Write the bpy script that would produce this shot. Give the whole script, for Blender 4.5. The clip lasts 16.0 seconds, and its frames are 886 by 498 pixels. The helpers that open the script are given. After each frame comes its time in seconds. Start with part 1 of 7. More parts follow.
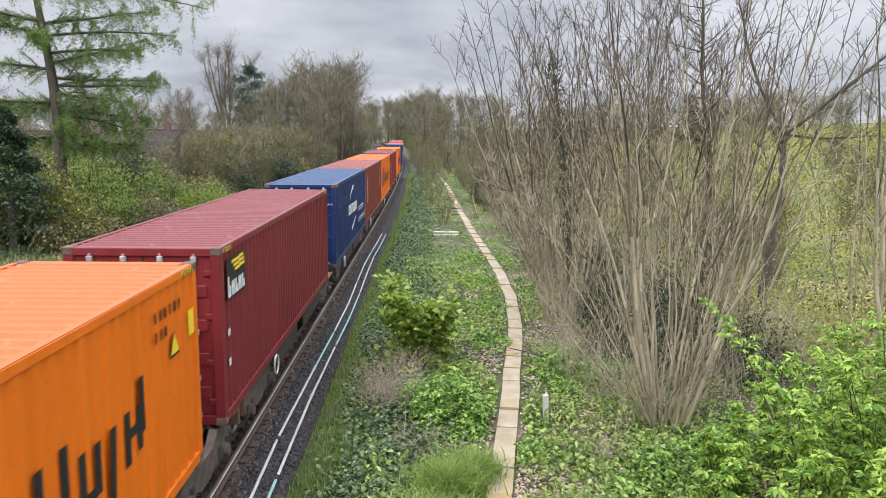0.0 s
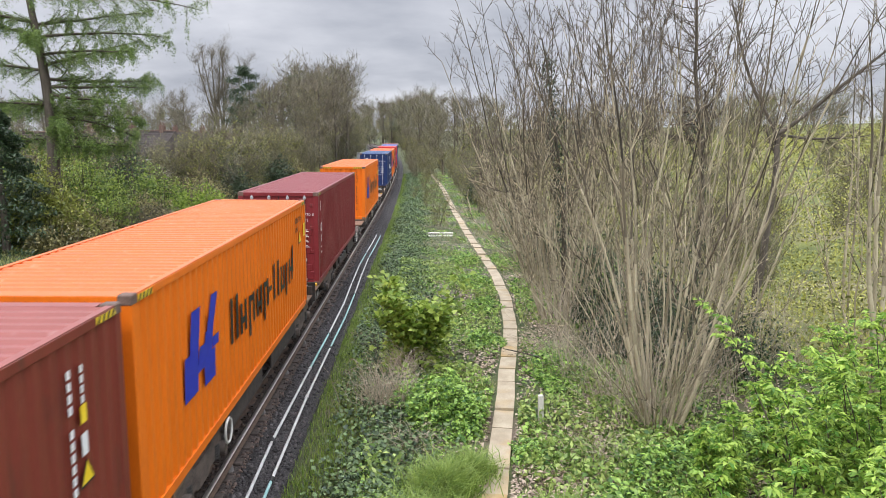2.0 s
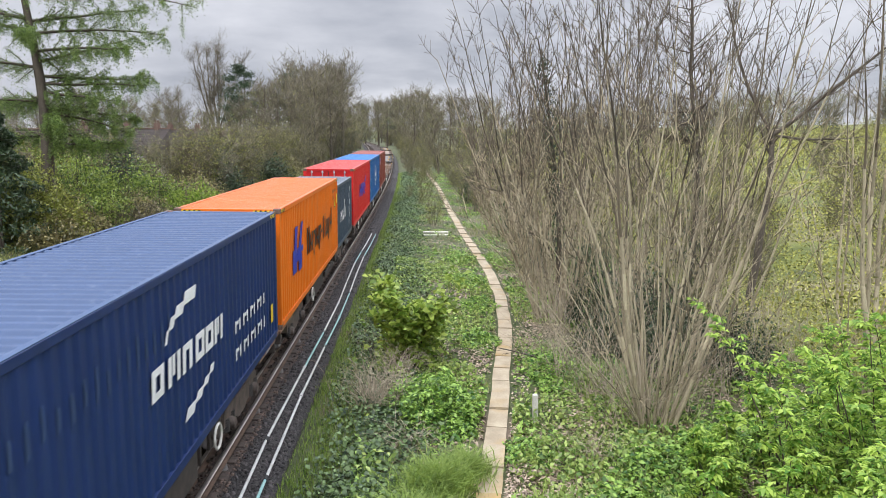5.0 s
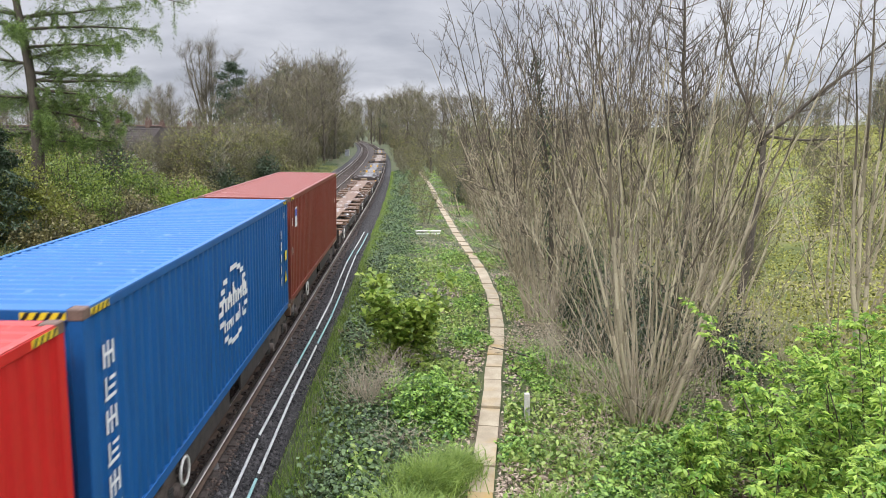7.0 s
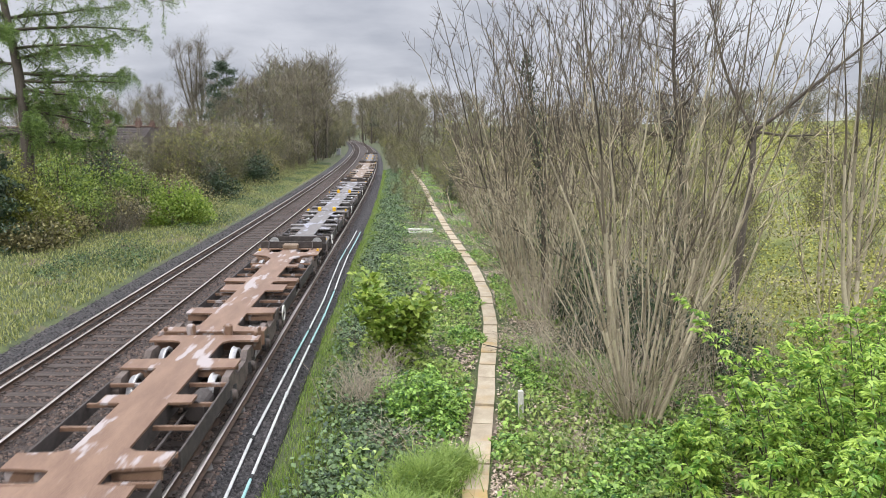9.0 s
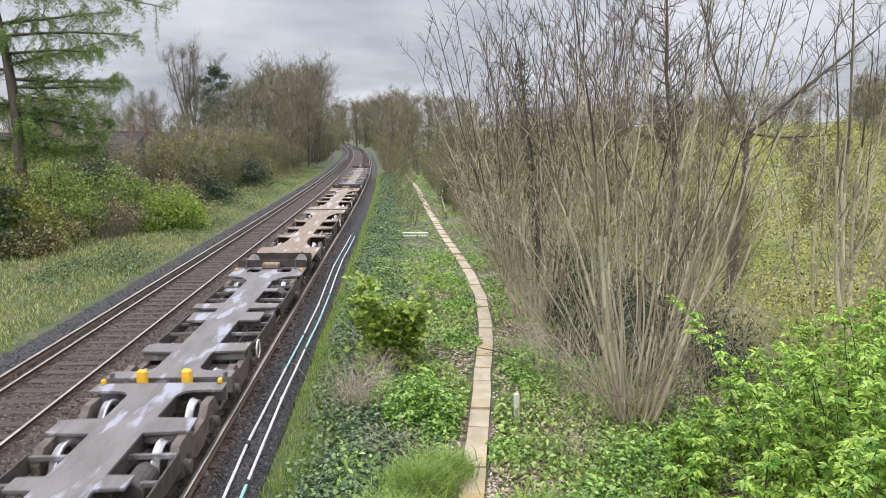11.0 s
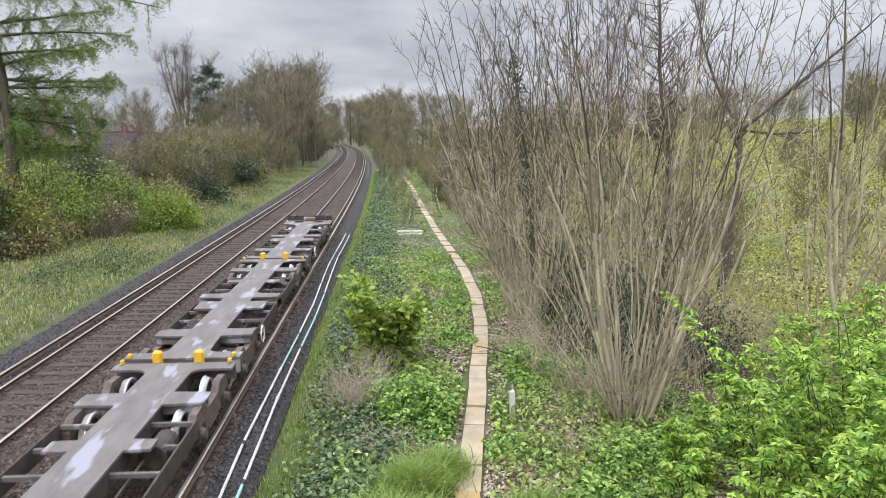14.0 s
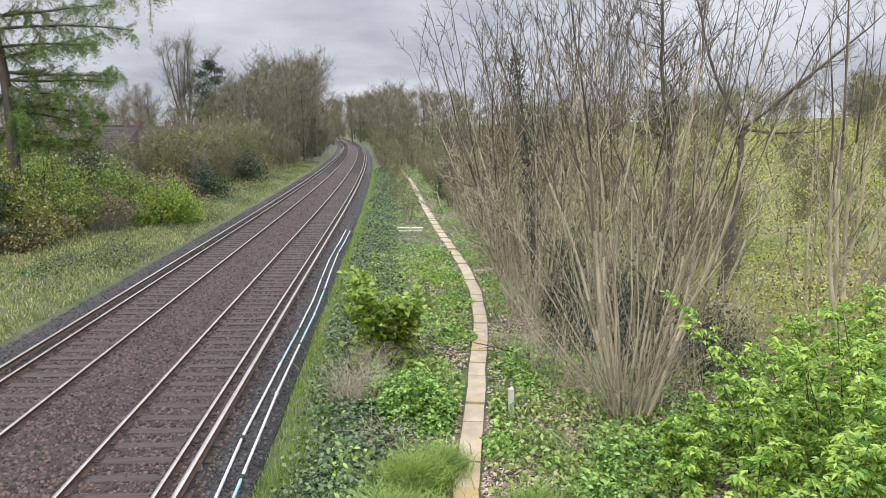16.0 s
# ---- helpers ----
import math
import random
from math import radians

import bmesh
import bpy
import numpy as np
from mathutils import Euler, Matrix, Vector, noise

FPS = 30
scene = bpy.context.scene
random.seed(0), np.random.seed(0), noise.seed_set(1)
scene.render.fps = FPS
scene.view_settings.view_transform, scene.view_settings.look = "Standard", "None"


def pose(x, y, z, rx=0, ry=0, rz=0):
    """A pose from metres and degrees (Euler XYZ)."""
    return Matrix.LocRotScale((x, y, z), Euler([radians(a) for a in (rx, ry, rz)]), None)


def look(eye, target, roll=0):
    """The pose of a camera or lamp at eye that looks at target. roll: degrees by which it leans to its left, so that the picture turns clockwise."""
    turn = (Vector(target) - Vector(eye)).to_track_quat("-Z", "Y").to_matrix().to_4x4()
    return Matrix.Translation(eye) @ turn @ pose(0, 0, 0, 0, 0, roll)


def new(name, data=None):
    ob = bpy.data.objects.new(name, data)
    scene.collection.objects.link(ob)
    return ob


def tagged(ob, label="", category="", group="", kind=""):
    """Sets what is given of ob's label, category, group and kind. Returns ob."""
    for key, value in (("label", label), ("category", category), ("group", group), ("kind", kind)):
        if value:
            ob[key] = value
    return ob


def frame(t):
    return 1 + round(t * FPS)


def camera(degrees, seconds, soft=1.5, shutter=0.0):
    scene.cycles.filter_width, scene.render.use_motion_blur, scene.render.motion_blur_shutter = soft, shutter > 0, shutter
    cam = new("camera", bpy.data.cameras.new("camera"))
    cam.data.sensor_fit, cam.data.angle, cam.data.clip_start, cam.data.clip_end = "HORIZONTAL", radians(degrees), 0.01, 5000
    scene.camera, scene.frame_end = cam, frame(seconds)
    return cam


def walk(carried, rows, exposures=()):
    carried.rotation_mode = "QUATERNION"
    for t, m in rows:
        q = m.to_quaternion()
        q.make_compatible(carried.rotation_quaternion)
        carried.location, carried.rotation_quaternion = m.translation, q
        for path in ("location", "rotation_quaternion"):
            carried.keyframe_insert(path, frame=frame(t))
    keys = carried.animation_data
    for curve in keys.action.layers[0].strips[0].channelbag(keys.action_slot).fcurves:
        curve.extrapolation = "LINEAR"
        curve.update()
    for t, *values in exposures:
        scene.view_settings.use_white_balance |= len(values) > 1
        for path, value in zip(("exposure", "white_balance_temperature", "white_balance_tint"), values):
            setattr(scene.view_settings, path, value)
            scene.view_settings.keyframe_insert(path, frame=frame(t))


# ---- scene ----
# camera: held by hand on a bridge parapet, 5.65 m over the rails, turning slowly to the right
EYE = Vector((0.0, 0.0, 5.646))


def aim(yaw, pitch, roll):
    """A pose at the eye, turned to the right by yaw and up by pitch, in degrees."""
    a, b = radians(yaw), radians(pitch)
    way = Vector((math.sin(a) * math.cos(b), math.cos(a) * math.cos(b), math.sin(b)))
    return look(EYE, EYE + way, roll)


cam = camera(61.51, 16.0, soft=0.65, shutter=0.1)
walk(cam, [
    (0.0, aim(1.075, -8.870, 0.581)),
    (0.5, aim(1.184, -8.807, 0.597)),
    (1.0, aim(1.283, -8.752, 0.547)),
    (1.5, aim(1.387, -8.759, 0.550)),
    (2.0, aim(1.479, -8.795, 0.508)),
    (2.5, aim(1.560, -8.811, 0.534)),
    (3.0, aim(1.638, -8.833, 0.519)),
    (3.5, aim(1.693, -8.851, 0.639)),
    (4.0, aim(1.762, -8.860, 0.687)),
    (6.5, aim(2.145, -8.889, 1.064)),
    (7.0, aim(2.451, -8.943, 1.060)),
    (7.5, aim(2.683, -9.032, 0.990)),
    (8.0, aim(2.863, -9.093, 0.853)),
    (8.5, aim(2.965, -9.097, 0.765)),
    (9.0, aim(3.032, -9.069, 0.643)),
    (11.5, aim(3.542, -8.784, 0.289)),
    (12.0, aim(3.633, -8.823, 0.285)),
    (12.5, aim(3.656, -8.884, 0.188)),
    (13.0, aim(3.701, -8.929, 0.160)),
    (13.5, aim(3.768, -8.950, 0.098)),
    (14.0, aim(3.849, -8.939, 0.006)),
    (14.5, aim(3.862, -8.915, -0.113)),
    (15.0, aim(3.870, -8.972, -0.086)),
    (15.5, aim(3.841, -9.086, -0.021)),
    (16.0, aim(3.824, -9.190, 0.481)),
])

# ---- world and light: bright overcast, brighter overhead ----
SUN_ELEVATION, SUN_TURN = radians(52), radians(215)
world = bpy.data.worlds.new("overcast_sky")
scene.world = world
world.use_nodes = True
wn, wl = world.node_tree.nodes, world.node_tree.links
wn.clear()
sky = wn.new("ShaderNodeTexSky")
sky.sky_type = "NISHITA"
sky.sun_disc = False
sky.sun_elevation, sky.sun_rotation = SUN_ELEVATION, SUN_TURN
coord = wn.new("ShaderNodeTexCoord")
split = wn.new("ShaderNodeSeparateXYZ")
wl.new(coord.outputs["Generated"], split.inputs[0])
# flattened cloud layer: direction divided by its height
lift = wn.new("ShaderNodeMath")
lift.operation = "ADD"
lift.inputs[1].default_value = 0.18
wl.new(split.outputs["Z"], lift.inputs[0])
flat = wn.new("ShaderNodeVectorMath")
flat.operation = "DIVIDE"
wl.new(coord.outputs["Generated"], flat.inputs[0])
wl.new(lift.outputs[0], flat.inputs[1])
cloud = wn.new("ShaderNodeTexNoise")
cloud.inputs["Scale"].default_value = 1.1
cloud.inputs["Detail"].default_value = 7
cloud.inputs["Roughness"].default_value = 0.52
wl.new(flat.outputs[0], cloud.inputs["Vector"])
ramp = wn.new("ShaderNodeValToRGB")
ramp.color_ramp.elements[0].position, ramp.color_ramp.elements[0].color = 0.36, (0.53, 0.56, 0.65, 1)
ramp.color_ramp.elements[1].position, ramp.color_ramp.elements[1].color = 0.66, (0.92, 0.94, 1.03, 1)
wl.new(cloud.outputs["Fac"], ramp.inputs[0])
# overcast gradient: the zenith is about three times as bright as the horizon
grade = wn.new("ShaderNodeMapRange")
grade.inputs["From Min"].default_value, grade.inputs["From Max"].default_value = 0.2, 0.9
grade.inputs["To Min"].default_value, grade.inputs["To Max"].default_value = 0.88, 5.2
wl.new(split.outputs["Z"], grade.inputs["Value"])
mul = wn.new("ShaderNodeVectorMath")
mul.operation = "MULTIPLY"
wl.new(ramp.outputs[0], mul.inputs[0])
wl.new(grade.outputs[0], mul.inputs[1])
back_clear = wn.new("ShaderNodeBackground")
back_clear.inputs["Strength"].default_value = 0.05
wl.new(sky.outputs[0], back_clear.inputs["Color"])
back_cloud = wn.new("ShaderNodeBackground")
back_cloud.inputs["Strength"].default_value = 1.0
wl.new(mul.outputs[0], back_cloud.inputs["Color"])
mix_sky = wn.new("ShaderNodeMixShader")
mix_sky.inputs[0].default_value = 0.92
wl.new(back_clear.outputs[0], mix_sky.inputs[1])
wl.new(back_cloud.outputs[0], mix_sky.inputs[2])
world_out = wn.new("ShaderNodeOutputWorld")
wl.new(mix_sky.outputs[0], world_out.inputs["Surface"])

sun = new("sun", bpy.data.lights.new("sun", "SUN"))
sun.data.energy, sun.data.angle, sun.data.color = 1.5, radians(12), (1.0, 0.96, 0.9)
sun.matrix_world = look((-25, -35, 60), (0, 15, 0))
scene.view_settings.exposure = 0.0


# ---- materials ----
def surface(name, dark, light, rough=0.8, metal=0.0, scale=8.0, fine=60.0, bump=0.3, distance=0.01, spec=0.4,
            sharp=False, island=0.0, third=None, third_scale=1.2, third_span=(0.52, 0.62), translucent=0.0, stretch=(1, 1, 1)):
    """A surface of two colours mixed at two scales, with relief; third: a colour in larger patches."""
    m = bpy.data.materials.new(name)
    m.use_nodes = True
    n, l = m.node_tree.nodes, m.node_tree.links
    b = n["Principled BSDF"]
    b.inputs["Roughness"].default_value, b.inputs["Metallic"].default_value = rough, metal
    b.inputs["Specular IOR Level"].default_value = spec
    tc = n.new("ShaderNodeTexCoord")
    mp = n.new("ShaderNodeMapping")
    mp.inputs["Scale"].default_value = stretch
    l.new(tc.outputs["Object"], mp.inputs["Vector"])
    if not island:
        info = n.new("ShaderNodeObjectInfo")
        shift = n.new("ShaderNodeMath")
        shift.operation = "MULTIPLY"
        shift.inputs[1].default_value = 37.0
        l.new(info.outputs["Random"], shift.inputs[0])
        l.new(shift.outputs[0], mp.inputs["Location"])
    big = n.new("ShaderNodeTexNoise")
    big.inputs["Scale"].default_value, big.inputs["Detail"].default_value = scale, 5
    l.new(mp.outputs[0], big.inputs["Vector"])
    small = n.new("ShaderNodeTexNoise")
    small.inputs["Scale"].default_value, small.inputs["Detail"].default_value = fine, 3
    l.new(mp.outputs[0], small.inputs["Vector"])
    mean = n.new("ShaderNodeMath")
    mean.operation = "MULTIPLY_ADD"
    mean.inputs[1].default_value, mean.inputs[2].default_value = 0.5, 0.0
    l.new(small.outputs["Fac"], mean.inputs[0])
    add = n.new("ShaderNodeMath")
    add.operation = "MULTIPLY_ADD"
    add.inputs[1].default_value = 0.5
    l.new(big.outputs["Fac"], add.inputs[0])
    l.new(mean.outputs[0], add.inputs[2])
    value = add.outputs[0]
    if island:
        geo = n.new("ShaderNodeNewGeometry")
        mi = n.new("ShaderNodeMix")
        mi.inputs["Factor"].default_value = island
        l.new(value, mi.inputs["A"])
        l.new(geo.outputs["Random Per Island"], mi.inputs["B"])
        value = mi.outputs["Result"]
    cr = n.new("ShaderNodeValToRGB")
    lo, hi = (0.45, 0.57) if sharp else (0.36, 0.64) if not island else (0.2, 0.8)
    cr.color_ramp.elements[0].position, cr.color_ramp.elements[0].color = lo, dark
    cr.color_ramp.elements[1].position, cr.color_ramp.elements[1].color = hi, light
    l.new(value, cr.inputs[0])
    colour = cr.outputs[0]
    if third:
        t3 = n.new("ShaderNodeTexNoise")
        t3.inputs["Scale"].default_value, t3.inputs["Detail"].default_value = third_scale, 6
        l.new(mp.outputs[0], t3.inputs["Vector"])
        r3 = n.new("ShaderNodeMapRange")
        r3.inputs["From Min"].default_value, r3.inputs["From Max"].default_value = third_span
        l.new(t3.outputs["Fac"], r3.inputs["Value"])
        mc = n.new("ShaderNodeMix")
        mc.data_type = "RGBA"
        l.new(r3.outputs[0], mc.inputs["Factor"])
        l.new(colour, mc.inputs["A"])
        mc.inputs["B"].default_value = third
        colour = mc.outputs["Result"]
    l.new(colour, b.inputs["Base Color"])
    if bump:
        bp = n.new("ShaderNodeBump")
        bp.inputs["Strength"].default_value, bp.inputs["Distance"].default_value = bump, distance
        l.new(small.outputs["Fac"], bp.inputs["Height"])
        l.new(bp.outputs[0], b.inputs["Normal"])
    if translucent:
        tr = n.new("ShaderNodeBsdfTranslucent")
        l.new(colour, tr.inputs["Color"])
        mx = n.new("ShaderNodeMixShader")
        mx.inputs[0].default_value = translucent
        l.new(b.outputs[0], mx.inputs[1])
        l.new(tr.outputs[0], mx.inputs[2])
        l.new(mx.outputs[0], n["Material Output"].inputs["Surface"])
    return m


def paint(name, colour, fade=0.15, rough=0.45, grime=(0.05, 0.035, 0.025, 1), amount=(0.6, 0.85)):
    """Weathered paint on steel: faded, streaked downwards, with rusty grime."""
    dark = tuple(c * (1 - fade) for c in colour[:3]) + (1,)
    light = tuple(min(1, c * (1 + fade)) for c in colour[:3]) + (1,)
    return surface(name, dark, light, rough=rough, scale=1.3, fine=25, bump=0.08, distance=0.004, third=grime,
                   third_scale=2.2, third_span=amount, stretch=(3, 3, 0.5), spec=0.35)


M = {}
M["ground"] = surface("earth_and_grass", (0.022, 0.03, 0.01, 1), (0.085, 0.105, 0.03, 1), scale=2.5, fine=30, bump=0.8, distance=0.03,
                      third=(0.12, 0.09, 0.06, 1), third_scale=0.6, third_span=(0.55, 0.68))
M["field"] = surface("rough_pasture", (0.055, 0.07, 0.014, 1), (0.17, 0.19, 0.035, 1), scale=0.5, fine=6, bump=0.6, distance=0.05, third=(0.17, 0.15, 0.075, 1), third_scale=0.25, third_span=(0.5, 0.65))
M["ballast"] = surface("brown_ballast", (0.02, 0.014, 0.011, 1), (0.07, 0.049, 0.039, 1), scale=24, fine=55, sharp=True, bump=1.0, distance=0.04)
M["ballast_dark"] = surface("dark_shoulder_ballast", (0.014, 0.0125, 0.0125, 1), (0.065, 0.058, 0.057, 1), scale=24, fine=55, sharp=True, bump=1.0, distance=0.04)
M["stone"] = surface("ballast_stone", (0.016, 0.011, 0.009, 1), (0.125, 0.087, 0.067, 1), scale=6, fine=50, bump=0.3, island=0.8)
M["stone_dark"] = surface("shoulder_stone", (0.012, 0.011, 0.011, 1), (0.085, 0.076, 0.073, 1), scale=6, fine=50, bump=0.3, island=0.8)
M["sleeper"] = surface("weathered_sleeper", (0.026, 0.019, 0.015, 1), (0.068, 0.05, 0.04, 1), scale=5, fine=70, bump=0.5, stretch=(0.25, 2, 1), distance=0.006)
M["rail_side"] = surface("rusty_rail", (0.045, 0.028, 0.02, 1), (0.12, 0.075, 0.05, 1), rough=0.85, scale=6, fine=60)
M["rail_head"] = surface("worn_rail_head", (0.36, 0.32, 0.285, 1), (0.54, 0.495, 0.45, 1), rough=0.36, metal=0.92, scale=3, fine=40, bump=0.05)
M["pot"] = surface("insulator", (0.10, 0.09, 0.085, 1), (0.2, 0.19, 0.18, 1), rough=0.5)
M["concrete"] = surface("sandy_concrete", (0.25, 0.20, 0.135, 1), (0.42, 0.355, 0.255, 1), scale=3, fine=60, bump=0.3, distance=0.004,
                        third=(0.33, 0.22, 0.085, 1), third_scale=0.8, third_span=(0.55, 0.75))
M["pale_concrete"] = surface("pale_concrete", (0.42, 0.40, 0.36, 1), (0.62, 0.60, 0.55, 1), scale=4, fine=60)
M["pipe_white"] = surface("white_pipe", (0.36, 0.36, 0.35, 1), (0.55, 0.55, 0.53, 1), rough=0.5, scale=4, third=(0.3, 0.28, 0.24, 1), third_scale=3, third_span=(0.58, 0.75))
M["pipe_green"] = surface("turquoise_pipe", (0.16, 0.34, 0.33, 1), (0.33, 0.48, 0.47, 1), rough=0.5, scale=4)
M["black"] = surface("black_rubber", (0.012, 0.012, 0.012, 1), (0.03, 0.03, 0.03, 1), rough=0.7)
M["orange"] = paint("orange_container_paint", (0.70, 0.15, 0.007, 1), fade=0.1, amount=(0.68, 1.1))
# roof colours are washed-out wall colours: gloss from the sky painted in
M["orange_roof"] = paint("orange_roof_skylit", (0.56, 0.125, 0.03, 1), fade=0.08, rough=0.5, grime=(0.62, 0.36, 0.24, 1), amount=(0.62, 0.95))
M["maroon"] = paint("maroon_container_paint", (0.18, 0.022, 0.027, 1), fade=0.2, amount=(0.62, 0.9))
M["maroon_roof"] = paint("maroon_roof_skylit", (0.185, 0.041, 0.044, 1), fade=0.08, rough=0.5, grime=(0.42, 0.25, 0.25, 1), amount=(0.62, 0.95))
M["brown"] = paint("red_brown_container_paint", (0.18, 0.036, 0.024, 1), fade=0.15, amount=(0.6, 0.9))
M["brown_roof"] = paint("red_brown_roof_skylit", (0.244, 0.074, 0.063, 1), fade=0.08, rough=0.5, grime=(0.46, 0.28, 0.26, 1), amount=(0.62, 0.95))
M["navy"] = paint("navy_container_paint", (0.011, 0.028, 0.105, 1), fade=0.2, amount=(0.66, 1.0))
M["navy_roof"] = paint("navy_roof_skylit_and_scuff", (0.044, 0.078, 0.163, 1), fade=0.08, rough=0.5, grime=(0.2, 0.24, 0.32, 1), amount=(0.62, 0.95))
M["blue"] = paint("blue_container_paint", (0.008, 0.085, 0.26, 1), fade=0.15, amount=(0.66, 1.0))
M["blue_roof"] = paint("blue_roof_skylit", (0.030, 0.141, 0.370, 1), fade=0.08, rough=0.5, grime=(0.25, 0.38, 0.6, 1), amount=(0.62, 0.95))
M["red"] = paint("red_container_paint", (0.52, 0.016, 0.016, 1), fade=0.12, amount=(0.68, 1.05))
M["red_roof"] = paint("red_roof_skylit", (0.488, 0.056, 0.052, 1), fade=0.08, rough=0.5, grime=(0.7, 0.3, 0.27, 1), amount=(0.62, 0.95))
M["grey"] = paint("blue_grey_container_paint", (0.04, 0.06, 0.09, 1), fade=0.2, amount=(0.6, 0.9))
M["grey_roof"] = paint("blue_grey_roof_skylit", (0.118, 0.141, 0.178, 1), fade=0.2, amount=(0.5, 0.8))
# a paler tone of each roof colour, for the flat floors between its ribs
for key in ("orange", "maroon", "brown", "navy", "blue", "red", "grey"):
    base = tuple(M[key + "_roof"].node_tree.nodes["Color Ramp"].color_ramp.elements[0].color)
    M[key + "_groove"] = paint(key + "_roof_groove", tuple(min(0.8, 0.75 * c + 0.22) for c in base[:3]) + (1,), fade=0.12, rough=0.7, grime=(0.3, 0.25, 0.22, 1), amount=(0.6, 0.9))
M["white_mark"] = surface("white_lettering", (0.62, 0.62, 0.62, 1), (0.8, 0.8, 0.8, 1), rough=0.5, scale=4, bump=0)
M["black_mark"] = surface("black_lettering", (0.008, 0.008, 0.01, 1), (0.02, 0.02, 0.022, 1), rough=0.5, bump=0)
M["blue_mark"] = surface("blue_lettering", (0.012, 0.02, 0.30, 1), (0.02, 0.035, 0.40, 1), rough=0.5, bump=0)
M["yellow_mark"] = surface("yellow_sticker", (0.72, 0.50, 0.02, 1), (0.85, 0.62, 0.04, 1), rough=0.5, bump=0)
M["rod"] = surface("galvanised_rod", (0.28, 0.29, 0.31, 1), (0.5, 0.51, 0.53, 1), rough=0.45, metal=0.3, scale=9)
M["casting"] = surface("rusty_casting", (0.08, 0.05, 0.04, 1), (0.2, 0.13, 0.1, 1), rough=0.8, scale=9)
M["wagon_brown"] = surface("brown_wagon_groove", (0.12, 0.066, 0.04, 1), (0.205, 0.125, 0.08, 1), rough=0.62, scale=2, fine=40, bump=0.15,
                           third=(0.30, 0.26, 0.245, 1), third_scale=1.3, third_span=(0.575, 0.625), distance=0.004, stretch=(2.2, 0.5, 1))
M["wagon_tan"] = surface("tan_wagon_groove", (0.14, 0.095, 0.06, 1), (0.21, 0.15, 0.10, 1), rough=0.6, scale=2, fine=40, bump=0.12,
                         third=(0.30, 0.275, 0.275, 1), third_scale=1.1, third_span=(0.56, 0.63), distance=0.004, stretch=(2.2, 0.4, 1))
M["wagon_grey"] = surface("grey_wagon_groove", (0.08, 0.07, 0.064, 1), (0.155, 0.14, 0.13, 1), rough=0.58, scale=2, fine=40, bump=0.15,
                          third=(0.24, 0.24, 0.27, 1), third_scale=1.2, third_span=(0.56, 0.62), distance=0.004, stretch=(2.2, 0.5, 1))
M["wagon_under"] = surface("grimy_steel", (0.022, 0.018, 0.016, 1), (0.075, 0.06, 0.052, 1), rough=0.8, scale=5, fine=50)
M["bogie"] = surface("bogie_casting", (0.04, 0.03, 0.025, 1), (0.15, 0.115, 0.095, 1), rough=0.75, scale=5, fine=50)
M["wheel"] = surface("wheel_steel", (0.35, 0.34, 0.33, 1), (0.62, 0.61, 0.6, 1), rough=0.35, metal=0.6, scale=6)
M["wagon_yellow"] = surface("yellow_stop_paint", (0.55, 0.30, 0.02, 1), (0.72, 0.42, 0.03, 1), rough=0.5, scale=6)
M["spring"] = surface("spring_steel", (0.02, 0.018, 0.017, 1), (0.05, 0.045, 0.04, 1), rough=0.6)
M["bark_pale"] = surface("pale_bark", (0.12, 0.10, 0.062, 1), (0.55, 0.48, 0.33, 1), rough=0.85, scale=5, fine=60, bump=0.5, stretch=(1, 1, 0.3), island=0.35)
M["bark_dark"] = surface("dark_bark", (0.05, 0.042, 0.034, 1), (0.13, 0.108, 0.085, 1), rough=0.9, scale=5, fine=60, bump=0.6, stretch=(1, 1, 0.3))
M["twig"] = surface("brown_twig", (0.04, 0.031, 0.024, 1), (0.145, 0.115, 0.085, 1), rough=0.8, island=0.6, bump=0)
M["branch"] = surface("weathered_branch", (0.03, 0.025, 0.018, 1), (0.2, 0.16, 0.105, 1), rough=0.85, island=0.55, bump=0)
M["branch_pale"] = surface("pale_shoot_bark", (0.06, 0.048, 0.03, 1), (0.54, 0.455, 0.31, 1), rough=0.8, island=0.7, bump=0)
# dark bark for upper stems: backlight against the sky put into the colour
M["branch_backlit"] = surface("backlit_bark", (0.03, 0.025, 0.018, 1), (0.16, 0.13, 0.088, 1), rough=0.8, island=0.5, bump=0)
M["twig_dry"] = surface("dry_stalk", (0.26, 0.21, 0.15, 1), (0.5, 0.43, 0.33, 1), rough=0.8, island=0.6, bump=0)
M["twig_grey"] = surface("grey_twig", (0.065, 0.055, 0.039, 1), (0.235, 0.205, 0.145, 1), rough=0.85, island=0.5, bump=0)


def leaf(name, dark, light, rough=0.42, translucent=0.3):
    return surface(name, dark, light, rough=rough, island=0.7, bump=0, scale=0.6, fine=5, translucent=translucent, spec=0.45)


M["leaf_bright"] = leaf("bright_young_leaf", (0.09, 0.22, 0.025, 1), (0.47, 0.62, 0.12, 1), translucent=0.4)
M["leaf_nettle"] = leaf("nettle_leaf", (0.035, 0.11, 0.016, 1), (0.36, 0.54, 0.11, 1))
M["leaf_ivy"] = leaf("ivy_leaf", (0.014, 0.034, 0.012, 1), (0.13, 0.20, 0.07, 1), rough=0.5, translucent=0.1)
M["leaf_olive"] = leaf("olive_leaf", (0.10, 0.13, 0.02, 1), (0.42, 0.44, 0.10, 1))
M["leaf_field"] = leaf("field_scrub_leaf", (0.09, 0.10, 0.02, 1), (0.52, 0.51, 0.13, 1))
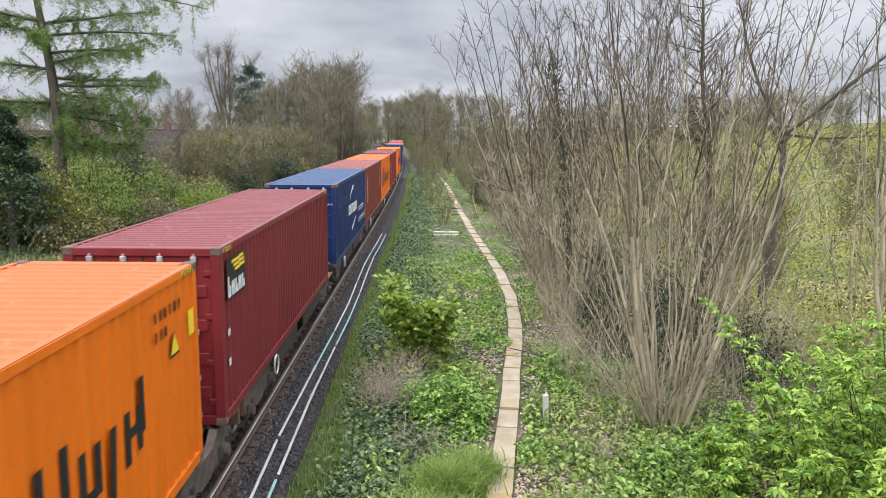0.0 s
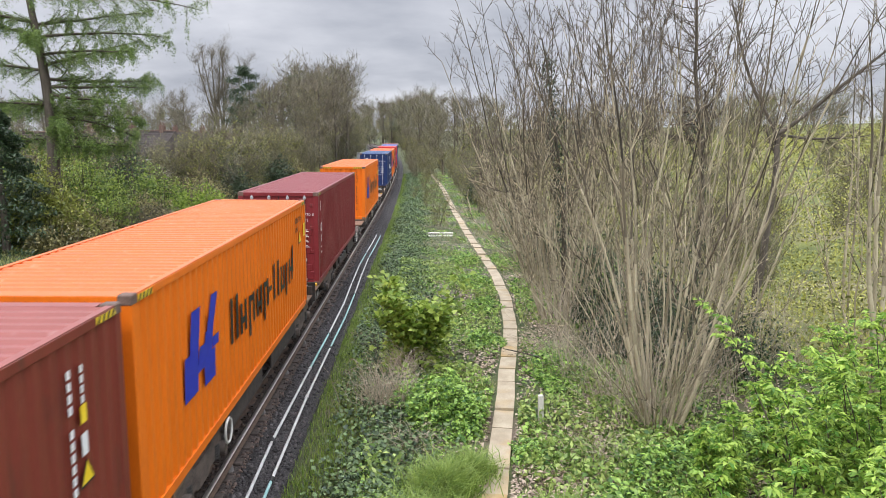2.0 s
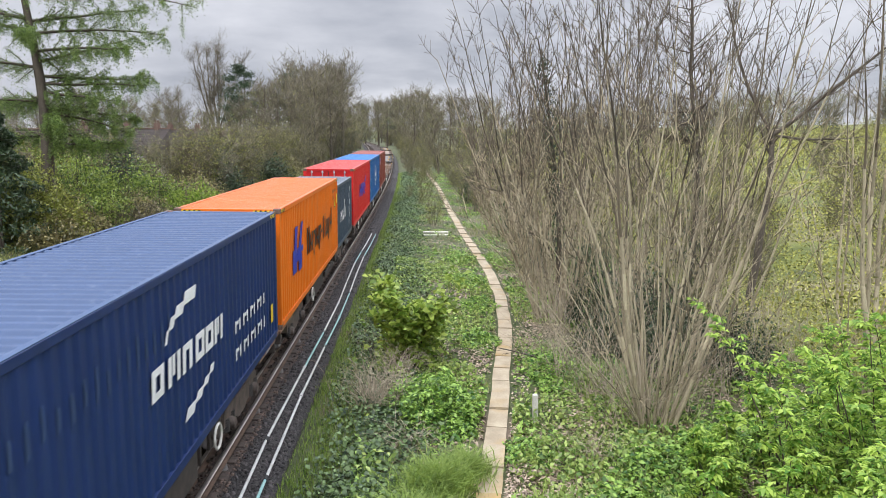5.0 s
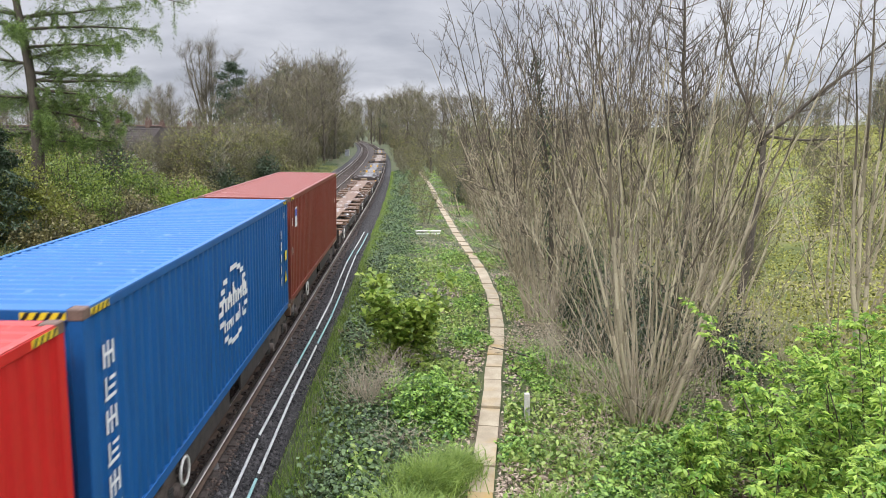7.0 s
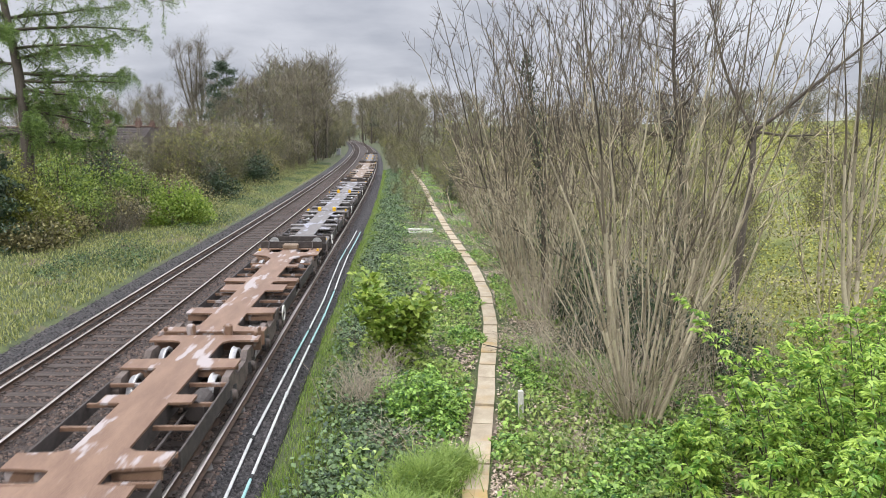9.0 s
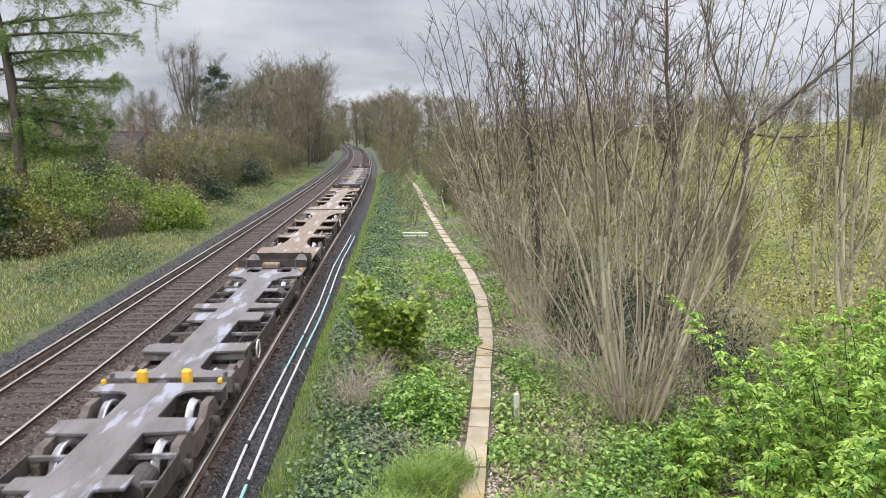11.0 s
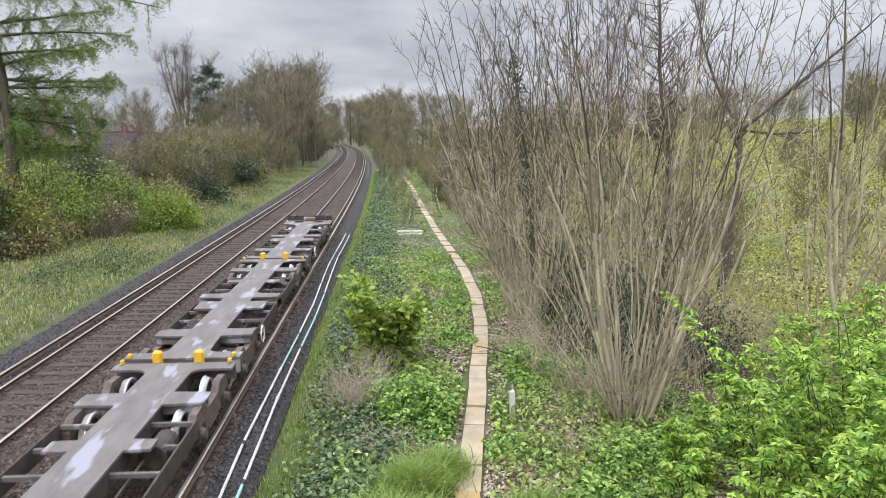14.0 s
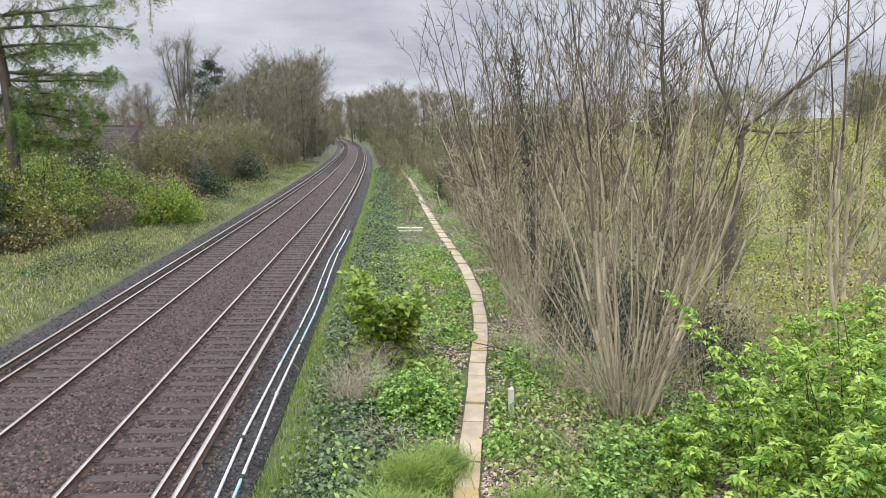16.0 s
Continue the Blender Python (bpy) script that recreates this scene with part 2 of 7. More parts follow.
M["leaf_sycamore"] = leaf("sycamore_leaf", (0.12, 0.21, 0.025, 1), (0.36, 0.45, 0.085, 1), translucent=0.4)
M["leaf_dark"] = leaf("dark_evergreen_leaf", (0.018, 0.035, 0.016, 1), (0.05, 0.085, 0.035, 1), translucent=0.15)
M["leaf_bramble"] = leaf("bramble_leaf", (0.085, 0.095, 0.032, 1), (0.34, 0.33, 0.13, 1))
M["leaf_shrub"] = leaf("green_shrub_leaf", (0.10, 0.18, 0.035, 1), (0.42, 0.52, 0.15, 1))
M["leaf_bank"] = leaf("bank_shrub_leaf", (0.045, 0.095, 0.016, 1), (0.34, 0.43, 0.085, 1))
M["leaf_bank_brown"] = leaf("bank_bramble_leaf", (0.07, 0.068, 0.028, 1), (0.36, 0.32, 0.14, 1))
M["leaf_bank_olive"] = leaf("bank_olive_leaf", (0.10, 0.125, 0.02, 1), (0.36, 0.38, 0.085, 1))
M["needle"] = leaf("larch_needle", (0.05, 0.10, 0.02, 1), (0.24, 0.34, 0.08, 1))
M["grass"] = leaf("grass_blade", (0.10, 0.18, 0.025, 1), (0.33, 0.43, 0.10, 1), translucent=0.35)
M["grass_dry"] = leaf("dull_grass_blade", (0.12, 0.15, 0.04, 1), (0.42, 0.42, 0.17, 1), translucent=0.35)
M["dead_leaf"] = leaf("dead_leaf", (0.13, 0.09, 0.06, 1), (0.58, 0.46, 0.35, 1), translucent=0.1)
M["catkin"] = leaf("pale_bud", (0.34, 0.36, 0.12, 1), (0.60, 0.60, 0.30, 1))
M["roof_tile"] = surface("brown_roof_tile", (0.06, 0.05, 0.047, 1), (0.115, 0.098, 0.092, 1), scale=3, fine=30, bump=0.5)
M["brick"] = surface("house_brick", (0.11, 0.065, 0.05, 1), (0.19, 0.12, 0.095, 1), scale=6, fine=50)
M["render"] = surface("cream_house_wall", (0.5, 0.47, 0.41, 1), (0.66, 0.63, 0.56, 1), scale=2, fine=40)
M["glass"] = surface("window_glass", (0.02, 0.025, 0.03, 1), (0.05, 0.06, 0.07, 1), rough=0.08, bump=0, spec=0.6)


# ---- mesh helpers ----
def mesh_of(name, verts, faces, mats, slots=None, smooth=False):
    me = bpy.data.meshes.new(name)
    me.from_pydata([tuple(v) for v in verts], [], faces)
    for m in (mats if isinstance(mats, (list, tuple)) else [mats]):
        me.materials.append(m)
    if slots is not None:
        me.polygons.foreach_set("material_index", slots)
    if smooth:
        me.polygons.foreach_set("use_smooth", [True] * len(me.polygons))
    me.update()
    return me


def quads_mesh(name, verts, quads, mat, smooth=False):
    """A mesh from arrays of vertices (n, 3) and quads (m, 4)."""
    me = bpy.data.meshes.new(name)
    nv, nq = len(verts), len(quads)
    me.vertices.add(nv)
    me.vertices.foreach_set("co", np.ascontiguousarray(verts, dtype=np.float32).ravel())
    me.loops.add(nq * 4)
    me.loops.foreach_set("vertex_index", np.ascontiguousarray(quads, dtype=np.int32).ravel())
    me.polygons.add(nq)
    me.polygons.foreach_set("loop_start", np.arange(0, nq * 4, 4, dtype=np.int32))
    if smooth:
        me.polygons.foreach_set("use_smooth", np.ones(nq, dtype=bool))
    me.materials.append(mat)
    me.update(calc_edges=True)
    return me


def part(name, data, parent, label="", m=None):
    """Links a mesh (or a bmesh with its material) under a thing or a part."""
    ob = new(name, data)
    ob.parent = parent
    if m is not None:
        ob.matrix_basis = m
    if label:
        ob["label"] = label
    return ob


def finish(bm, name, mat, bevel=0.0):
    """A mesh from a bmesh; bevel rounds the edges."""
    if bevel:
        bmesh.ops.bevel(bm, geom=list(bm.edges), offset=bevel, segments=1, affect="EDGES", clamp_overlap=True)
    bmesh.ops.recalc_face_normals(bm, faces=list(bm.faces))
    me = bpy.data.meshes.new(name)
    bm.to_mesh(me)
    bm.free()
    me.materials.append(mat)
    return me


def box(bm, x0, y0, z0, x1, y1, z1):
    v = [bm.verts.new(p) for p in ((x0, y0, z0), (x1, y0, z0), (x1, y1, z0), (x0, y1, z0), (x0, y0, z1), (x1, y0, z1), (x1, y1, z1), (x0, y1, z1))]
    for f in ((3, 2, 1, 0), (4, 5, 6, 7), (0, 1, 5, 4), (1, 2, 6, 5), (2, 3, 7, 6), (3, 0, 4, 7)):
        bm.faces.new([v[i] for i in f])


def boxes(name, mat, *spans, bevel=0.0):
    bm = bmesh.new()
    for s in spans:
        box(bm, *s)
    return finish(bm, name, mat, bevel)


def rod_mesh(name, mat, a, b, r, sides=10):
    """A closed round bar from a to b."""
    a, b = Vector(a), Vector(b)
    bm = bmesh.new()
    bmesh.ops.create_cone(bm, cap_ends=True, segments=sides, radius1=r, radius2=r, depth=(b - a).length,
                          matrix=Matrix.Translation((a + b) / 2) @ (b - a).to_track_quat("Z", "Y").to_matrix().to_4x4())
    return finish(bm, name, mat)


def extrude_outline(name, mat, outline, z0, z1, bevel=0.0):
    """A plate from an outline in x, y."""
    bm = bmesh.new()
    low = [bm.verts.new((x, y, z0)) for x, y in outline]
    f = bm.faces.new(low)
    r = bmesh.ops.extrude_face_region(bm, geom=[f])
    bmesh.ops.translate(bm, vec=(0, 0, z1 - z0), verts=[g for g in r["geom"] if isinstance(g, bmesh.types.BMVert)])
    bmesh.ops.triangulate(bm, faces=[f for f in bm.faces if len(f.verts) > 4])
    return finish(bm, name, mat, bevel)


def tubes(name, p0, p1, r0, r1, mat, sides=4):
    """Many tapered rods as one mesh."""
    p0, p1 = np.asarray(p0, float), np.asarray(p1, float)
    r0, r1 = np.asarray(r0, float), np.asarray(r1, float)
    d = p1 - p0
    d /= np.maximum(np.linalg.norm(d, axis=1, keepdims=True), 1e-9)
    ref = np.where(np.abs(d[:, 2:3]) > 0.9, np.array([[1.0, 0, 0]]), np.array([[0, 0, 1.0]]))
    u = np.cross(d, ref)
    u /= np.linalg.norm(u, axis=1, keepdims=True)
    w = np.cross(d, u)
    rings = []
    for p, r in ((p0, r0), (p1, r1)):
        for k in range(sides):
            a = 2 * math.pi * k / sides
            rings.append(p + (u * math.cos(a) + w * math.sin(a)) * r[:, None])
    n = len(p0)
    verts = np.stack(rings, axis=1).reshape(-1, 3)
    base = np.arange(n)[:, None] * (2 * sides)
    quads = np.concatenate([np.stack([base[:, 0] + k, base[:, 0] + (k + 1) % sides, base[:, 0] + sides + (k + 1) % sides, base[:, 0] + sides + k], axis=1)
                            for k in range(sides)])
    return quads_mesh(name, verts, quads, mat, smooth=True)


def leaves(name, centres, size, mat, rng, up=0.5, narrow=0.55, droop=0.25, along=None):
    """Folded leaf blades round the centres; up: how far they face the sky; along: where their tips point."""
    c = np.asarray(centres, float)
    n = len(c)
    size = size * rng.uniform(0.6, 1.35, n) if np.isscalar(size) else np.asarray(size)
    nor = rng.normal(size=(n, 3))
    nor /= np.linalg.norm(nor, axis=1, keepdims=True)
    nor = nor * (1 - up) + np.array([0, 0, up])
    nor /= np.linalg.norm(nor, axis=1, keepdims=True)
    t = rng.normal(size=(n, 3)) if along is None else np.asarray(along, float) + rng.normal(scale=0.1, size=(n, 3))
    t -= nor * np.sum(t * nor, axis=1, keepdims=True)
    t /= np.linalg.norm(t, axis=1, keepdims=True)
    b = np.cross(nor, t)
    s = size[:, None]
    tail, tip = c - t * s * 0.5, c + t * s * 0.5 - nor * s * droop
    left, right = c + b * s * narrow * 0.5 + nor * s * 0.08, c - b * s * narrow * 0.5 + nor * s * 0.08
    verts = np.stack([tail, right, tip, left], axis=1).reshape(-1, 3)
    quads = np.arange(n * 4).reshape(n, 4)
    return quads_mesh(name, verts, quads, mat)


def blades(name, roots, height, width, mat, rng, lean=0.35):
    """Grass blades: two bent quads each."""
    p = np.asarray(roots, float)
    n = len(p)
    h = (height * rng.uniform(0.5, 1.3, n))[:, None]
    a = rng.uniform(0, 2 * math.pi, n)
    side = np.stack([np.cos(a), np.sin(a), np.zeros(n)], axis=1)
    b = rng.uniform(0, 2 * math.pi, n)
    bend = np.stack([np.cos(b), np.sin(b), np.zeros(n)], axis=1) * (rng.uniform(0.2, 1.6, n) * lean)[:, None]
    w = width * rng.uniform(0.6, 1.3, n)[:, None]
    mid = p + (np.array([0, 0, 0.6]) + bend * 0.35) * h
    top = p + (np.array([0, 0, 0.9]) + bend) * h
    v = np.stack([p - side * w, p + side * w, mid + side * w * 0.8, mid - side * w * 0.8, top + side * w * 0.15, top - side * w * 0.15], axis=1).reshape(-1, 3)
    k = np.arange(n)[:, None] * 6
    quads = np.concatenate([k + np.array([[0, 1, 2, 3]]), k + np.array([[3, 2, 4, 5]])])
    return quads_mesh(name, v, quads, mat)


# ---- the line of the railway ----
TRACK_X, SPACING, GAUGE = -4.477, 3.562, 1.505


def bend(y):
    """How far the line has swung to the left at y."""
    d = np.maximum(np.asarray(y, float) - 45, 0)
    return -np.where(d < 330, d * d / 5300, 330 * 330 / 5300 + (d - 330) * 330 / 2650)


def ground_z(x, y):
    """Height of the ground: a shallow trough under the ballast, verges, and a slope rising on the far right."""
    x, y = np.asarray(x, float), np.asarray(y, float)
    u = x - bend(y)
    z = np.interp(u, [-300, -60, -34, -20, -11.2, -10.4, -9.8, -2.6, -2.2, -1.2, 0, 8, 14, 40, 90, 300], [3.0, 1.2, 0.6, 0.15, -0.12, -0.3, -0.5, -0.5, -0.32, -0.16, -0.10, -0.12, 0.3, 3.6, 8.4, 13])
    rough = 0.05 * np.sin(1.7 * x + 0.6 * y) * np.sin(1.1 * y - 0.5 * x) + 0.03 * np.sin(4.1 * x) * np.sin(3.3 * y)
    soft = np.clip((np.abs(u + 6.2) - 4.6) / 2, 0, 1)
    return z + rough * soft


def grid_mesh(name, xs, ys, mat, fn):
    X, Y = np.meshgrid(xs, ys)
    Z = fn(X, Y)
    nx, ny = len(xs), len(ys)
    i = np.arange(nx - 1)[None, :] + np.arange(ny - 1)[:, None] * nx
    quads = np.stack([i, i + 1, i + nx + 1, i + nx], axis=-1).reshape(-1, 4)
    return quads_mesh(name, np.stack([X, Y, Z], axis=-1).reshape(-1, 3), quads, mat, smooth=True)


xs = np.unique(np.concatenate([np.linspace(-900, -60, 30), np.linspace(-60, -22, 40), np.linspace(-22, 12, 100), np.linspace(12, 90, 50), np.linspace(90, 900, 30)]))
ys = np.unique(np.concatenate([np.linspace(-200, 4, 12), np.linspace(4, 50, 110), np.linspace(50, 140, 60), np.linspace(140, 420, 50), np.linspace(420, 1800, 25)]))
ground = tagged(new("ground", grid_mesh("ground", xs, ys, M["ground"], ground_z)), "rough grassy railway verge with bare earth patches", "ground", kind="structure")


def strip_mesh(name, mat, section, ys, mats=None, slots=None, smooth=False):
    """A cross-section of (x, z) swept along the line."""
    ys = np.asarray(ys, float)
    s = np.asarray(section, float)
    n, k = len(ys), len(s)
    X = bend(ys)[:, None] + s[None, :, 0]
    V = np.stack([X, np.broadcast_to(ys[:, None], X.shape), np.broadcast_to(s[None, :, 1], X.shape)], axis=-1).reshape(-1, 3)
    i = np.arange(k)[None, :] + np.arange(n - 1)[:, None] * k
    j = (np.arange(k) + 1) % k
    quads = np.stack([i, j[None, :] + np.arange(n - 1)[:, None] * k, j[None, :] + np.arange(1, n)[:, None] * k, i + k], axis=-1)
    me = quads_mesh(name, V, quads.reshape(-1, 4), mat, smooth=smooth)
    if mats:
        for m in mats:
            me.materials.append(m)
        me.polygons.foreach_set("material_index", np.tile(np.asarray(slots, dtype=np.int32), n - 1))
    return me


line_ys = np.concatenate([np.linspace(-60, 40, 26), np.linspace(44, 420, 95), np.linspace(430, 520, 8)])
L0, R0 = TRACK_X - SPACING, TRACK_X
# ballast: brown between the rails, dark shoulders
bed = [(-10.9, -0.34), (-10.2, -0.22), (-9.45, -0.19), (-9.4, -0.6), (-10.9, -0.6)]
ballast_shoulder = tagged(new("ballast_shoulder", strip_mesh("shoulder", M["ballast_dark"], bed, line_ys)), "dark grey ballast shoulder beside the rails", "ballast", kind="structure")
bed = [(-9.4, -0.17), (-9.1, -0.13), (-8.95, -0.135), (-8.7, -0.15), (-7.4, -0.15), (-7.15, -0.125), (-6.25, -0.09), (-5.4, -0.125), (-5.15, -0.15), (-3.8, -0.15), (-3.55, -0.14), (-3.15, -0.165), (-3.15, -0.6), (-9.4, -0.6)]
ballast_bed = tagged(new("ballast_bed", strip_mesh("bed", M["ballast"], bed, line_ys)), "brown rust-stained stone ballast under both tracks", "ballast", kind="structure")
bed = [(-3.15, -0.17), (-2.75, -0.2), (-2.35, -0.32), (-2.35, -0.6), (-3.15, -0.6)]
cess = tagged(new("cess", strip_mesh("cess", M["ballast_dark"], bed, line_ys)), "dark gritty cess strip beside the track", "ballast", kind="structure")


def rail_section(x, top=0.0, wide=0.07, tall=0.155, foot=0.15):
    a, b = wide / 2, foot / 2
    z0 = top - tall
    return [(x - b, z0), (x + b, z0), (x + b, z0 + 0.015), (x + 0.012, z0 + 0.035), (x + 0.012, top - 0.045), (x + a, top - 0.035), (x + a, top - 0.006),
            (x + a - 0.008, top), (x - a + 0.008, top), (x - a, top - 0.006), (x - a, top - 0.035), (x - 0.012, top - 0.045), (x - 0.012, z0 + 0.035), (x - b, z0 + 0.015)]


RAIL_SLOTS = [0, 0, 0, 0, 0, 0, 1, 1, 1, 0, 0, 0, 0, 0]


def sleeper_mesh():
    bm = bmesh.new()
    box(bm, -1.28, -0.125, -0.32, 1.28, 0.125, -0.125)
    bmesh.ops.bevel(bm, geom=[e for e in bm.edges], offset=0.015, segments=1, affect="EDGES")
    for s in (-1, 1):
        box(bm, s * GAUGE / 2 - 0.14, -0.09, -0.126, s * GAUGE / 2 + 0.14, 0.09, -0.108)
        for o in (-0.1, 0.1):
            box(bm, s * GAUGE / 2 + o - 0.025, -0.05, -0.11, s * GAUGE / 2 + o + 0.025, 0.05, -0.075)
    return finish(bm, "sleeper", M["sleeper"])


SLEEPER = sleeper_mesh()
tracks = []
rng = np.random.default_rng(3)
for x0, label, third in ((R0, "worn steel track with conductor rail beside the cess", 1.1236), (L0, "worn steel track with conductor rail beside the far verge", -1.1174)):
    track = tagged(new("railway_track"), label, "railway track", "parallel tracks", "structure")
    tracks.append(track)
    for s in (-1, 1):
        part("running_rail", strip_mesh("running_rail", M["rail_side"], rail_section(x0 + s * GAUGE / 2), line_ys, [M["rail_head"]], RAIL_SLOTS), track, "rusty rail with a shiny worn head")
    part("conductor_rail", strip_mesh("conductor_rail", M["rail_side"], rail_section(x0 + third, 0.085, 0.085, 0.12, 0.13), line_ys, [M["rail_head"]], RAIL_SLOTS), track, "raised conductor rail with a pale top")

# lineside cables on the cess: two pale pipes with couplers, running side by side
def pipe_line(name, points, mats, label):
    thing = tagged(new(name), label, "pipe", "lineside pipes")
    for i, (a, b) in enumerate(zip(points, points[1:])):
        part("pipe_length", rod_mesh("pipe_length", mats[i % len(mats)], a, b, 0.028, 8), thing)
        d = (Vector(b) - Vector(a)).normalized()
        part("coupler", rod_mesh("coupler", M["black"] if i % 2 else mats[i % len(mats)], Vector(b) - d * 0.07, Vector(b) + d * 0.07, 0.042, 8), thing, "dark pipe coupler")
    return thing


def pipe_points(base, seed):
    r = random.Random(seed)
    out, y = [], 5.0
    while y < 45.5:
        out.append((base + 0.05 * math.sin(y * 0.33) + r.uniform(-0.02, 0.02), y, -0.13 + r.uniform(-0.01, 0.015)))
        y += r.uniform(3.2, 4.4)
    return out


pipe_line("lineside_pipe", pipe_points(-2.79, 5), [M["pipe_white"], M["pipe_white"], M["pipe_white"], M["pipe_green"]], "pale plastic pipe laid along the cess")
pipe_line("lineside_pipe", pipe_points(-2.53, 8), [M["pipe_green"], M["pipe_green"], M["pipe_white"], M["pipe_white"]], "turquoise and white plastic pipe laid along the cess")

# cable trough lids: a narrow pale path winding through the verge
PATH = [(0.95, 5.0), (1.0, 8.0), (1.12, 10.9), (1.36, 12.6), (1.60, 14.2), (1.84, 15.8), (2.02, 17.4), (2.40, 19.9), (2.60, 21.7), (2.88, 25.6), (2.95, 31), (2.70, 37.4), (2.43, 46.9), (2.19, 60), (1.97, 78), (1.4, 96), (0.5, 120)]


def path_x(y):
    return np.interp(y, [p[1] for p in PATH], [p[0] for p in PATH])


# post beside the path, and a concrete slab bench further on
bm = bmesh.new()
box(bm, -0.05, -0.05, 0, 0.05, 0.05, 0.6)
marker = tagged(new("marker_post", finish(bm, "marker_post", M["pale_concrete"], 0.008)), "short pale concrete marker post in the undergrowth", "post")
marker.matrix_basis = pose(2.38, 14.29, -0.13, 0, -2, 8)
for i, (x, y, z) in enumerate(((0.9, 41.6, 0.14), (0.93, 42.1, 0.24))):
    slab = tagged(new("concrete_slab", boxes("concrete_slab", M["pale_concrete"], (-0.72, -0.16, 0, 0.72, 0.16, 0.1), bevel=0.012)), "pale concrete trough lid left lying on the bank", "slab", "spare slabs")
    slab.matrix_basis = pose(x, y, z - 0.26, 0, 0, 3 - 5 * i)
# lineside cabinet and signal far along the curve
cabinet = tagged(new("lineside_cabinet"), "small grey lineside cabinet beside the far curve", "cabinet")
part("body", boxes("body", M["pale_concrete"], (-0.5, -0.3, 0, 0.5, 0.3, 1.5), bevel=0.03), cabinet)
part("door", boxes("door", M["rod"], (-0.42, -0.33, 0.12, 0.42, -0.302, 1.4), bevel=0.01), cabinet)
cabinet.matrix_basis = pose(-14.6, 168, -0.1)
signal = tagged(new("signal_post"), "slim colour light signal beside the far curve", "signal")
part("post", rod_mesh("post", M["rod"], (0, 0, 0), (0, 0, 4.2), 0.08), signal)
part("head", boxes("head", M["black"], (-0.25, -0.1, 3.6, 0.25, 0.1, 4.6), bevel=0.03), signal)
signal.matrix_basis = pose(-27.0, 330, -0.1)


# ---- the train ----
SPEED = 21.0
DECK = 0.937
TOP = 3.833


def corrugated(name, mat, length, height, pitch=0.278, depth=0.036, flip=1):
    """A wall of trapezoid ribs in the plane x = 0, along y, from z = 0 to height."""
    n = max(1, round(length / pitch))
    p = length / n
    ys, xs_ = [], []
    for i in range(n):
        for a, d in ((0.0, 0), (0.26, 0), (0.5, 1), (0.76, 1)):
            ys.append((i + a) * p)
            xs_.append(-depth * d * flip)
    ys.append(length)
    xs_.append(0)
    v = [(x, y, z) for z in (0, height) for x, y in zip(xs_, ys)]
    k = len(ys)
    return mesh_of(name, v, [(i, i + 1, k + i + 1, k + i) for i in range(k - 1)], mat)


def bars(name, mat, spans, parent, m, label="", depth=0.004):
    """Flat marks as thin plates: spans of (u0, v0, u1, v1, slant), in a plane placed by m (u to its x, v to its z)."""
    if name in ("code", "swoosh") and len(spans) > 1:
        return [bars(name, mat, [one], parent, m, label, depth) for one in spans]
    v, f = [], []
    for u0, v0, u1, v1, *s in spans:
        k = len(v)
        d = (s[0] if s else 0) * (v1 - v0)
        for yy in (0, -depth):
            v += [(u0, yy, v0), (u1, yy, v0), (u1 + d, yy, v1), (u0 + d, yy, v1)]
        f += [(k + 4, k + 5, k + 6, k + 7), (k, k + 1, k + 5, k + 4), (k + 1, k + 2, k + 6, k + 5), (k + 2, k + 3, k + 7, k + 6), (k + 3, k, k + 4, k + 7)]
    return part(name, mesh_of(name, v, f, mat), parent, label, m)


def writing(text, size, mat, parent, m, label="", align="LEFT"):
    """Letters of the built-in font as a flat mesh; the text stands in the plane's x and z."""
    cu = bpy.data.curves.new("writing", "FONT")
    cu.body, cu.size, cu.align_x, cu.fill_mode = text, size, align, "FRONT"
    cu.space_line = 1.15
    cu.resolution_u = 2
    ob = bpy.data.objects.new("writing", cu)
    scene.collection.objects.link(ob)
    me = bpy.data.meshes.new_from_object(ob.evaluated_get(bpy.context.evaluated_depsgraph_get()))
    bpy.data.objects.remove(ob)
    me.materials.clear()
    me.materials.append(mat)
    return part("writing", me, parent, label, m @ pose(0, -0.003, 0, 90))


def hazard(parent, m, n=6, w=0.075):
    """Yellow strip with black slanted bars."""
    bars("hazard_strip", M["yellow_mark"], [(0, 0, n * w * 1.5, 0.075)], parent, m, "yellow and black hazard strip")
    bars("hazard_bar", M["black_mark"], [(i * w * 1.5 + 0.01, 0.0, i * w * 1.5 + w * 0.75, 0.075, 0.6) for i in range(n)], parent, m @ pose(0, -0.004, 0), "black slanted bars")


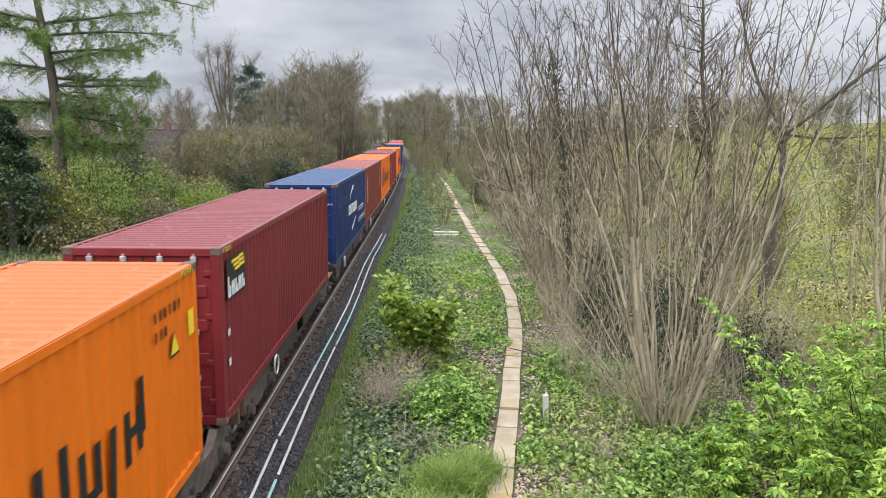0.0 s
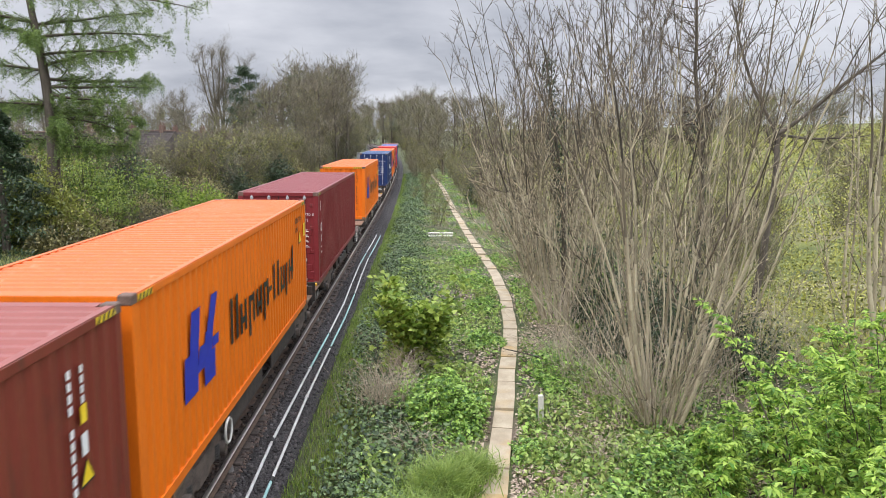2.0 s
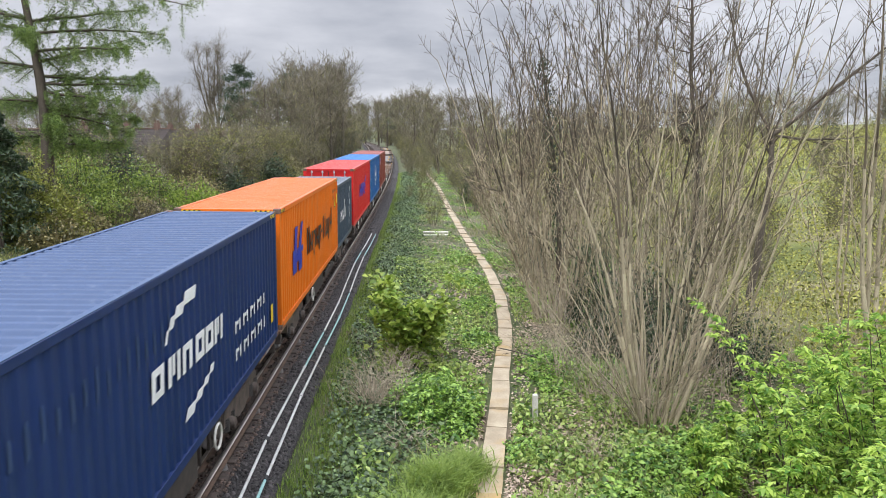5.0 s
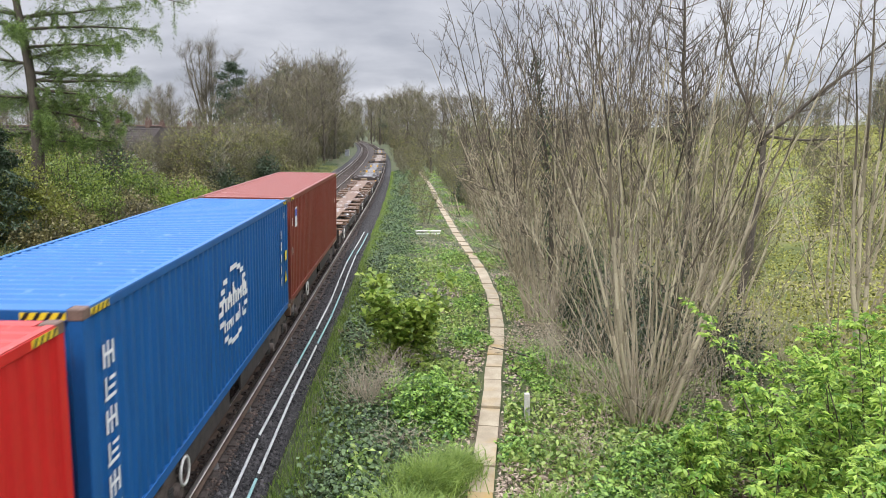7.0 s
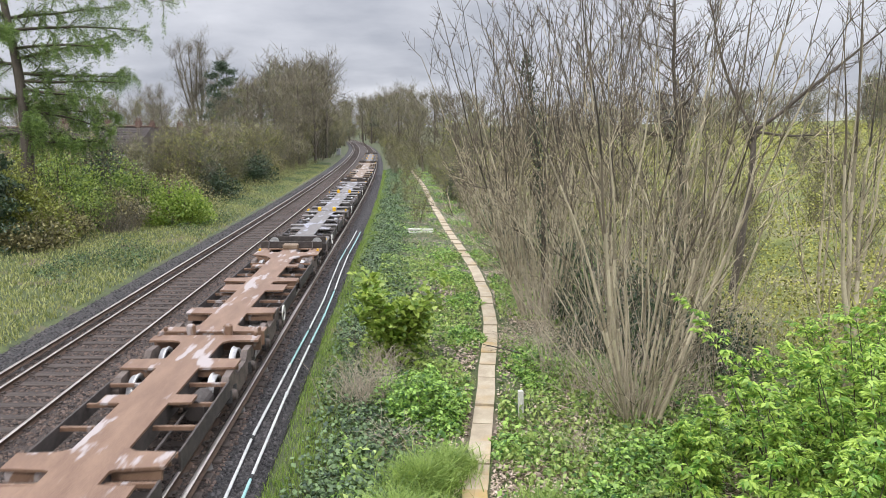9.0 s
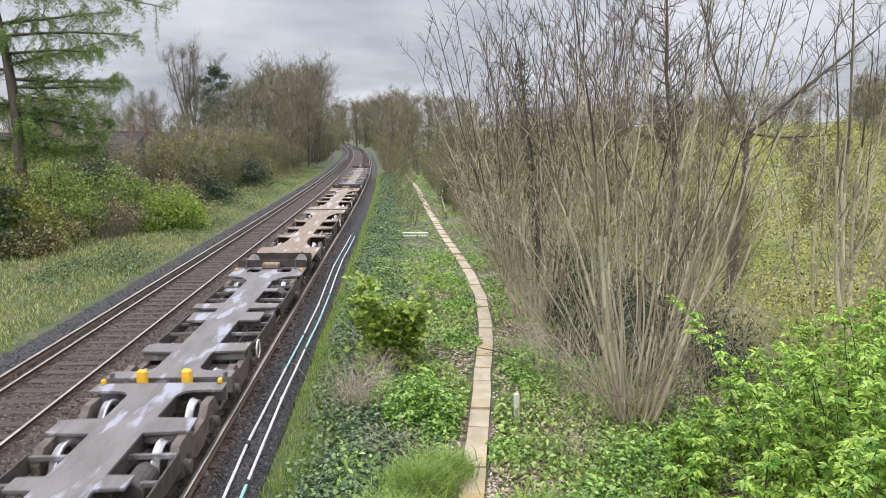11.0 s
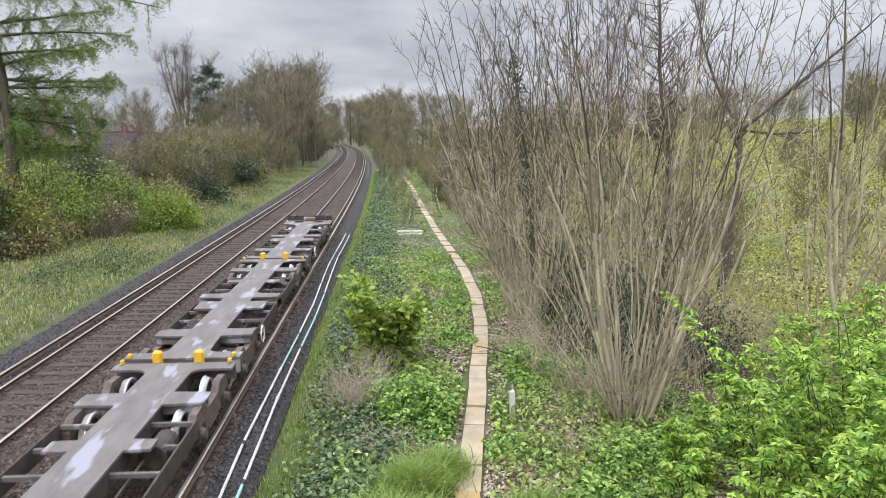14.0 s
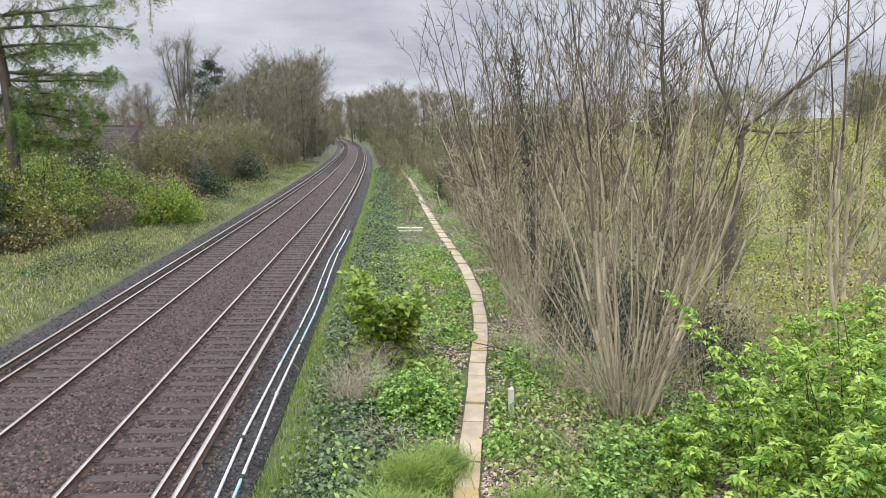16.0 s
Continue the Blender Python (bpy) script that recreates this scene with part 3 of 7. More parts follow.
def container(label, paint_name, length=12.192, height=2.896, doors=True, dressing=None, strips=True):
    """A freight container: origin under the middle of its near end, y along it, z from its base."""
    thing = tagged(new("shipping_container"), label, "container", "containers on the train")
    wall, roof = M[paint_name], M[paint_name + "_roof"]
    W2, L, H = 1.219, length, height
    for s in (-1, 1):
        me = corrugated("side_wall", wall, L - 0.3, H - 0.28, flip=s)
        part("side_wall", me, thing, m=pose(s * (W2 - 0.012), 0.15, 0.17))
    # roof: shallow ribs across, the sky's gloss painted into its colour
    n = max(1, round((L - 0.4) / 0.25))
    p = (L - 0.4) / n
    v = []
    for i in range(n):
        for a, d in ((0, 0), (0.3, 0), (0.5, 1), (0.8, 1)):
            v += [(-W2 + 0.06, 0.2 + (i + a) * p, -0.055 * d), (W2 - 0.06, 0.2 + (i + a) * p, -0.055 * d)]
    v += [(-W2 + 0.06, L - 0.2, 0), (W2 - 0.06, L - 0.2, 0)]
    faces = [(2 * i, 2 * i + 1, 2 * i + 3, 2 * i + 2) for i in range(len(v) // 2 - 1)]
    part("roof", mesh_of("roof", v, faces, [roof, M[paint_name + "_groove"]], [1 if i % 4 == 2 else 0 for i in range(len(faces))]), thing, "ribbed roof with sky gloss put into its colour", pose(0, 0, H - 0.012))
    # frame
    part("frame", boxes("frame", wall, *[(s * W2 - (0.07 if s > 0 else 0), 0.1, H - 0.12, s * W2 + (0.07 if s < 0 else 0), L - 0.1, H - 0.015) for s in (-1, 1)],
                        *[(s * W2 - (0.09 if s > 0 else 0), 0.1, 0.02, s * W2 + (0.09 if s < 0 else 0), L - 0.1, 0.17) for s in (-1, 1)],
                        *[(-W2 + 0.1, a, H - 0.13, W2 - 0.1, a + 0.09, H - 0.012) for a in (0.005, L - 0.095)],
                        *[(-W2 + 0.1, a, 0.01, W2 - 0.1, a + 0.09, 0.16) for a in (0.005, L - 0.095)], bevel=0.006), thing)
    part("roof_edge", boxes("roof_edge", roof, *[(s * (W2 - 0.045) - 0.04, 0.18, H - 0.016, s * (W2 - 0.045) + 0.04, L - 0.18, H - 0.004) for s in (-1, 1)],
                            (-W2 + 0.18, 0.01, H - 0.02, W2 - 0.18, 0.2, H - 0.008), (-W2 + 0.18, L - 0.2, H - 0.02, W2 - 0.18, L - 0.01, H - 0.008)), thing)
    part("underframe", boxes("underframe", M["wagon_under"], (-W2 + 0.1, 0.1, 0.03, W2 - 0.1, L - 0.1, 0.15)), thing)
    for s in (-1, 1):
        for a in (0, 1):
            y0, y1 = (0.0, 0.16) if a == 0 else (L - 0.16, L)
            part("corner_post", boxes("corner_post", wall, (s * W2 - (0.16 if s > 0 else 0), y0, 0.1, s * W2 + (0.16 if s < 0 else 0), y1, H - 0.1), bevel=0.012), thing)
            for z in (0, H - 0.118):
                part("corner_casting", CASTING, thing, m=pose(s * (W2 - 0.078), (y0 + y1) / 2, z + 0.059))
    # ends
    for a in (0, 1):
        flip = pose(0, 0, 0) if a == 0 else pose(0, L, 0, 0, 0, 180)
        if doors and a == 0:
            door_end(thing, wall, H, flip)
        else:
            me = corrugated("end_wall", wall, 2 * W2 - 0.3, H - 0.28, pitch=0.27, depth=0.045)
            part("end_wall", me, thing, m=flip @ pose(-W2 + 0.15, 0.03, 0.16, 0, 0, -90))
            if strips:
                for u in (-W2 + 0.17, W2 - 0.17 - 0.45):
                    hazard(thing, flip @ pose(u, 0.003, H - 0.11), 4)
    if strips:
        side = pose(W2 + 0.002, 0, 0, 0, 0, 90)
        hazard(thing, side @ pose(0.18, 0, H - 0.105), 4)
        hazard(thing, side @ pose(L - 0.6, 0, H - 0.105), 4)
    if dressing:
        dressing(thing, L, H, pose(W2 + 0.004, 0, 0, 0, 0, 90), pose(0, -0.006, 0))
    return thing


bm = bmesh.new()
box(bm, -0.082, -0.09, -0.062, 0.082, 0.09, 0.062)
bmesh.ops.bevel(bm, geom=list(bm.edges), offset=0.012, segments=1, affect="EDGES")
CASTING = finish(bm, "corner_casting", M["casting"])


def door_end(thing, wall, H, flip):
    for s in (-1, 1):
        x0 = -1.075 if s < 0 else 0.012
        door = part("door", boxes("door", wall, (x0, 0.045, 0.17, x0 + 1.06, 0.1, H - 0.13), bevel=0.008), thing, m=flip)
        for z in (0.55, 1.1, 1.65, 2.2):
            if z < H - 0.5:
                part("door_rib", boxes("door_rib", wall, (x0 + 0.08, 0.02, z - 0.1, x0 + 0.98, 0.05, z + 0.1), bevel=0.025), door)
        for u in (0.27, 0.79):
            part("lock_rod", rod_mesh("lock_rod", M["rod"], (x0 + u, 0.0, 0.12), (x0 + u, 0.0, H - 0.09), 0.021, 8), door, "galvanised locking rod")
            for z in (0.13, 0.75, 1.5, H - 0.22):
                part("rod_keeper", boxes("rod_keeper", M["rod"], (x0 + u - 0.045, -0.025, z, x0 + u + 0.045, 0.03, z + 0.09), bevel=0.01), door)
            part("door_handle", boxes("door_handle", M["rod"], (x0 + u - 0.02, -0.03, 0.98, x0 + u + (0.3 if u < 0.5 else -0.3) , -0.005, 1.02)), door)
        for z in (0.35, 1.0, 1.75, 2.45):
            if z < H - 0.2:
                part("hinge", boxes("hinge", wall, (s * 1.02 - 0.07, 0.01, z, s * 1.02 + 0.07, 0.05, z + 0.09), bevel=0.01), door)
    part("door_seal", boxes("door_seal", M["black"], (-0.012, 0.04, 0.17, 0.012, 0.09, H - 0.13)), thing, "black rubber door seal", flip)


# marks on the containers (trade names stay plain bars and shapes)
def strokes(u0, v0, height, widths, gap=0.1, slant=0.0, thick=0.09, seed=1):
    """Upright strokes and short cross bars in place of lettering."""
    r = random.Random(seed)
    out, u = [], u0
    for w in widths:
        tall = height * r.choice((0.55, 0.55, 0.8, 1.0))
        out.append((u, v0, u + thick, v0 + tall, slant))
        if w > 0.22:
            out.append((u + w - thick, v0, u + w, v0 + height * 0.55, slant))
            out.append((u + thick, v0 + height * r.choice((0.0, 0.25, 0.45)), u + w - thick, v0 + height * r.choice((0.0, 0.25, 0.45)) + thick, slant))
        u += w + gap
    return [(a, min(b, d), c, max(b, d), *s) if d != b else (a, b, c, b + 0.08, *s) for a, b, c, d, *s in out]


def orange_marks(code=True, near_sign=True):
    def dress(t, L, H, side, end):
        # blue block emblem near one end, then a long run of black strokes
        bars("emblem", M["blue_mark"], [(1.62, 1.0, 2.22, 1.62, 0.1), (1.9, 1.6, 2.3, 2.2, 0.25), (2.55, 0.95, 3.1, 1.4, 0.05), (2.2, 1.25, 2.6, 1.6, 0.5), (2.55, 1.4, 2.95, 1.75, 0.35), (2.72, 1.72, 3.05, 2.24, 0.6), (3.0, 1.42, 3.34, 1.58, 0.1)], t, side, "blue block emblem")
        runs = [(4.1, 1.14, 4.24, 1.92, 0.04), (4.46, 1.14, 4.6, 1.92, 0.04)]
        for u, w, lo, hi, bar in ((4.78, 0.46, 1.13, 1.7, 1.3), (5.42, 0.46, 0.92, 1.7, 1.56), (6.07, 0.46, 1.13, 1.7, 1.3), (6.72, 0.46, 0.9, 1.7, 1.56), (8.5, 0.46, 1.1, 1.66, 1.13), (9.56, 0.46, 1.08, 1.66, 1.36)):
            runs += [(u, lo, u + 0.13, 1.68, 0.02), (u + w - 0.13, 1.13, u + w, hi, 0.02), (u + 0.13, bar, u + w - 0.13, bar + 0.11)]
        runs += [(7.28, 1.38, 7.5, 1.48), (7.72, 1.1, 7.86, 1.88, 0.02), (8.16, 1.1, 8.3, 1.9, 0.02), (9.12, 0.9, 9.26, 1.66, 0.12), (10.0, 1.3, 10.12, 1.95)]
        bars("lettering", M["black_mark"], runs, t, side, "bold black lettering strokes")
        bars("code", M["black_mark"], [(10.55 + 0.17 * i, 2.42, 10.6 + 0.17 * i, 2.55) for i in range(6)] + [(10.55 + 0.17 * i, 2.18, 10.6 + 0.17 * i, 2.31) for i in range(3)], t, side)
        bars("warning_sticker", M["yellow_mark"], [(11.75, 1.95, 11.98, 2.3)], t, side, "yellow warning sticker")
        warning_triangle(t, side @ pose(11.2, 0, 1.88), 0.3)
        if code:
            for i, c in enumerate("FANU 357952 2"):
                if c != " ":
                    writing(c, 0.19, M["black_mark"], t, end @ pose(0.72, 0, 2.52 - i * 0.165), "stencilled black code")
            warning_triangle(t, end @ pose(-0.35, 0, 1.9), 0.3)
    return dress


def warning_triangle(t, m, size):
    h = size * 0.87
    for name, k, mat, d in (("warning_border", 1.25, "black_mark", 0.0), ("warning_sign", 1.0, "yellow_mark", -0.004)):
        a = size * k / 2
        lo = -(k - 1) * h / 2
        part(name, mesh_of(name, [(-a, d, lo), (a, d, lo), (0, d, lo + h * k), (-a, 0.003, lo), (a, 0.003, lo), (0, 0.003, lo + h * k)],
                           [(0, 1, 2), (0, 3, 4, 1), (1, 4, 5, 2), (2, 5, 3, 0)], M[mat]), t, "yellow triangular warning sign" if k == 1.0 else "", m)


def door_text(code, lines=("MAX. WT.", "TARE WT.", "PAYLOAD", "CU. CAP.")):
    def put(t, end, H):
        writing(code, 0.13, M["white_mark"], t, end @ pose(0.22, -0.025, H - 0.72), "white container code")
        writing("45G1", 0.13, M["white_mark"], t, end @ pose(0.62, -0.025, H - 0.9), "white size code")
        for i, s in enumerate(lines):
            writing(s, 0.085, M["white_mark"], t, end @ pose(0.14, -0.03, H - 1.2 - 0.16 * i), "white weight panel text")
            bars("weight_figure", M["white_mark"], [(0.62, 0.005, 0.93, 0.026), (0.62, 0.055, 0.88, 0.076)], t, end @ pose(0, -0.03, H - 1.22 - 0.16 * i))
        bars("round_sticker", M["white_mark"], [(-0.72, H - 0.62, -0.52, H - 0.42)], t, end @ pose(0, -0.03, 0))
    return put


EMB = 0.32


def maroon_logo_marks(t, L, H, side, end):
    bars("emblem_panel", M["black_mark"], [(EMB, 1.98, EMB + 1.2, 2.66, 0.0)], t, side, "black emblem panel")
    for k in range(3):
        bars("emblem_bar", M["yellow_mark"], [(EMB + 0.5 - 0.1 * k, 2.4 + 0.075 * k, EMB + 0.8, 2.45 + 0.075 * k, 0.4), (EMB + 0.8, 2.42 + 0.075 * k, EMB + 1.15 - 0.03 * k, 2.47 + 0.075 * k, -0.3)], t, side @ pose(0, -0.004, 0), "yellow emblem bar")
    for k, (u, w, h) in enumerate(((0.05, 0.16, 0.34), (0.28, 0.17, 0.24), (0.5, 0.17, 0.24), (0.72, 0.17, 0.24), (0.95, 0.17, 0.24))):
        bars("emblem_stroke", M["white_mark"], [(EMB + u, 2.02, EMB + u + 0.07, 2.02 + h), (EMB + u + w - 0.06, 2.02, EMB + u + w, 2.02 + h * (1.0 if k % 2 else 0.55)), (EMB + u + 0.07, 2.02 + (0.11 if k % 2 else 0.0), EMB + u + w - 0.06, 2.09 + (0.11 if k % 2 else 0.0))], t, side @ pose(0, -0.004, 0), "white emblem stroke")
    bars("code", M["white_mark"], [(0.3, 0.9 + 0.5 * i, 0.42, 1.02 + 0.5 * i) for i in range(2)], t, side)


def maroon_plain_marks(t, L, H, side, end):
    bars("lettering", M["white_mark"], [(0.46, 2.3, 0.52, 2.6), (0.46, 1.85, 0.66, 1.9), (0.46, 1.65, 0.66, 1.7), (0.46, 1.65, 0.5, 1.9), (0.62, 1.65, 0.66, 1.9), (0.46, 1.3, 0.5, 1.52, 0.6), (0.62, 1.3, 0.66, 1.52, -0.6), (0.5, 0.95, 0.7, 1.0), (0.5, 1.12, 0.62, 1.16)], t, side, "white vertical lettering")
    door_text("TGBU 674770 3")(t, end, H)


def brown_lettering(t, L, H, side, end):
    r = random.Random(7)
    out = []
    for i in range(6):
        v = 2.24 - i * 0.24
        out += [(1.36, v, 1.68, v + 0.05), (r.choice((1.36, 1.48, 1.6)), v, r.choice((1.44, 1.56, 1.62)) + 0.06, v + 0.18)]
        if i % 2:
            out.append((1.36, v + 0.13, 1.68, v + 0.18))
    bars("lettering", M["white_mark"], [(min(a, c), b, max(a, c) + 0.02, d) for a, b, c, d in out], t, side, "white vertical lettering")
    for i in range(11):
        if i != 4:
            bars("code", M["white_mark"], [(10.9, 2.45 - 0.115 * i, 10.97, 2.53 - 0.115 * i)], t, side)
    for i in range(4):
        bars("size_code", M["white_mark"], [(11.16, 2.44 - 0.1 * i, 11.22, 2.51 - 0.1 * i)], t, side)
    bars("warning_sticker", M["yellow_mark"], [(11.13, 1.94, 11.25, 2.12)], t, side, "yellow warning sticker")
    bars("white_panel", M["white_mark"], [(11.12, 1.62, 11.24, 1.84)], t, side, "white sticker")
    warning_triangle(t, side @ pose(11.2, 0, 1.34), 0.24)
    door_text("433 3")(t, end, H)


def navy_marks(t, L, H, side, end):
    out = []
    for k, u in enumerate((4.12, 4.72, 5.32, 5.92, 6.42, 6.92)):
        v = 1.36 - 0.01 * k
        w = 0.46 if k in (1, 5) else 0.4
        out += [(u, v, u + 0.13, v + 0.4, 0.1), (u + w - 0.1, v, u + w + 0.03, v + 0.4, 0.1)]
        out += [(u + 0.1, v + 0.3, u + w, v + 0.4, 0.1)] if k not in (1, 5) else [(u + 0.18, v + 0.12, u + 0.28, v + 0.4, 0.1)]
        if k in (0, 3, 4):
            out.append((u + 0.06, v, u + w, v + 0.1, 0.1))
    bars("lettering", M["white_mark"], out, t, side, "white lettering strokes")
    bars("swoosh", M["white_mark"], [(4.66, 1.95, 4.74, 2.12, 0.5), (4.8, 2.1, 5.0, 2.26, 0.8), (5.05, 2.2, 5.4, 2.36, 0.8), (5.45, 2.3, 5.98, 2.48, 0.5), (5.35, 0.64, 5.75, 0.8, 0.8), (5.85, 0.74, 6.15, 0.88, 0.8), (6.25, 0.84, 6.5, 0.96, 0.8), (6.6, 0.94, 6.8, 1.06, 0.5)], t, side, "white swoosh strokes")
    for v in (1.12, 0.62):
        bars("small_lettering", M["white_mark"], [(8.25 + 0.3 * i, v, 8.33 + 0.3 * i, v + 0.22, 0.05) for i in range(9)] + [(8.33 + 0.6 * i, v + 0.14, 8.5 + 0.6 * i, v + 0.2) for i in range(4)], t, side)
    bars("warning_sticker", M["yellow_mark"], [(11.42, 0.5, 11.62, 0.9)], t, side, "yellow warning sticker")
    for i in range(16):
        bars("scuff", M["navy_roof"], [(0.72 + 0.275 * i, 2.0 - 0.03 * (i % 3), 0.755 + 0.275 * i, 2.2 + 0.04 * (i % 4))], t, side, "pale rubbed streak")
    door_text("CMAU 643454 4")(t, end, H)


def red_marks(t, L, H, side, end):
    bars("lettering", M["blue_mark"], [(3.72, 1.18, 3.95, 1.9, 0.15), (4.3, 1.18, 4.54, 1.88, 0.3), (3.95, 1.45, 4.45, 1.62), (4.82, 1.16, 5.02, 1.86, 0.2), (5.08, 1.3, 5.3, 1.86, 0.05), (5.36, 1.3, 5.5, 1.86, 0.3), (5.64, 1.1, 5.84, 1.84, 0.2), (5.96, 1.14, 6.14, 1.84, 0.2), (6.2, 1.3, 6.42, 1.84, 0.1), (6.48, 1.3, 6.64, 1.84, 0.3), (6.8, 1.12, 7.05, 1.82, 0.2), (7.05, 1.12, 7.5, 1.26, 0.5), (7.2, 1.62, 7.7, 1.76, 1.0), (7.35, 1.82, 8.2, 1.96, 1.0), (7.9, 2.0, 8.4, 2.1, 1.0), (7.5, 1.34, 8.0, 1.46, 1.0), (7.3, 1.5, 8.1, 1.6, 1.0)], t, side, "dark blue lettering strokes")
    door_text("HMMU 610113 2", ("MAX. GROSS", "TARE", "NET", "CU. CAP."))(t, end, H)
    bars("white_panel", M["white_mark"], [(-1.04, 1.98, -0.7, 2.12)], t, end @ pose(0, -0.03, 0), "white sticker")
    bars("blue_sticker", M["blue_mark"], [(-0.5, 1.98, -0.33, 2.14)], t, end @ pose(0, -0.03, 0), "round blue sticker")


def blue_marks(t, L, H, side, end):
    # ring of short strokes with blocks inside, and a column of square blocks
    ring = []
    for i in range(22):
        if i % 6 != 1:
            a = 2 * math.pi * i / 22
            ring.append((6.2 + 0.95 * math.cos(a) - 0.13, 1.52 + 0.68 * math.sin(a) - 0.04, 6.2 + 0.95 * math.cos(a) + 0.13, 1.52 + 0.68 * math.sin(a) + 0.05))
    bars("round_emblem", M["white_mark"], ring + strokes(5.3, 1.5, 0.42, [0.34, 0.34, 0.3, 0.34, 0.34], 0.06, 0, 0.11, 3) + strokes(5.45, 1.14, 0.28, [0.24, 0.24, 0.2, 0.24, 0.2, 0.2], 0.05, 0, 0.07, 5), t, side, "white round emblem strokes")
    out = []
    for i in range(6):
        v = 2.1 - i * 0.37
        out += [(0.62, v, 0.67, v + 0.26), (0.86, v, 0.91, v + 0.26), (0.62, v + 0.12, 0.91, v + 0.16), (0.74, v - 0.02, 0.78, v + 0.28)] if i % 2 == 0 else [(0.62, v, 0.92, v + 0.04), (0.72, v + 0.1, 0.9, v + 0.14), (0.64, v + 0.05, 0.68, v + 0.26), (0.76, v + 0.2, 0.92, v + 0.24)]
    bars("lettering", M["white_mark"], out, t, side @ pose(-0.22, 0, 0.05), "white column of lettering strokes")
    bars("code", M["white_mark"], [(11.15, 2.0 - 0.3 * i, 11.22, 2.2 - 0.3 * i) for i in range(5)] + [(11.6, 2.45, 11.66, 2.6)], t, side)
    bars("warning_sticker", M["yellow_mark"], [(11.7, 1.35, 11.95, 1.6)], t, side, "yellow warning sticker")
    warning_triangle(t, side @ pose(11.8, 0, 0.8), 0.3)


def small_marks(t, L, H, side, end):
    bars("sticker", M["white_mark"], [(0.75, 2.0, 1.15, 2.55)], t, side, "white square sticker")
    bars("sticker_band", M["blue_mark"], [(0.8, 2.3, 1.1, 2.5)], t, side @ pose(0, -0.004, 0), "blue band on the sticker")
    bars("code", M["white_mark"], [(0.3, 2.1, 0.36, 2.3), (0.3, 1.3, 0.36, 1.5), (11.2, 1.7, 11.3, 1.85)], t, side)
    writing("14 0", 0.16, M["white_mark"], t, end @ pose(0.7, -0.03, H - 0.75), "white container code")


def grey_marks(t, L, H, side, end):
    bars("lettering", M["white_mark"], [(4.6 + 0.28 * (i % 2), 0.5 + 0.3 * i, 4.72 + 0.28 * (i % 2), 0.72 + 0.3 * i) for i in range(6)] + strokes(1.0, 1.0, 0.8, [0.6, 0.6, 0.6], 0.2, 0, 0.16, 6), t, side, "white lettering strokes")


CONTAINERS = []  # thing and its place along the train
ORANGE = "orange corrugated steel container with black lettering strokes"
for label, colour, y0, kw in (
    (ORANGE, "orange", -1.9, dict(doors=False, dressing=orange_marks())),
    ("maroon corrugated steel container with sky gloss painted into its ribbed roof", "maroon", 11.5, dict(dressing=maroon_logo_marks)),
    ("navy blue corrugated steel container with white strokes", "navy", 25.8, dict(dressing=navy_marks)),
    ("red-brown corrugated steel container with white vertical lettering", "brown", 37.7, dict(dressing=brown_lettering)),
    (ORANGE, "orange", 50.2, dict(doors=True, dressing=orange_marks(code=False))),
    ("maroon steel container with locking rods and weight panels", "maroon", 64.9, dict(dressing=maroon_plain_marks)),
    (ORANGE, "orange", 82.95, dict(doors=False, dressing=orange_marks())),
    ("navy blue steel container with white strokes and doors", "navy", 109.7, dict(dressing=navy_marks)),
    (ORANGE, "orange", 122.4, dict(doors=False, dressing=orange_marks(code=False))),
    ("short blue-grey steel container with white marks", "grey", 134.7, dict(length=6.058, height=2.591, dressing=grey_marks, strips=False)),
    ("bright red steel container with galvanised locking rods", "red", 141.75, dict(dressing=red_marks)),
    ("blue corrugated steel container with white emblem strokes", "blue", 154.35, dict(doors=False, dressing=blue_marks)),
    ("dull red-brown steel container with small markings", "brown", 167.0, dict(dressing=small_marks)),
):
    CONTAINERS.append((container(label, colour, **kw), y0))


# wagons
def outline_from(profile):
    """A plate's outline, the same on both sides, from (y, half width)."""
    return [(w, y) for y, w in profile] + [(-w, y) for y, w in reversed(profile)]


def curved(y0, w0, y1, w1, n=5):
    """Points of a rounded step in width."""
    return [(y0 + (y1 - y0) * i / n, w0 + (w1 - w0) * (1 - math.cos(math.pi / 2 * i / n)) if w1 > w0 else w0 + (w1 - w0) * math.sin(math.pi / 2 * i / n)) for i in range(n + 1)]


def wheel_mesh(name="wheel"):
    """A railway wheel on the x axis: tread, flange, dished disc."""
    rings = [(-0.07, 0.08), (-0.07, 0.16), (-0.02, 0.20), (-0.02, 0.36), (-0.065, 0.38), (-0.065, 0.45), (-0.035, 0.455), (-0.02, 0.425), (0.065, 0.42), (0.065, 0.375), (0.03, 0.36), (0.03, 0.2), (0.08, 0.16), (0.08, 0.08)]
    n = 20
    v = [(x, r * math.cos(2 * math.pi * k / n), r * math.sin(2 * math.pi * k / n)) for x, r in rings for k in range(n)]
    f = [(i * n + k, i * n + (k + 1) % n, (i + 1) * n + (k + 1) % n, (i + 1) * n + k) for i in range(len(rings) - 1) for k in range(n)]
    slots = [1 if 3 <= i <= 9 else 0 for i in range(len(rings) - 1) for k in range(n)]
    return mesh_of(name, v, f, [M["wagon_under"], M["wheel"]], slots, True)


WHEEL = wheel_mesh()
AXLE = rod_mesh("axle", M["wagon_under"], (-0.95, 0, 0), (0.95, 0, 0), 0.08, 12)


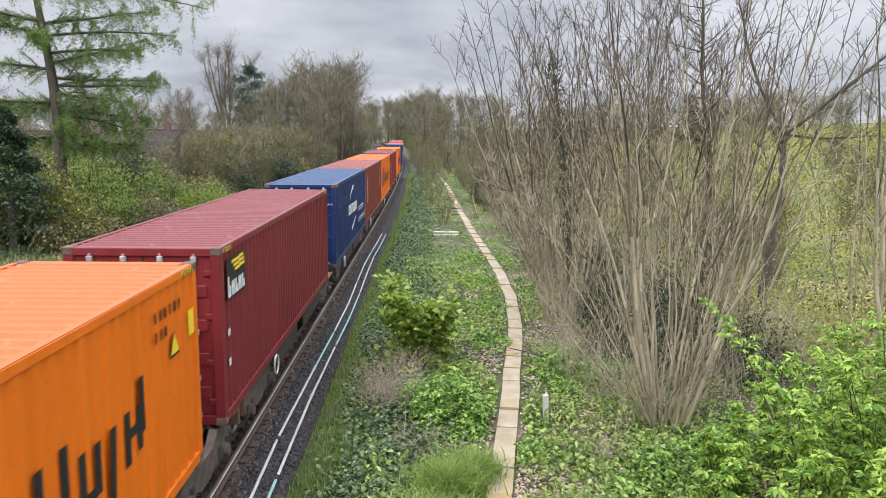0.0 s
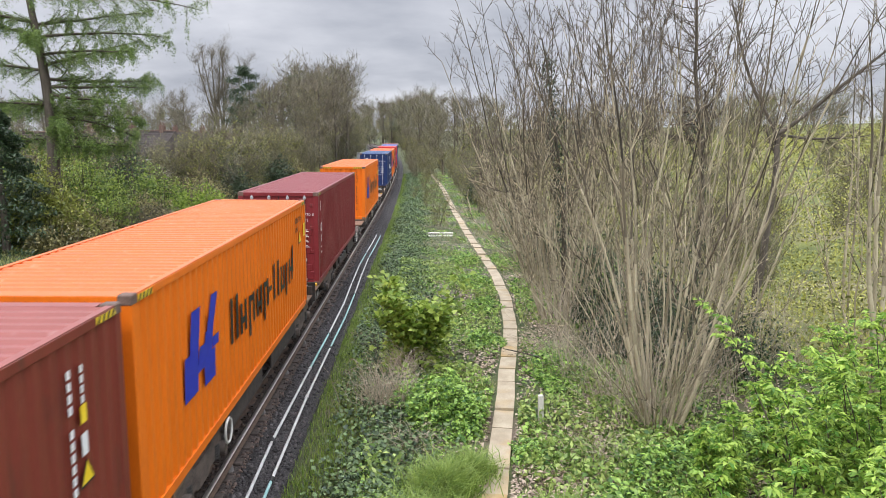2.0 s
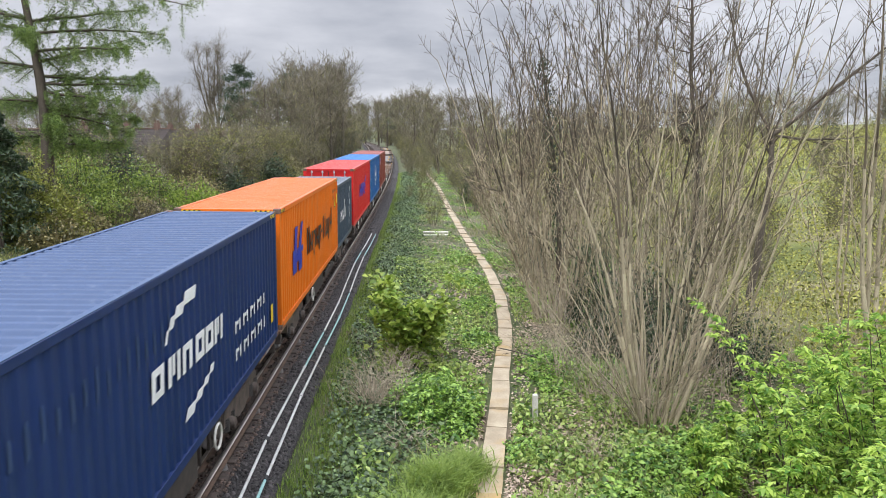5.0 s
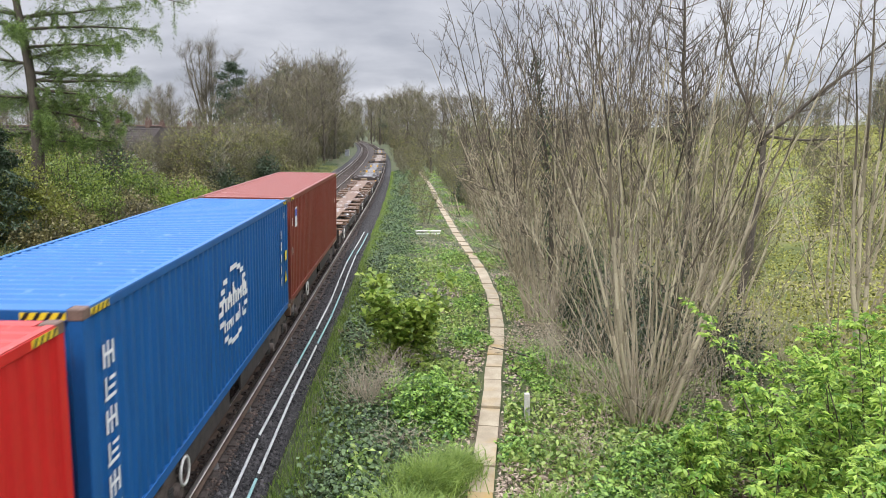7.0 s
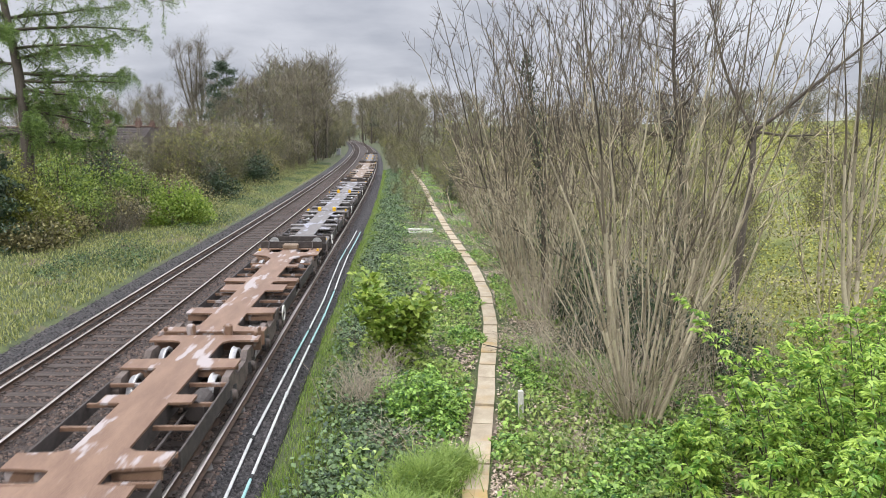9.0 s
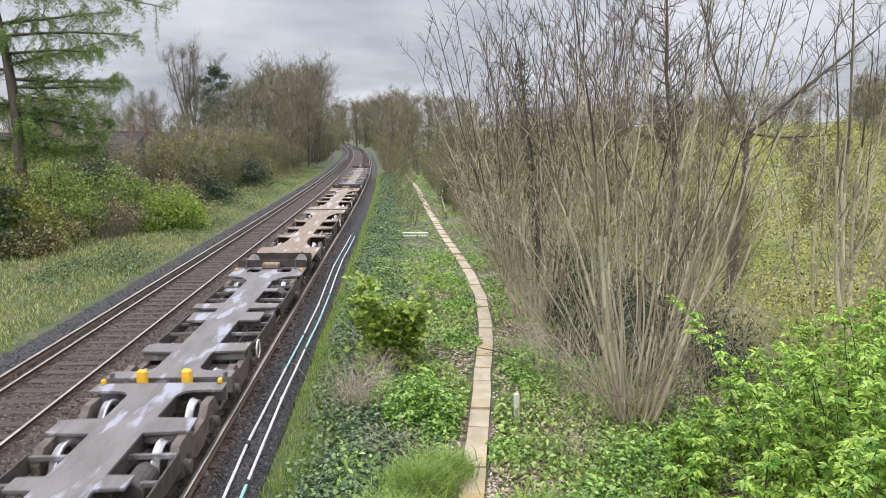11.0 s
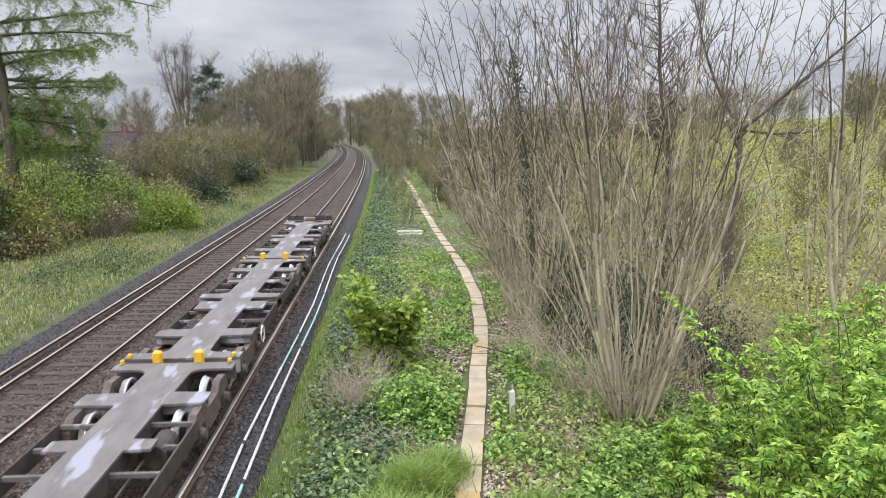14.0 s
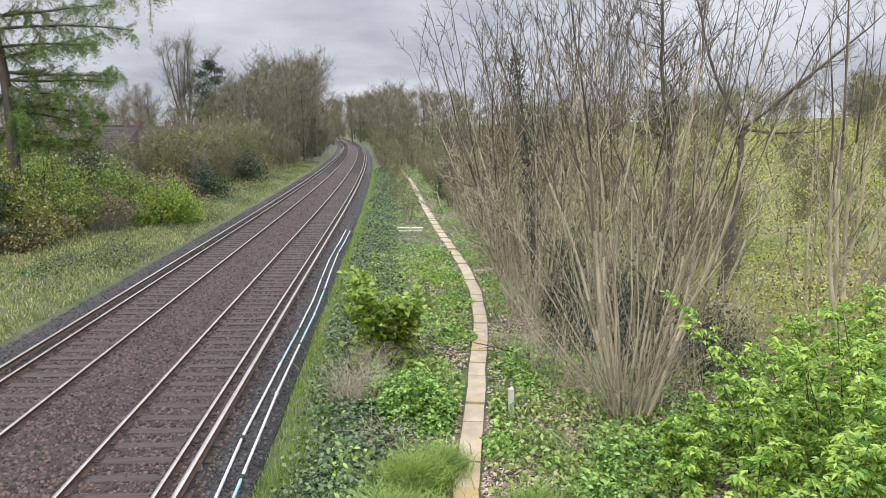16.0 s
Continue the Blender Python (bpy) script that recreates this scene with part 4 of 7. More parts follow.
def spring_mesh():
    """One continuous coil."""
    n, turns, k = 42, 6, 4
    v, f = [], []
    for i in range(n + 1):
        a = 2 * math.pi * turns * i / n
        for j in range(k):
            b = 2 * math.pi * j / k
            q = 0.085 + 0.018 * math.cos(b)
            v.append((q * math.cos(a), q * math.sin(a), 0.26 * i / n + 0.018 * math.sin(b)))
    for i in range(n):
        f += [(i * k + j, i * k + (j + 1) % k, (i + 1) * k + (j + 1) % k, (i + 1) * k + j) for j in range(k)]
    return mesh_of("spring", v, f, M["spring"], smooth=True)


SPRING = spring_mesh()
bm = bmesh.new()
prof = [(-1.3, 0.48), (-1.3, 0.66), (-1.1, 0.86), (-0.65, 0.88), (-0.42, 0.70), (0.42, 0.70), (0.65, 0.88), (1.1, 0.86), (1.3, 0.66), (1.3, 0.48), (0.95, 0.36), (0.4, 0.36), (0.25, 0.28), (-0.25, 0.28), (-0.4, 0.36), (-0.95, 0.36)]
side_v = [bm.verts.new((-0.07, y, z)) for y, z in prof]
face = bm.faces.new(side_v)
r_ = bmesh.ops.extrude_face_region(bm, geom=[face])
bmesh.ops.translate(bm, vec=(0.14, 0, 0), verts=[g for g in r_["geom"] if isinstance(g, bmesh.types.BMVert)])
bmesh.ops.triangulate(bm, faces=[f for f in bm.faces if len(f.verts) > 4])
SIDE_FRAME = finish(bm, "side_frame", M["bogie"])
bm = bmesh.new()
bmesh.ops.create_cone(bm, cap_ends=True, segments=14, radius1=0.13, radius2=0.1, depth=0.14, matrix=Matrix.Rotation(math.pi / 2, 4, "Y"))
AXLE_BOX = finish(bm, "axle_box", M["bogie"])


def bogie(parent, y):
    b = part("bogie", boxes("bogie", M["wagon_under"], (-0.95, y - 0.2, 0.42, 0.95, y + 0.2, 0.62), (-0.3, y - 0.9, 0.45, 0.3, y + 0.9, 0.55), bevel=0.02), parent, "grimy two-axle bogie")
    for s in (-1, 1):
        part("side_frame", SIDE_FRAME, b, m=pose(s * 1.02, y, 0))
        for o in (-0.92, 0.92):
            part("wheel", WHEEL, b, "wheel with a bright worn tread", pose(s * 0.755, y + o, 0.42, 0, 0, 0 if s > 0 else 180))
            part("axle_box", AXLE_BOX, b, m=pose(s * 1.13, y + o, 0.44, 0, 0, 0 if s > 0 else 180))
            for q in (-0.2, 0.2):
                part("spring", SPRING, b, m=pose(s * 1.05, y + o + q, 0.33))
    for o in (-0.92, 0.92):
        part("axle", AXLE, b, m=pose(0, y + o, 0.42))


def wagon_thing(label):
    return tagged(new("container_wagon"), label, "wagon", "wagons of the train")


def slotted_plate(name, mat, half, y0, y1, slot, z0, z1):
    """A plate with one rounded slot on each side of the middle; slot: x0, x1, y0, y1."""
    v, f = [], []
    for s in (-1, 1):
        cx, cy = (slot[0] + slot[1]) / 2, (slot[2] + slot[3]) / 2
        hw, hl = (slot[1] - slot[0]) / 2, (slot[3] - slot[2]) / 2
        n = 24
        ring = []
        for i in range(n):
            a = 2 * math.pi * (i + 0.5) / n
            ca, sa = math.cos(a), math.sin(a)
            ix, iy = cx + hw * math.copysign(abs(ca) ** 0.55, ca), cy + hl * math.copysign(abs(sa) ** 0.55, sa)
            kx = ((half - cx) if ca > 0 else cx) / max(abs(ca), 1e-6)
            ky = ((y1 - cy) if sa > 0 else (cy - y0)) / max(abs(sa), 1e-6)
            k = min(kx, ky)
            ring.append([ix, iy, cx + ca * k, cy + sa * k])
        for ex, ey in ((half, y1), (half, y0), (0.0, y1), (0.0, y0)):
            near = min(ring, key=lambda p: (p[2] - ex) ** 2 + (p[3] - ey) ** 2)
            near[2], near[3] = ex, ey
        b = len(v)
        for z in (z0, z1):
            v += [(s * p[0], p[1], z) for p in ring] + [(s * p[2], p[3], z) for p in ring]
        for i in range(n):
            j = (i + 1) % n
            f += [(b + i, b + j, b + n + j, b + n + i), (b + 2 * n + i, b + 2 * n + j, b + 3 * n + j, b + 3 * n + i),
                  (b + i, b + j, b + 2 * n + j, b + 2 * n + i), (b + n + i, b + n + j, b + 3 * n + j, b + 3 * n + i)]
    return mesh_of(name, v, f, mat)


def open_end(t, mat, y0, y1, block, far):
    """A wide end plate with two rounded slots, a raised beam, an end block and two buffers; far: at the far end."""
    e = y1 if far else y0
    s_ = 1 if far else -1
    a, b = sorted((e - s_ * 0.85, e - s_ * 1.75)) if y1 - y0 > 2 else (y0 + 0.42, y1 - 0.22)
    part("end_plate", slotted_plate("end_plate", mat, 1.2, y0, y1, (0.27, 0.76, a, b), DECK - 0.05, DECK), t, "end plate with two rounded slots")
    ya, yb = sorted((e, e - s_ * 0.06))
    part("end_rail", boxes("end_rail", M["wagon_under"], (-1.2, ya, 0.62, 1.2, yb, DECK + 0.26), bevel=0.01), t, "raised dark end beam")
    ya, yb = sorted((e - s_ * 0.07, e - s_ * 0.42))
    part("end_block", boxes("end_block", M[block], (-0.3, ya, DECK, 0.3, yb, DECK + 0.2), bevel=0.04), t, "raised end block")
    for x in (-0.87, 0.87):
        b = part("buffer", rod_mesh("buffer", M["wagon_under"], (x, e, 1.0), (x, e + s_ * 0.3, 1.0), 0.13, 12), t, "round steel buffer")
        part("buffer_head", rod_mesh("buffer_head", M["wheel"], (x, e + s_ * 0.3, 1.0), (x, e + s_ * 0.33, 1.0), 0.2, 16), b)
        part("grab_rail", rod_mesh("grab_rail", M["wagon_under"], (x * 0.98, e - s_ * 0.42, DECK), (x * 0.98, e - s_ * 0.08, DECK + 0.3), 0.022, 6), t)
        part("twist_lock", boxes("twist_lock", M["wagon_yellow"], (x * 1.28 - 0.04, e - s_ * 0.75 - 0.05, DECK, x * 1.28 + 0.04, e - s_ * 0.75 + 0.05, DECK + 0.09), bevel=0.015), t, "small ochre locking stud")


def fillet(y0, w0, y1, w1, inner=True, n=5):
    """A rounded corner between two widths: inner corners hug the narrow side."""
    out = []
    for i in range(n + 1):
        a = math.pi / 2 * i / n
        out.append((y0 + (y1 - y0) * math.sin(a), w0 + (w1 - w0) * (1 - math.cos(a))) if inner else (y0 + (y1 - y0) * (1 - math.cos(a)), w0 + (w1 - w0) * math.sin(a)))
    return out


def hand_wheel(t, y, x=1.2, z=0.72):
    """A pale ring with a hub on the side of the wagon."""
    v, f, n, k = [], [], 20, 6
    for i in range(n):
        a = 2 * math.pi * i / n
        for j in range(k):
            b = 2 * math.pi * j / k
            q = 0.2 + 0.022 * math.cos(b)
            v.append((0.022 * math.sin(b), q * math.cos(a), q * math.sin(a)))
    for i in range(n):
        f += [(i * k + j, i * k + (j + 1) % k, ((i + 1) % n) * k + (j + 1) % k, ((i + 1) % n) * k + j) for j in range(k)]
    w = part("hand_wheel", mesh_of("hand_wheel", v, f, M["pale_concrete"], smooth=True), t, "pale brake hand wheel", pose(x + 0.03, y, z))
    part("hub", rod_mesh("hub", M["wagon_under"], (-0.12, 0, 0), (0.02, 0, 0), 0.05, 8), w)


def spine_wagon(length, mat, label, plate=0, stops="wagon_brown", bogie_ends=(1, 1)):
    """A short spine wagon: one middle beam with cross arms. plate: -1, 1 or 0, the end with a wide plate."""
    t = wagon_thing(label)
    L, s, a = length, 0.41, 1.2
    end = [(0.1, a), (0.52, a), *fillet(0.52, 0.72, 0.8, s + 0.03, False), (1.85, s + 0.02), (1.9, 1.12), (2.45, 1.12), (2.5, s)]
    wide = [(1.752, 1.2), (1.95, 1.2), *curved(1.95, 1.2, 2.3, 0.62), (2.7, s)]
    prof = list(wide if plate == -1 else end)
    if plate == -1:
        open_end(t, mat, 0.32, 1.75, stops if stops == "wagon_yellow" else "wagon_tan", False)
    prof += [(4.6, s), (4.62, 0.92), (5.45, 0.92), (5.48, s), (5.85, s), *fillet(5.85, s, 5.95, 0.55), (6.0, 1.12), (6.5, 1.14), (6.53, 0.55), (6.65, s)]
    prof += [(L - 4.4, s), (L - 4.38, 0.8), (L - 4.0, 0.8), (L - 3.98, s)]
    tail = end
    if plate == 1:
        open_end(t, mat, L - 1.75, L - 0.32, "wagon_tan", True)
        tail = wide
    prof += [(L - y, w) for y, w in reversed(tail)]
    part("deck", extrude_outline("deck", mat, outline_from(prof), DECK - 0.045, DECK), t, "dusty spine deck with cross arms")
    part("spine", boxes("spine", M["wagon_under"], (-0.38, 0.3, 0.55, 0.38, L - 0.3, DECK - 0.046), bevel=0.02), t)
    ends = ([] if plate == -1 else [(0.11, 0.2)]) + ([] if plate == 1 else [(L - 0.2, L - 0.11)])
    for y0, y1 in ends:
        part("end_beam", boxes("end_beam", mat, (-a, y0, 0.6, a, y1, DECK - 0.046), bevel=0.01), t)
        for x in (-1.08, 1.08):
            part("twist_lock", boxes("twist_lock", M["wagon_yellow"] if stops == "wagon_yellow" else mat, (x - 0.04, (y0 + y1) / 2 - 0.05, DECK, x + 0.04, (y0 + y1) / 2 + 0.05, DECK + 0.1), bevel=0.018), t, "small locking stud")
    for y0 in (1.93, 6.02, L - 2.42):
        part("cross_arm", boxes("cross_arm", mat, (-1.08, y0, 0.72, 1.08, y0 + 0.05, DECK - 0.046), (-1.08, y0 + 0.4, 0.74, 1.08, y0 + 0.44, DECK - 0.046)), t)
    for sgn in (-1, 1):
        x0, x1 = sorted((sgn * 1.10, sgn * 1.14))
        for ya, yb in ((2.9, 5.8), (6.7, L - 3.0)):
            part("side_tray", boxes("side_tray", M["wagon_under"], (x0, ya, 0.52, x1, yb, 0.84), bevel=0.006), t)
            for k in range(4):
                y = ya + k * (yb - ya - 0.06) / 3
                xx = sorted((sgn * 0.38, sgn * 1.1))
                part("tray_tie", boxes("tray_tie", mat, (xx[0], y, 0.74, xx[1], y + 0.06, 0.81)), t)
            part("brake_pipe", rod_mesh("brake_pipe", M["wagon_under"], (sgn * 0.62, ya, 0.66), (sgn * 0.62, yb, 0.66), 0.025, 6), t)
    part("brake_cylinder", rod_mesh("brake_cylinder", M["wagon_under"], (0.75, L - 4.1, 0.66), (0.75, L - 3.4, 0.66), 0.19, 16), t)
    hand_wheel(t, 2.75)
    if plate != 1:
        for x in (-0.42, 0.42):
            part("stop_bracket", boxes("stop_bracket", M[stops], (x - 0.1, L - 0.06, 0.7, x + 0.1, L + 0.08, 1.17), bevel=0.04), t, "upright stop bracket")
    part("coupling", rod_mesh("coupling", M["wagon_under"], (0, L - 0.3, 0.8), (0, L + 0.3, 0.8), 0.07), t)
    if bogie_ends[0]:
        bogie(t, 1.75)
    if bogie_ends[1]:
        bogie(t, L - 1.75)
    return t


def plate_wagon(length, mat, label, plate_far=False):
    """A long wagon: a plain plate at one end, a slotted one at the other, and a waisted spine with three pairs of curved arms between."""
    t = wagon_thing(label)
    L, s = length, 0.42
    span = 18.35

    def arm(y0, y1):
        return [*fillet(y0 - 0.45, s, y0 - 0.12, 0.66), (y0, 1.16), (y1, 1.16), *[(y, w) for y, w in reversed(fillet(y1 + 0.45, s, y1 + 0.12, 0.66))]]

    first = [(0.1, 1.21), (1.8, 1.21), *fillet(1.8, 0.98, 2.05, 0.74, False), (2.7, 0.56), (3.6, s + 0.02)]
    last = [(13.4, s + 0.02), (14.3, 0.56), (14.95, 0.74), *[(y, w) for y, w in reversed(fillet(15.2, 0.98, 14.95, 0.74, False))], (15.2, 1.21), (15.6, 1.21)]
    prof = first + arm(5.3, 5.92) + arm(8.32, 8.95) + arm(11.36, 11.92) + last
    turn = (lambda y: L - 0.34 - y) if plate_far else (lambda y: y)
    prof = sorted([(turn(y), w) for y, w in prof], key=lambda p: p[0]) if not plate_far else [(turn(y), w) for y, w in reversed(prof)]
    a, b = sorted((turn(15.602), turn(span)))
    open_end(t, mat, a, b, "wagon_tan", not plate_far)
    part("deck", extrude_outline("deck", mat, outline_from(prof), DECK - 0.05, DECK), t, "dusty waisted deck plate")
    part("spine", boxes("spine", M["wagon_under"], (-0.4, 0.6, 0.45, 0.4, L - 0.6, DECK - 0.051), bevel=0.02), t)
    y0, y1 = sorted((turn(0.1), turn(0.18)))
    part("end_beam", boxes("end_beam", M["wagon_under"], (-1.2, y0, 0.62, 1.2, y1, DECK - 0.051), bevel=0.01), t)
    for sgn in (-1, 1):
        x0, x1 = sorted((sgn * 1.10, sgn * 1.15))
        for ya, yb, z0, z1 in ((5.95, 8.3, 0.42, DECK - 0.03), (8.98, 11.33, 0.5, DECK - 0.22), (4.6, 5.28, 0.55, DECK - 0.06), (11.95, 12.5, 0.55, DECK - 0.06)):
            ya, yb = sorted((turn(ya), turn(yb)))
            part("side_sill", boxes("side_sill", M["wagon_under"], (x0, ya, z0, x1, yb, z1), bevel=0.006), t, "grimy deep side sill")
        for y in (5.6, 8.6, 11.6):
            part("cross_wall", boxes("cross_wall", M["wagon_under"], (min(sgn * 0.41, sgn * 1.1), turn(y) - 0.03, 0.45, max(sgn * 0.41, sgn * 1.1), turn(y) + 0.03, DECK - 0.052)), t)
            part("twist_lock", boxes("twist_lock", M["wagon_yellow"] if y < 6 else mat, (sgn * 1.12 - 0.05, turn(y) - 0.09, DECK, sgn * 1.12 + 0.05, turn(y) + 0.09, DECK + 0.07), bevel=0.02), t, "worn locking stud")
        for y in (6.4, 7.2, 8.0):
            part("floor_bar", boxes("floor_bar", M["wagon_under"], (min(sgn * 0.42, sgn * 1.1), turn(y), 0.45, max(sgn * 0.42, sgn * 1.1), turn(y) + 0.06, 0.5)), t)
        for y in (9.4, 10.2, 10.9):
            part("pipe_bracket", boxes("pipe_bracket", M["rod"], (min(sgn * 0.42, sgn * 1.16), turn(y), 0.72, max(sgn * 0.42, sgn * 1.16), turn(y) + 0.04, 0.76)), t)
        part("brake_pipe", rod_mesh("brake_pipe", M["rod"], (sgn * 0.66, turn(9.0), 0.79), (sgn * 0.66, turn(11.3), 0.79), 0.025, 6), t)
    hand_wheel(t, turn(5.15), 1.22, 0.74)
    part("coupling", rod_mesh("coupling", M["wagon_under"], (0, L - 0.3, 0.8), (0, L + 0.3, 0.8), 0.07), t)
    bogie(t, turn(2.9))
    bogie(t, turn(14.3))
    return t


WAGONS = []


def triple(y0, y1, mat, stops, label):
    step = (y1 - y0) / 3
    for k in range(3):
        WAGONS.append((spine_wagon(step - 0.12, M[mat], label, plate=(-1, 0, 1)[k], stops=stops if k < 2 else ("wagon_tan" if stops != "wagon_yellow" else "wagon_tan")), y0 + k * step + 0.06))


def pair(y0, ym, y1, mat, label):
    WAGONS.append((plate_wagon(ym - y0 - 0.12, M[mat], label, True), y0 + 0.06))
    WAGONS.append((plate_wagon(y1 - ym - 0.12, M[mat], label, False), ym + 0.06))


triple(-13.0, 25.4, "wagon_brown", "wagon_brown", "brown dusty spine wagon under a container")
triple(25.5, 63.9, "wagon_brown", "wagon_brown", "brown dusty spine wagon under a container")
pair(64.1, 82.8, 103.5, "wagon_brown", "brown long wagon with an open end deck")
pair(103.7, 122.1, 141.6, "wagon_brown", "brown long wagon carrying containers")
triple(141.8, 179.9, "wagon_brown", "wagon_brown", "brown dusty spine wagon under a container")
triple(179.95, 219.0, "wagon_brown", "wagon_brown", "empty rusty brown spine wagon with pale scratches")
triple(219.7, 257.7, "wagon_grey", "wagon_yellow", "empty brown-grey spine wagon with yellow stops")
pair(257.9, 277.6, 296.4, "wagon_tan", "empty long wagon with a dusty tan deck plate")
triple(296.6, 334.7, "wagon_grey", "wagon_yellow", "empty grey spine wagon with yellow stop brackets")


# ---- plants ----
def branch(out, p, d, length, r, level, rnd, P):
    """Grows one limb and its side shoots into out: rows of start, end, radii, level."""
    n = P["segs"][level]
    step = length / n
    top = P["levels"] - 1
    for i in range(n):
        w = P["wiggle"][level]
        d = (d + Vector((rnd.uniform(-w, w), rnd.uniform(-w, w), rnd.uniform(-w, w) + P["up"][level]))).normalized()
        q = p + d * step
        ra, rb = r * (1 - i / n * P["taper"]), r * (1 - (i + 1) / n * P["taper"])
        out.append((p, q, ra, rb, level))
        if level < top and (i + 1) / n >= P["bare"][level]:
            k = P["kids"][level]
            k = int(k) + (rnd.random() < k - int(k))
            for _ in range(k):
                axis = d.orthogonal().normalized()
                axis.rotate(Matrix.Rotation(rnd.uniform(0, 6.283), 3, d))
                a = radians(P["angle"][level]) * rnd.uniform(0.6, 1.25)
                e = d.copy()
                e.rotate(Matrix.Rotation(a, 3, axis))
                branch(out, p.lerp(q, rnd.random()), e, length * P["ratio"][level] * rnd.uniform(0.6, 1.2) * (1 - 0.55 * i / n), max(rb * P["thin"], P["least"]), level + 1, rnd, P)
        p = q
    return p


def swept(name, points, radii, mat, sides=10):
    """One continuous tapered trunk through the points."""
    v, n = [], len(points)
    for (x, y, z), r in zip(points, radii):
        v += [(x + r * math.cos(2 * math.pi * k / sides), y + r * math.sin(2 * math.pi * k / sides), z) for k in range(sides)]
    f = [(i * sides + k, i * sides + (k + 1) % sides, (i + 1) * sides + (k + 1) % sides, (i + 1) * sides + k) for i in range(n - 1) for k in range(sides)]
    return mesh_of(name, v, f, mat, smooth=True)


def limbs_to_meshes(out, split, mats, sides=(6, 3)):
    """Two meshes: thick limbs up to level split, and the twigs beyond it."""
    res = []
    for keep, mat, k in ((lambda l: l <= split, mats[0], sides[0]), (lambda l: l > split, mats[1], sides[1])):
        rows = [o for o in out if keep(o[4])]
        if rows:
            res.append(tubes("limbs", [tuple(o[0]) for o in rows], [tuple(o[1]) for o in rows], [o[2] for o in rows], [o[3] for o in rows], mat, k))
        else:
            res.append(None)
    return res


def slivers(name, centres, size, mat, rng, width=0.05, rise=0.6):
    """Fine twigs too thin to model singly: narrow blades pointing outwards and up."""
    c = np.asarray(centres, float)
    n = len(c)
    d = rng.normal(size=(n, 3))
    d[:, 2] = np.abs(d[:, 2]) * 0.6 + rise
    d /= np.linalg.norm(d, axis=1, keepdims=True)
    s = np.cross(d, rng.normal(size=(n, 3)))
    s /= np.linalg.norm(s, axis=1, keepdims=True)
    h = (size * rng.uniform(0.5, 1.3, n))[:, None]
    w = width * h * 0.5
    v = np.stack([c - s * w, c + s * w, c + d * h + s * w * 0.3, c + d * h - s * w * 0.3], axis=1).reshape(-1, 3)
    return quads_mesh(name, v, np.arange(n * 4).reshape(n, 4), mat)


def tree_thing(name, label, category, meshes, at, group="", foliage=None, foliage_label="", turn=0.0, scale=1.0, fine=None):
    t = tagged(new(name), label, category, group)
    if meshes[0] and name == "multi_stemmed_tree":
        tagged(part("coppice_stem", meshes[0], t), kind="stuff")
    elif meshes[0] and name == "elder_bush":
        tagged(part("leafy_shoot", meshes[0], t), kind="stuff")
    elif meshes[0]:
        part("trunk", meshes[0], t)
    if fine:
        tagged(part("fine_twig", fine, t), kind="stuff")
    if meshes[1]:
        part("crown", meshes[1], t, "bare twiggy crown")
    if foliage:
        part("foliage", foliage, t, foliage_label)
    x, y = at
    t.matrix_basis = pose(x, y, float(ground_z(x, y)) - 0.05, 0, 0, turn) @ Matrix.Diagonal((scale, scale, scale, 1))
    return t


COPPICE = dict(levels=3, segs=(9, 5, 3), wiggle=(0.08, 0.16, 0.2), up=(0.03, 0.10, 0.06), taper=0.8, bare=(0.28, 0.1), kids=(2.0, 1.7), angle=(38, 40), ratio=(0.30, 0.45), thin=0.5, least=0.006)
TALL = dict(levels=4, segs=(7, 6, 4, 3), wiggle=(0.05, 0.12, 0.18, 0.2), up=(0.03, 0.09, 0.06, 0.03), taper=0.75, bare=(0.25, 0.2, 0.1), kids=(2.2, 1.3, 1.6), angle=(38, 40, 42), ratio=(0.52, 0.42, 0.42), thin=0.5, least=0.018)
THICKET = dict(levels=3, segs=(6, 4, 3), wiggle=(0.16, 0.22, 0.25), up=(0.0, 0.05, 0.04), taper=0.8, bare=(0.15, 0.0), kids=(1.8, 1.5), angle=(42, 45), ratio=(0.38, 0.5), thin=0.55, least=0.009)


def tips(out, level, rng, per=1, jitter=0.05):
    rows = np.array([tuple(o[1]) for o in out if o[4] >= level])
    rows = np.repeat(rows, per, axis=0)
    return rows + rng.normal(scale=jitter, size=rows.shape)


rng = np.random.default_rng(11)

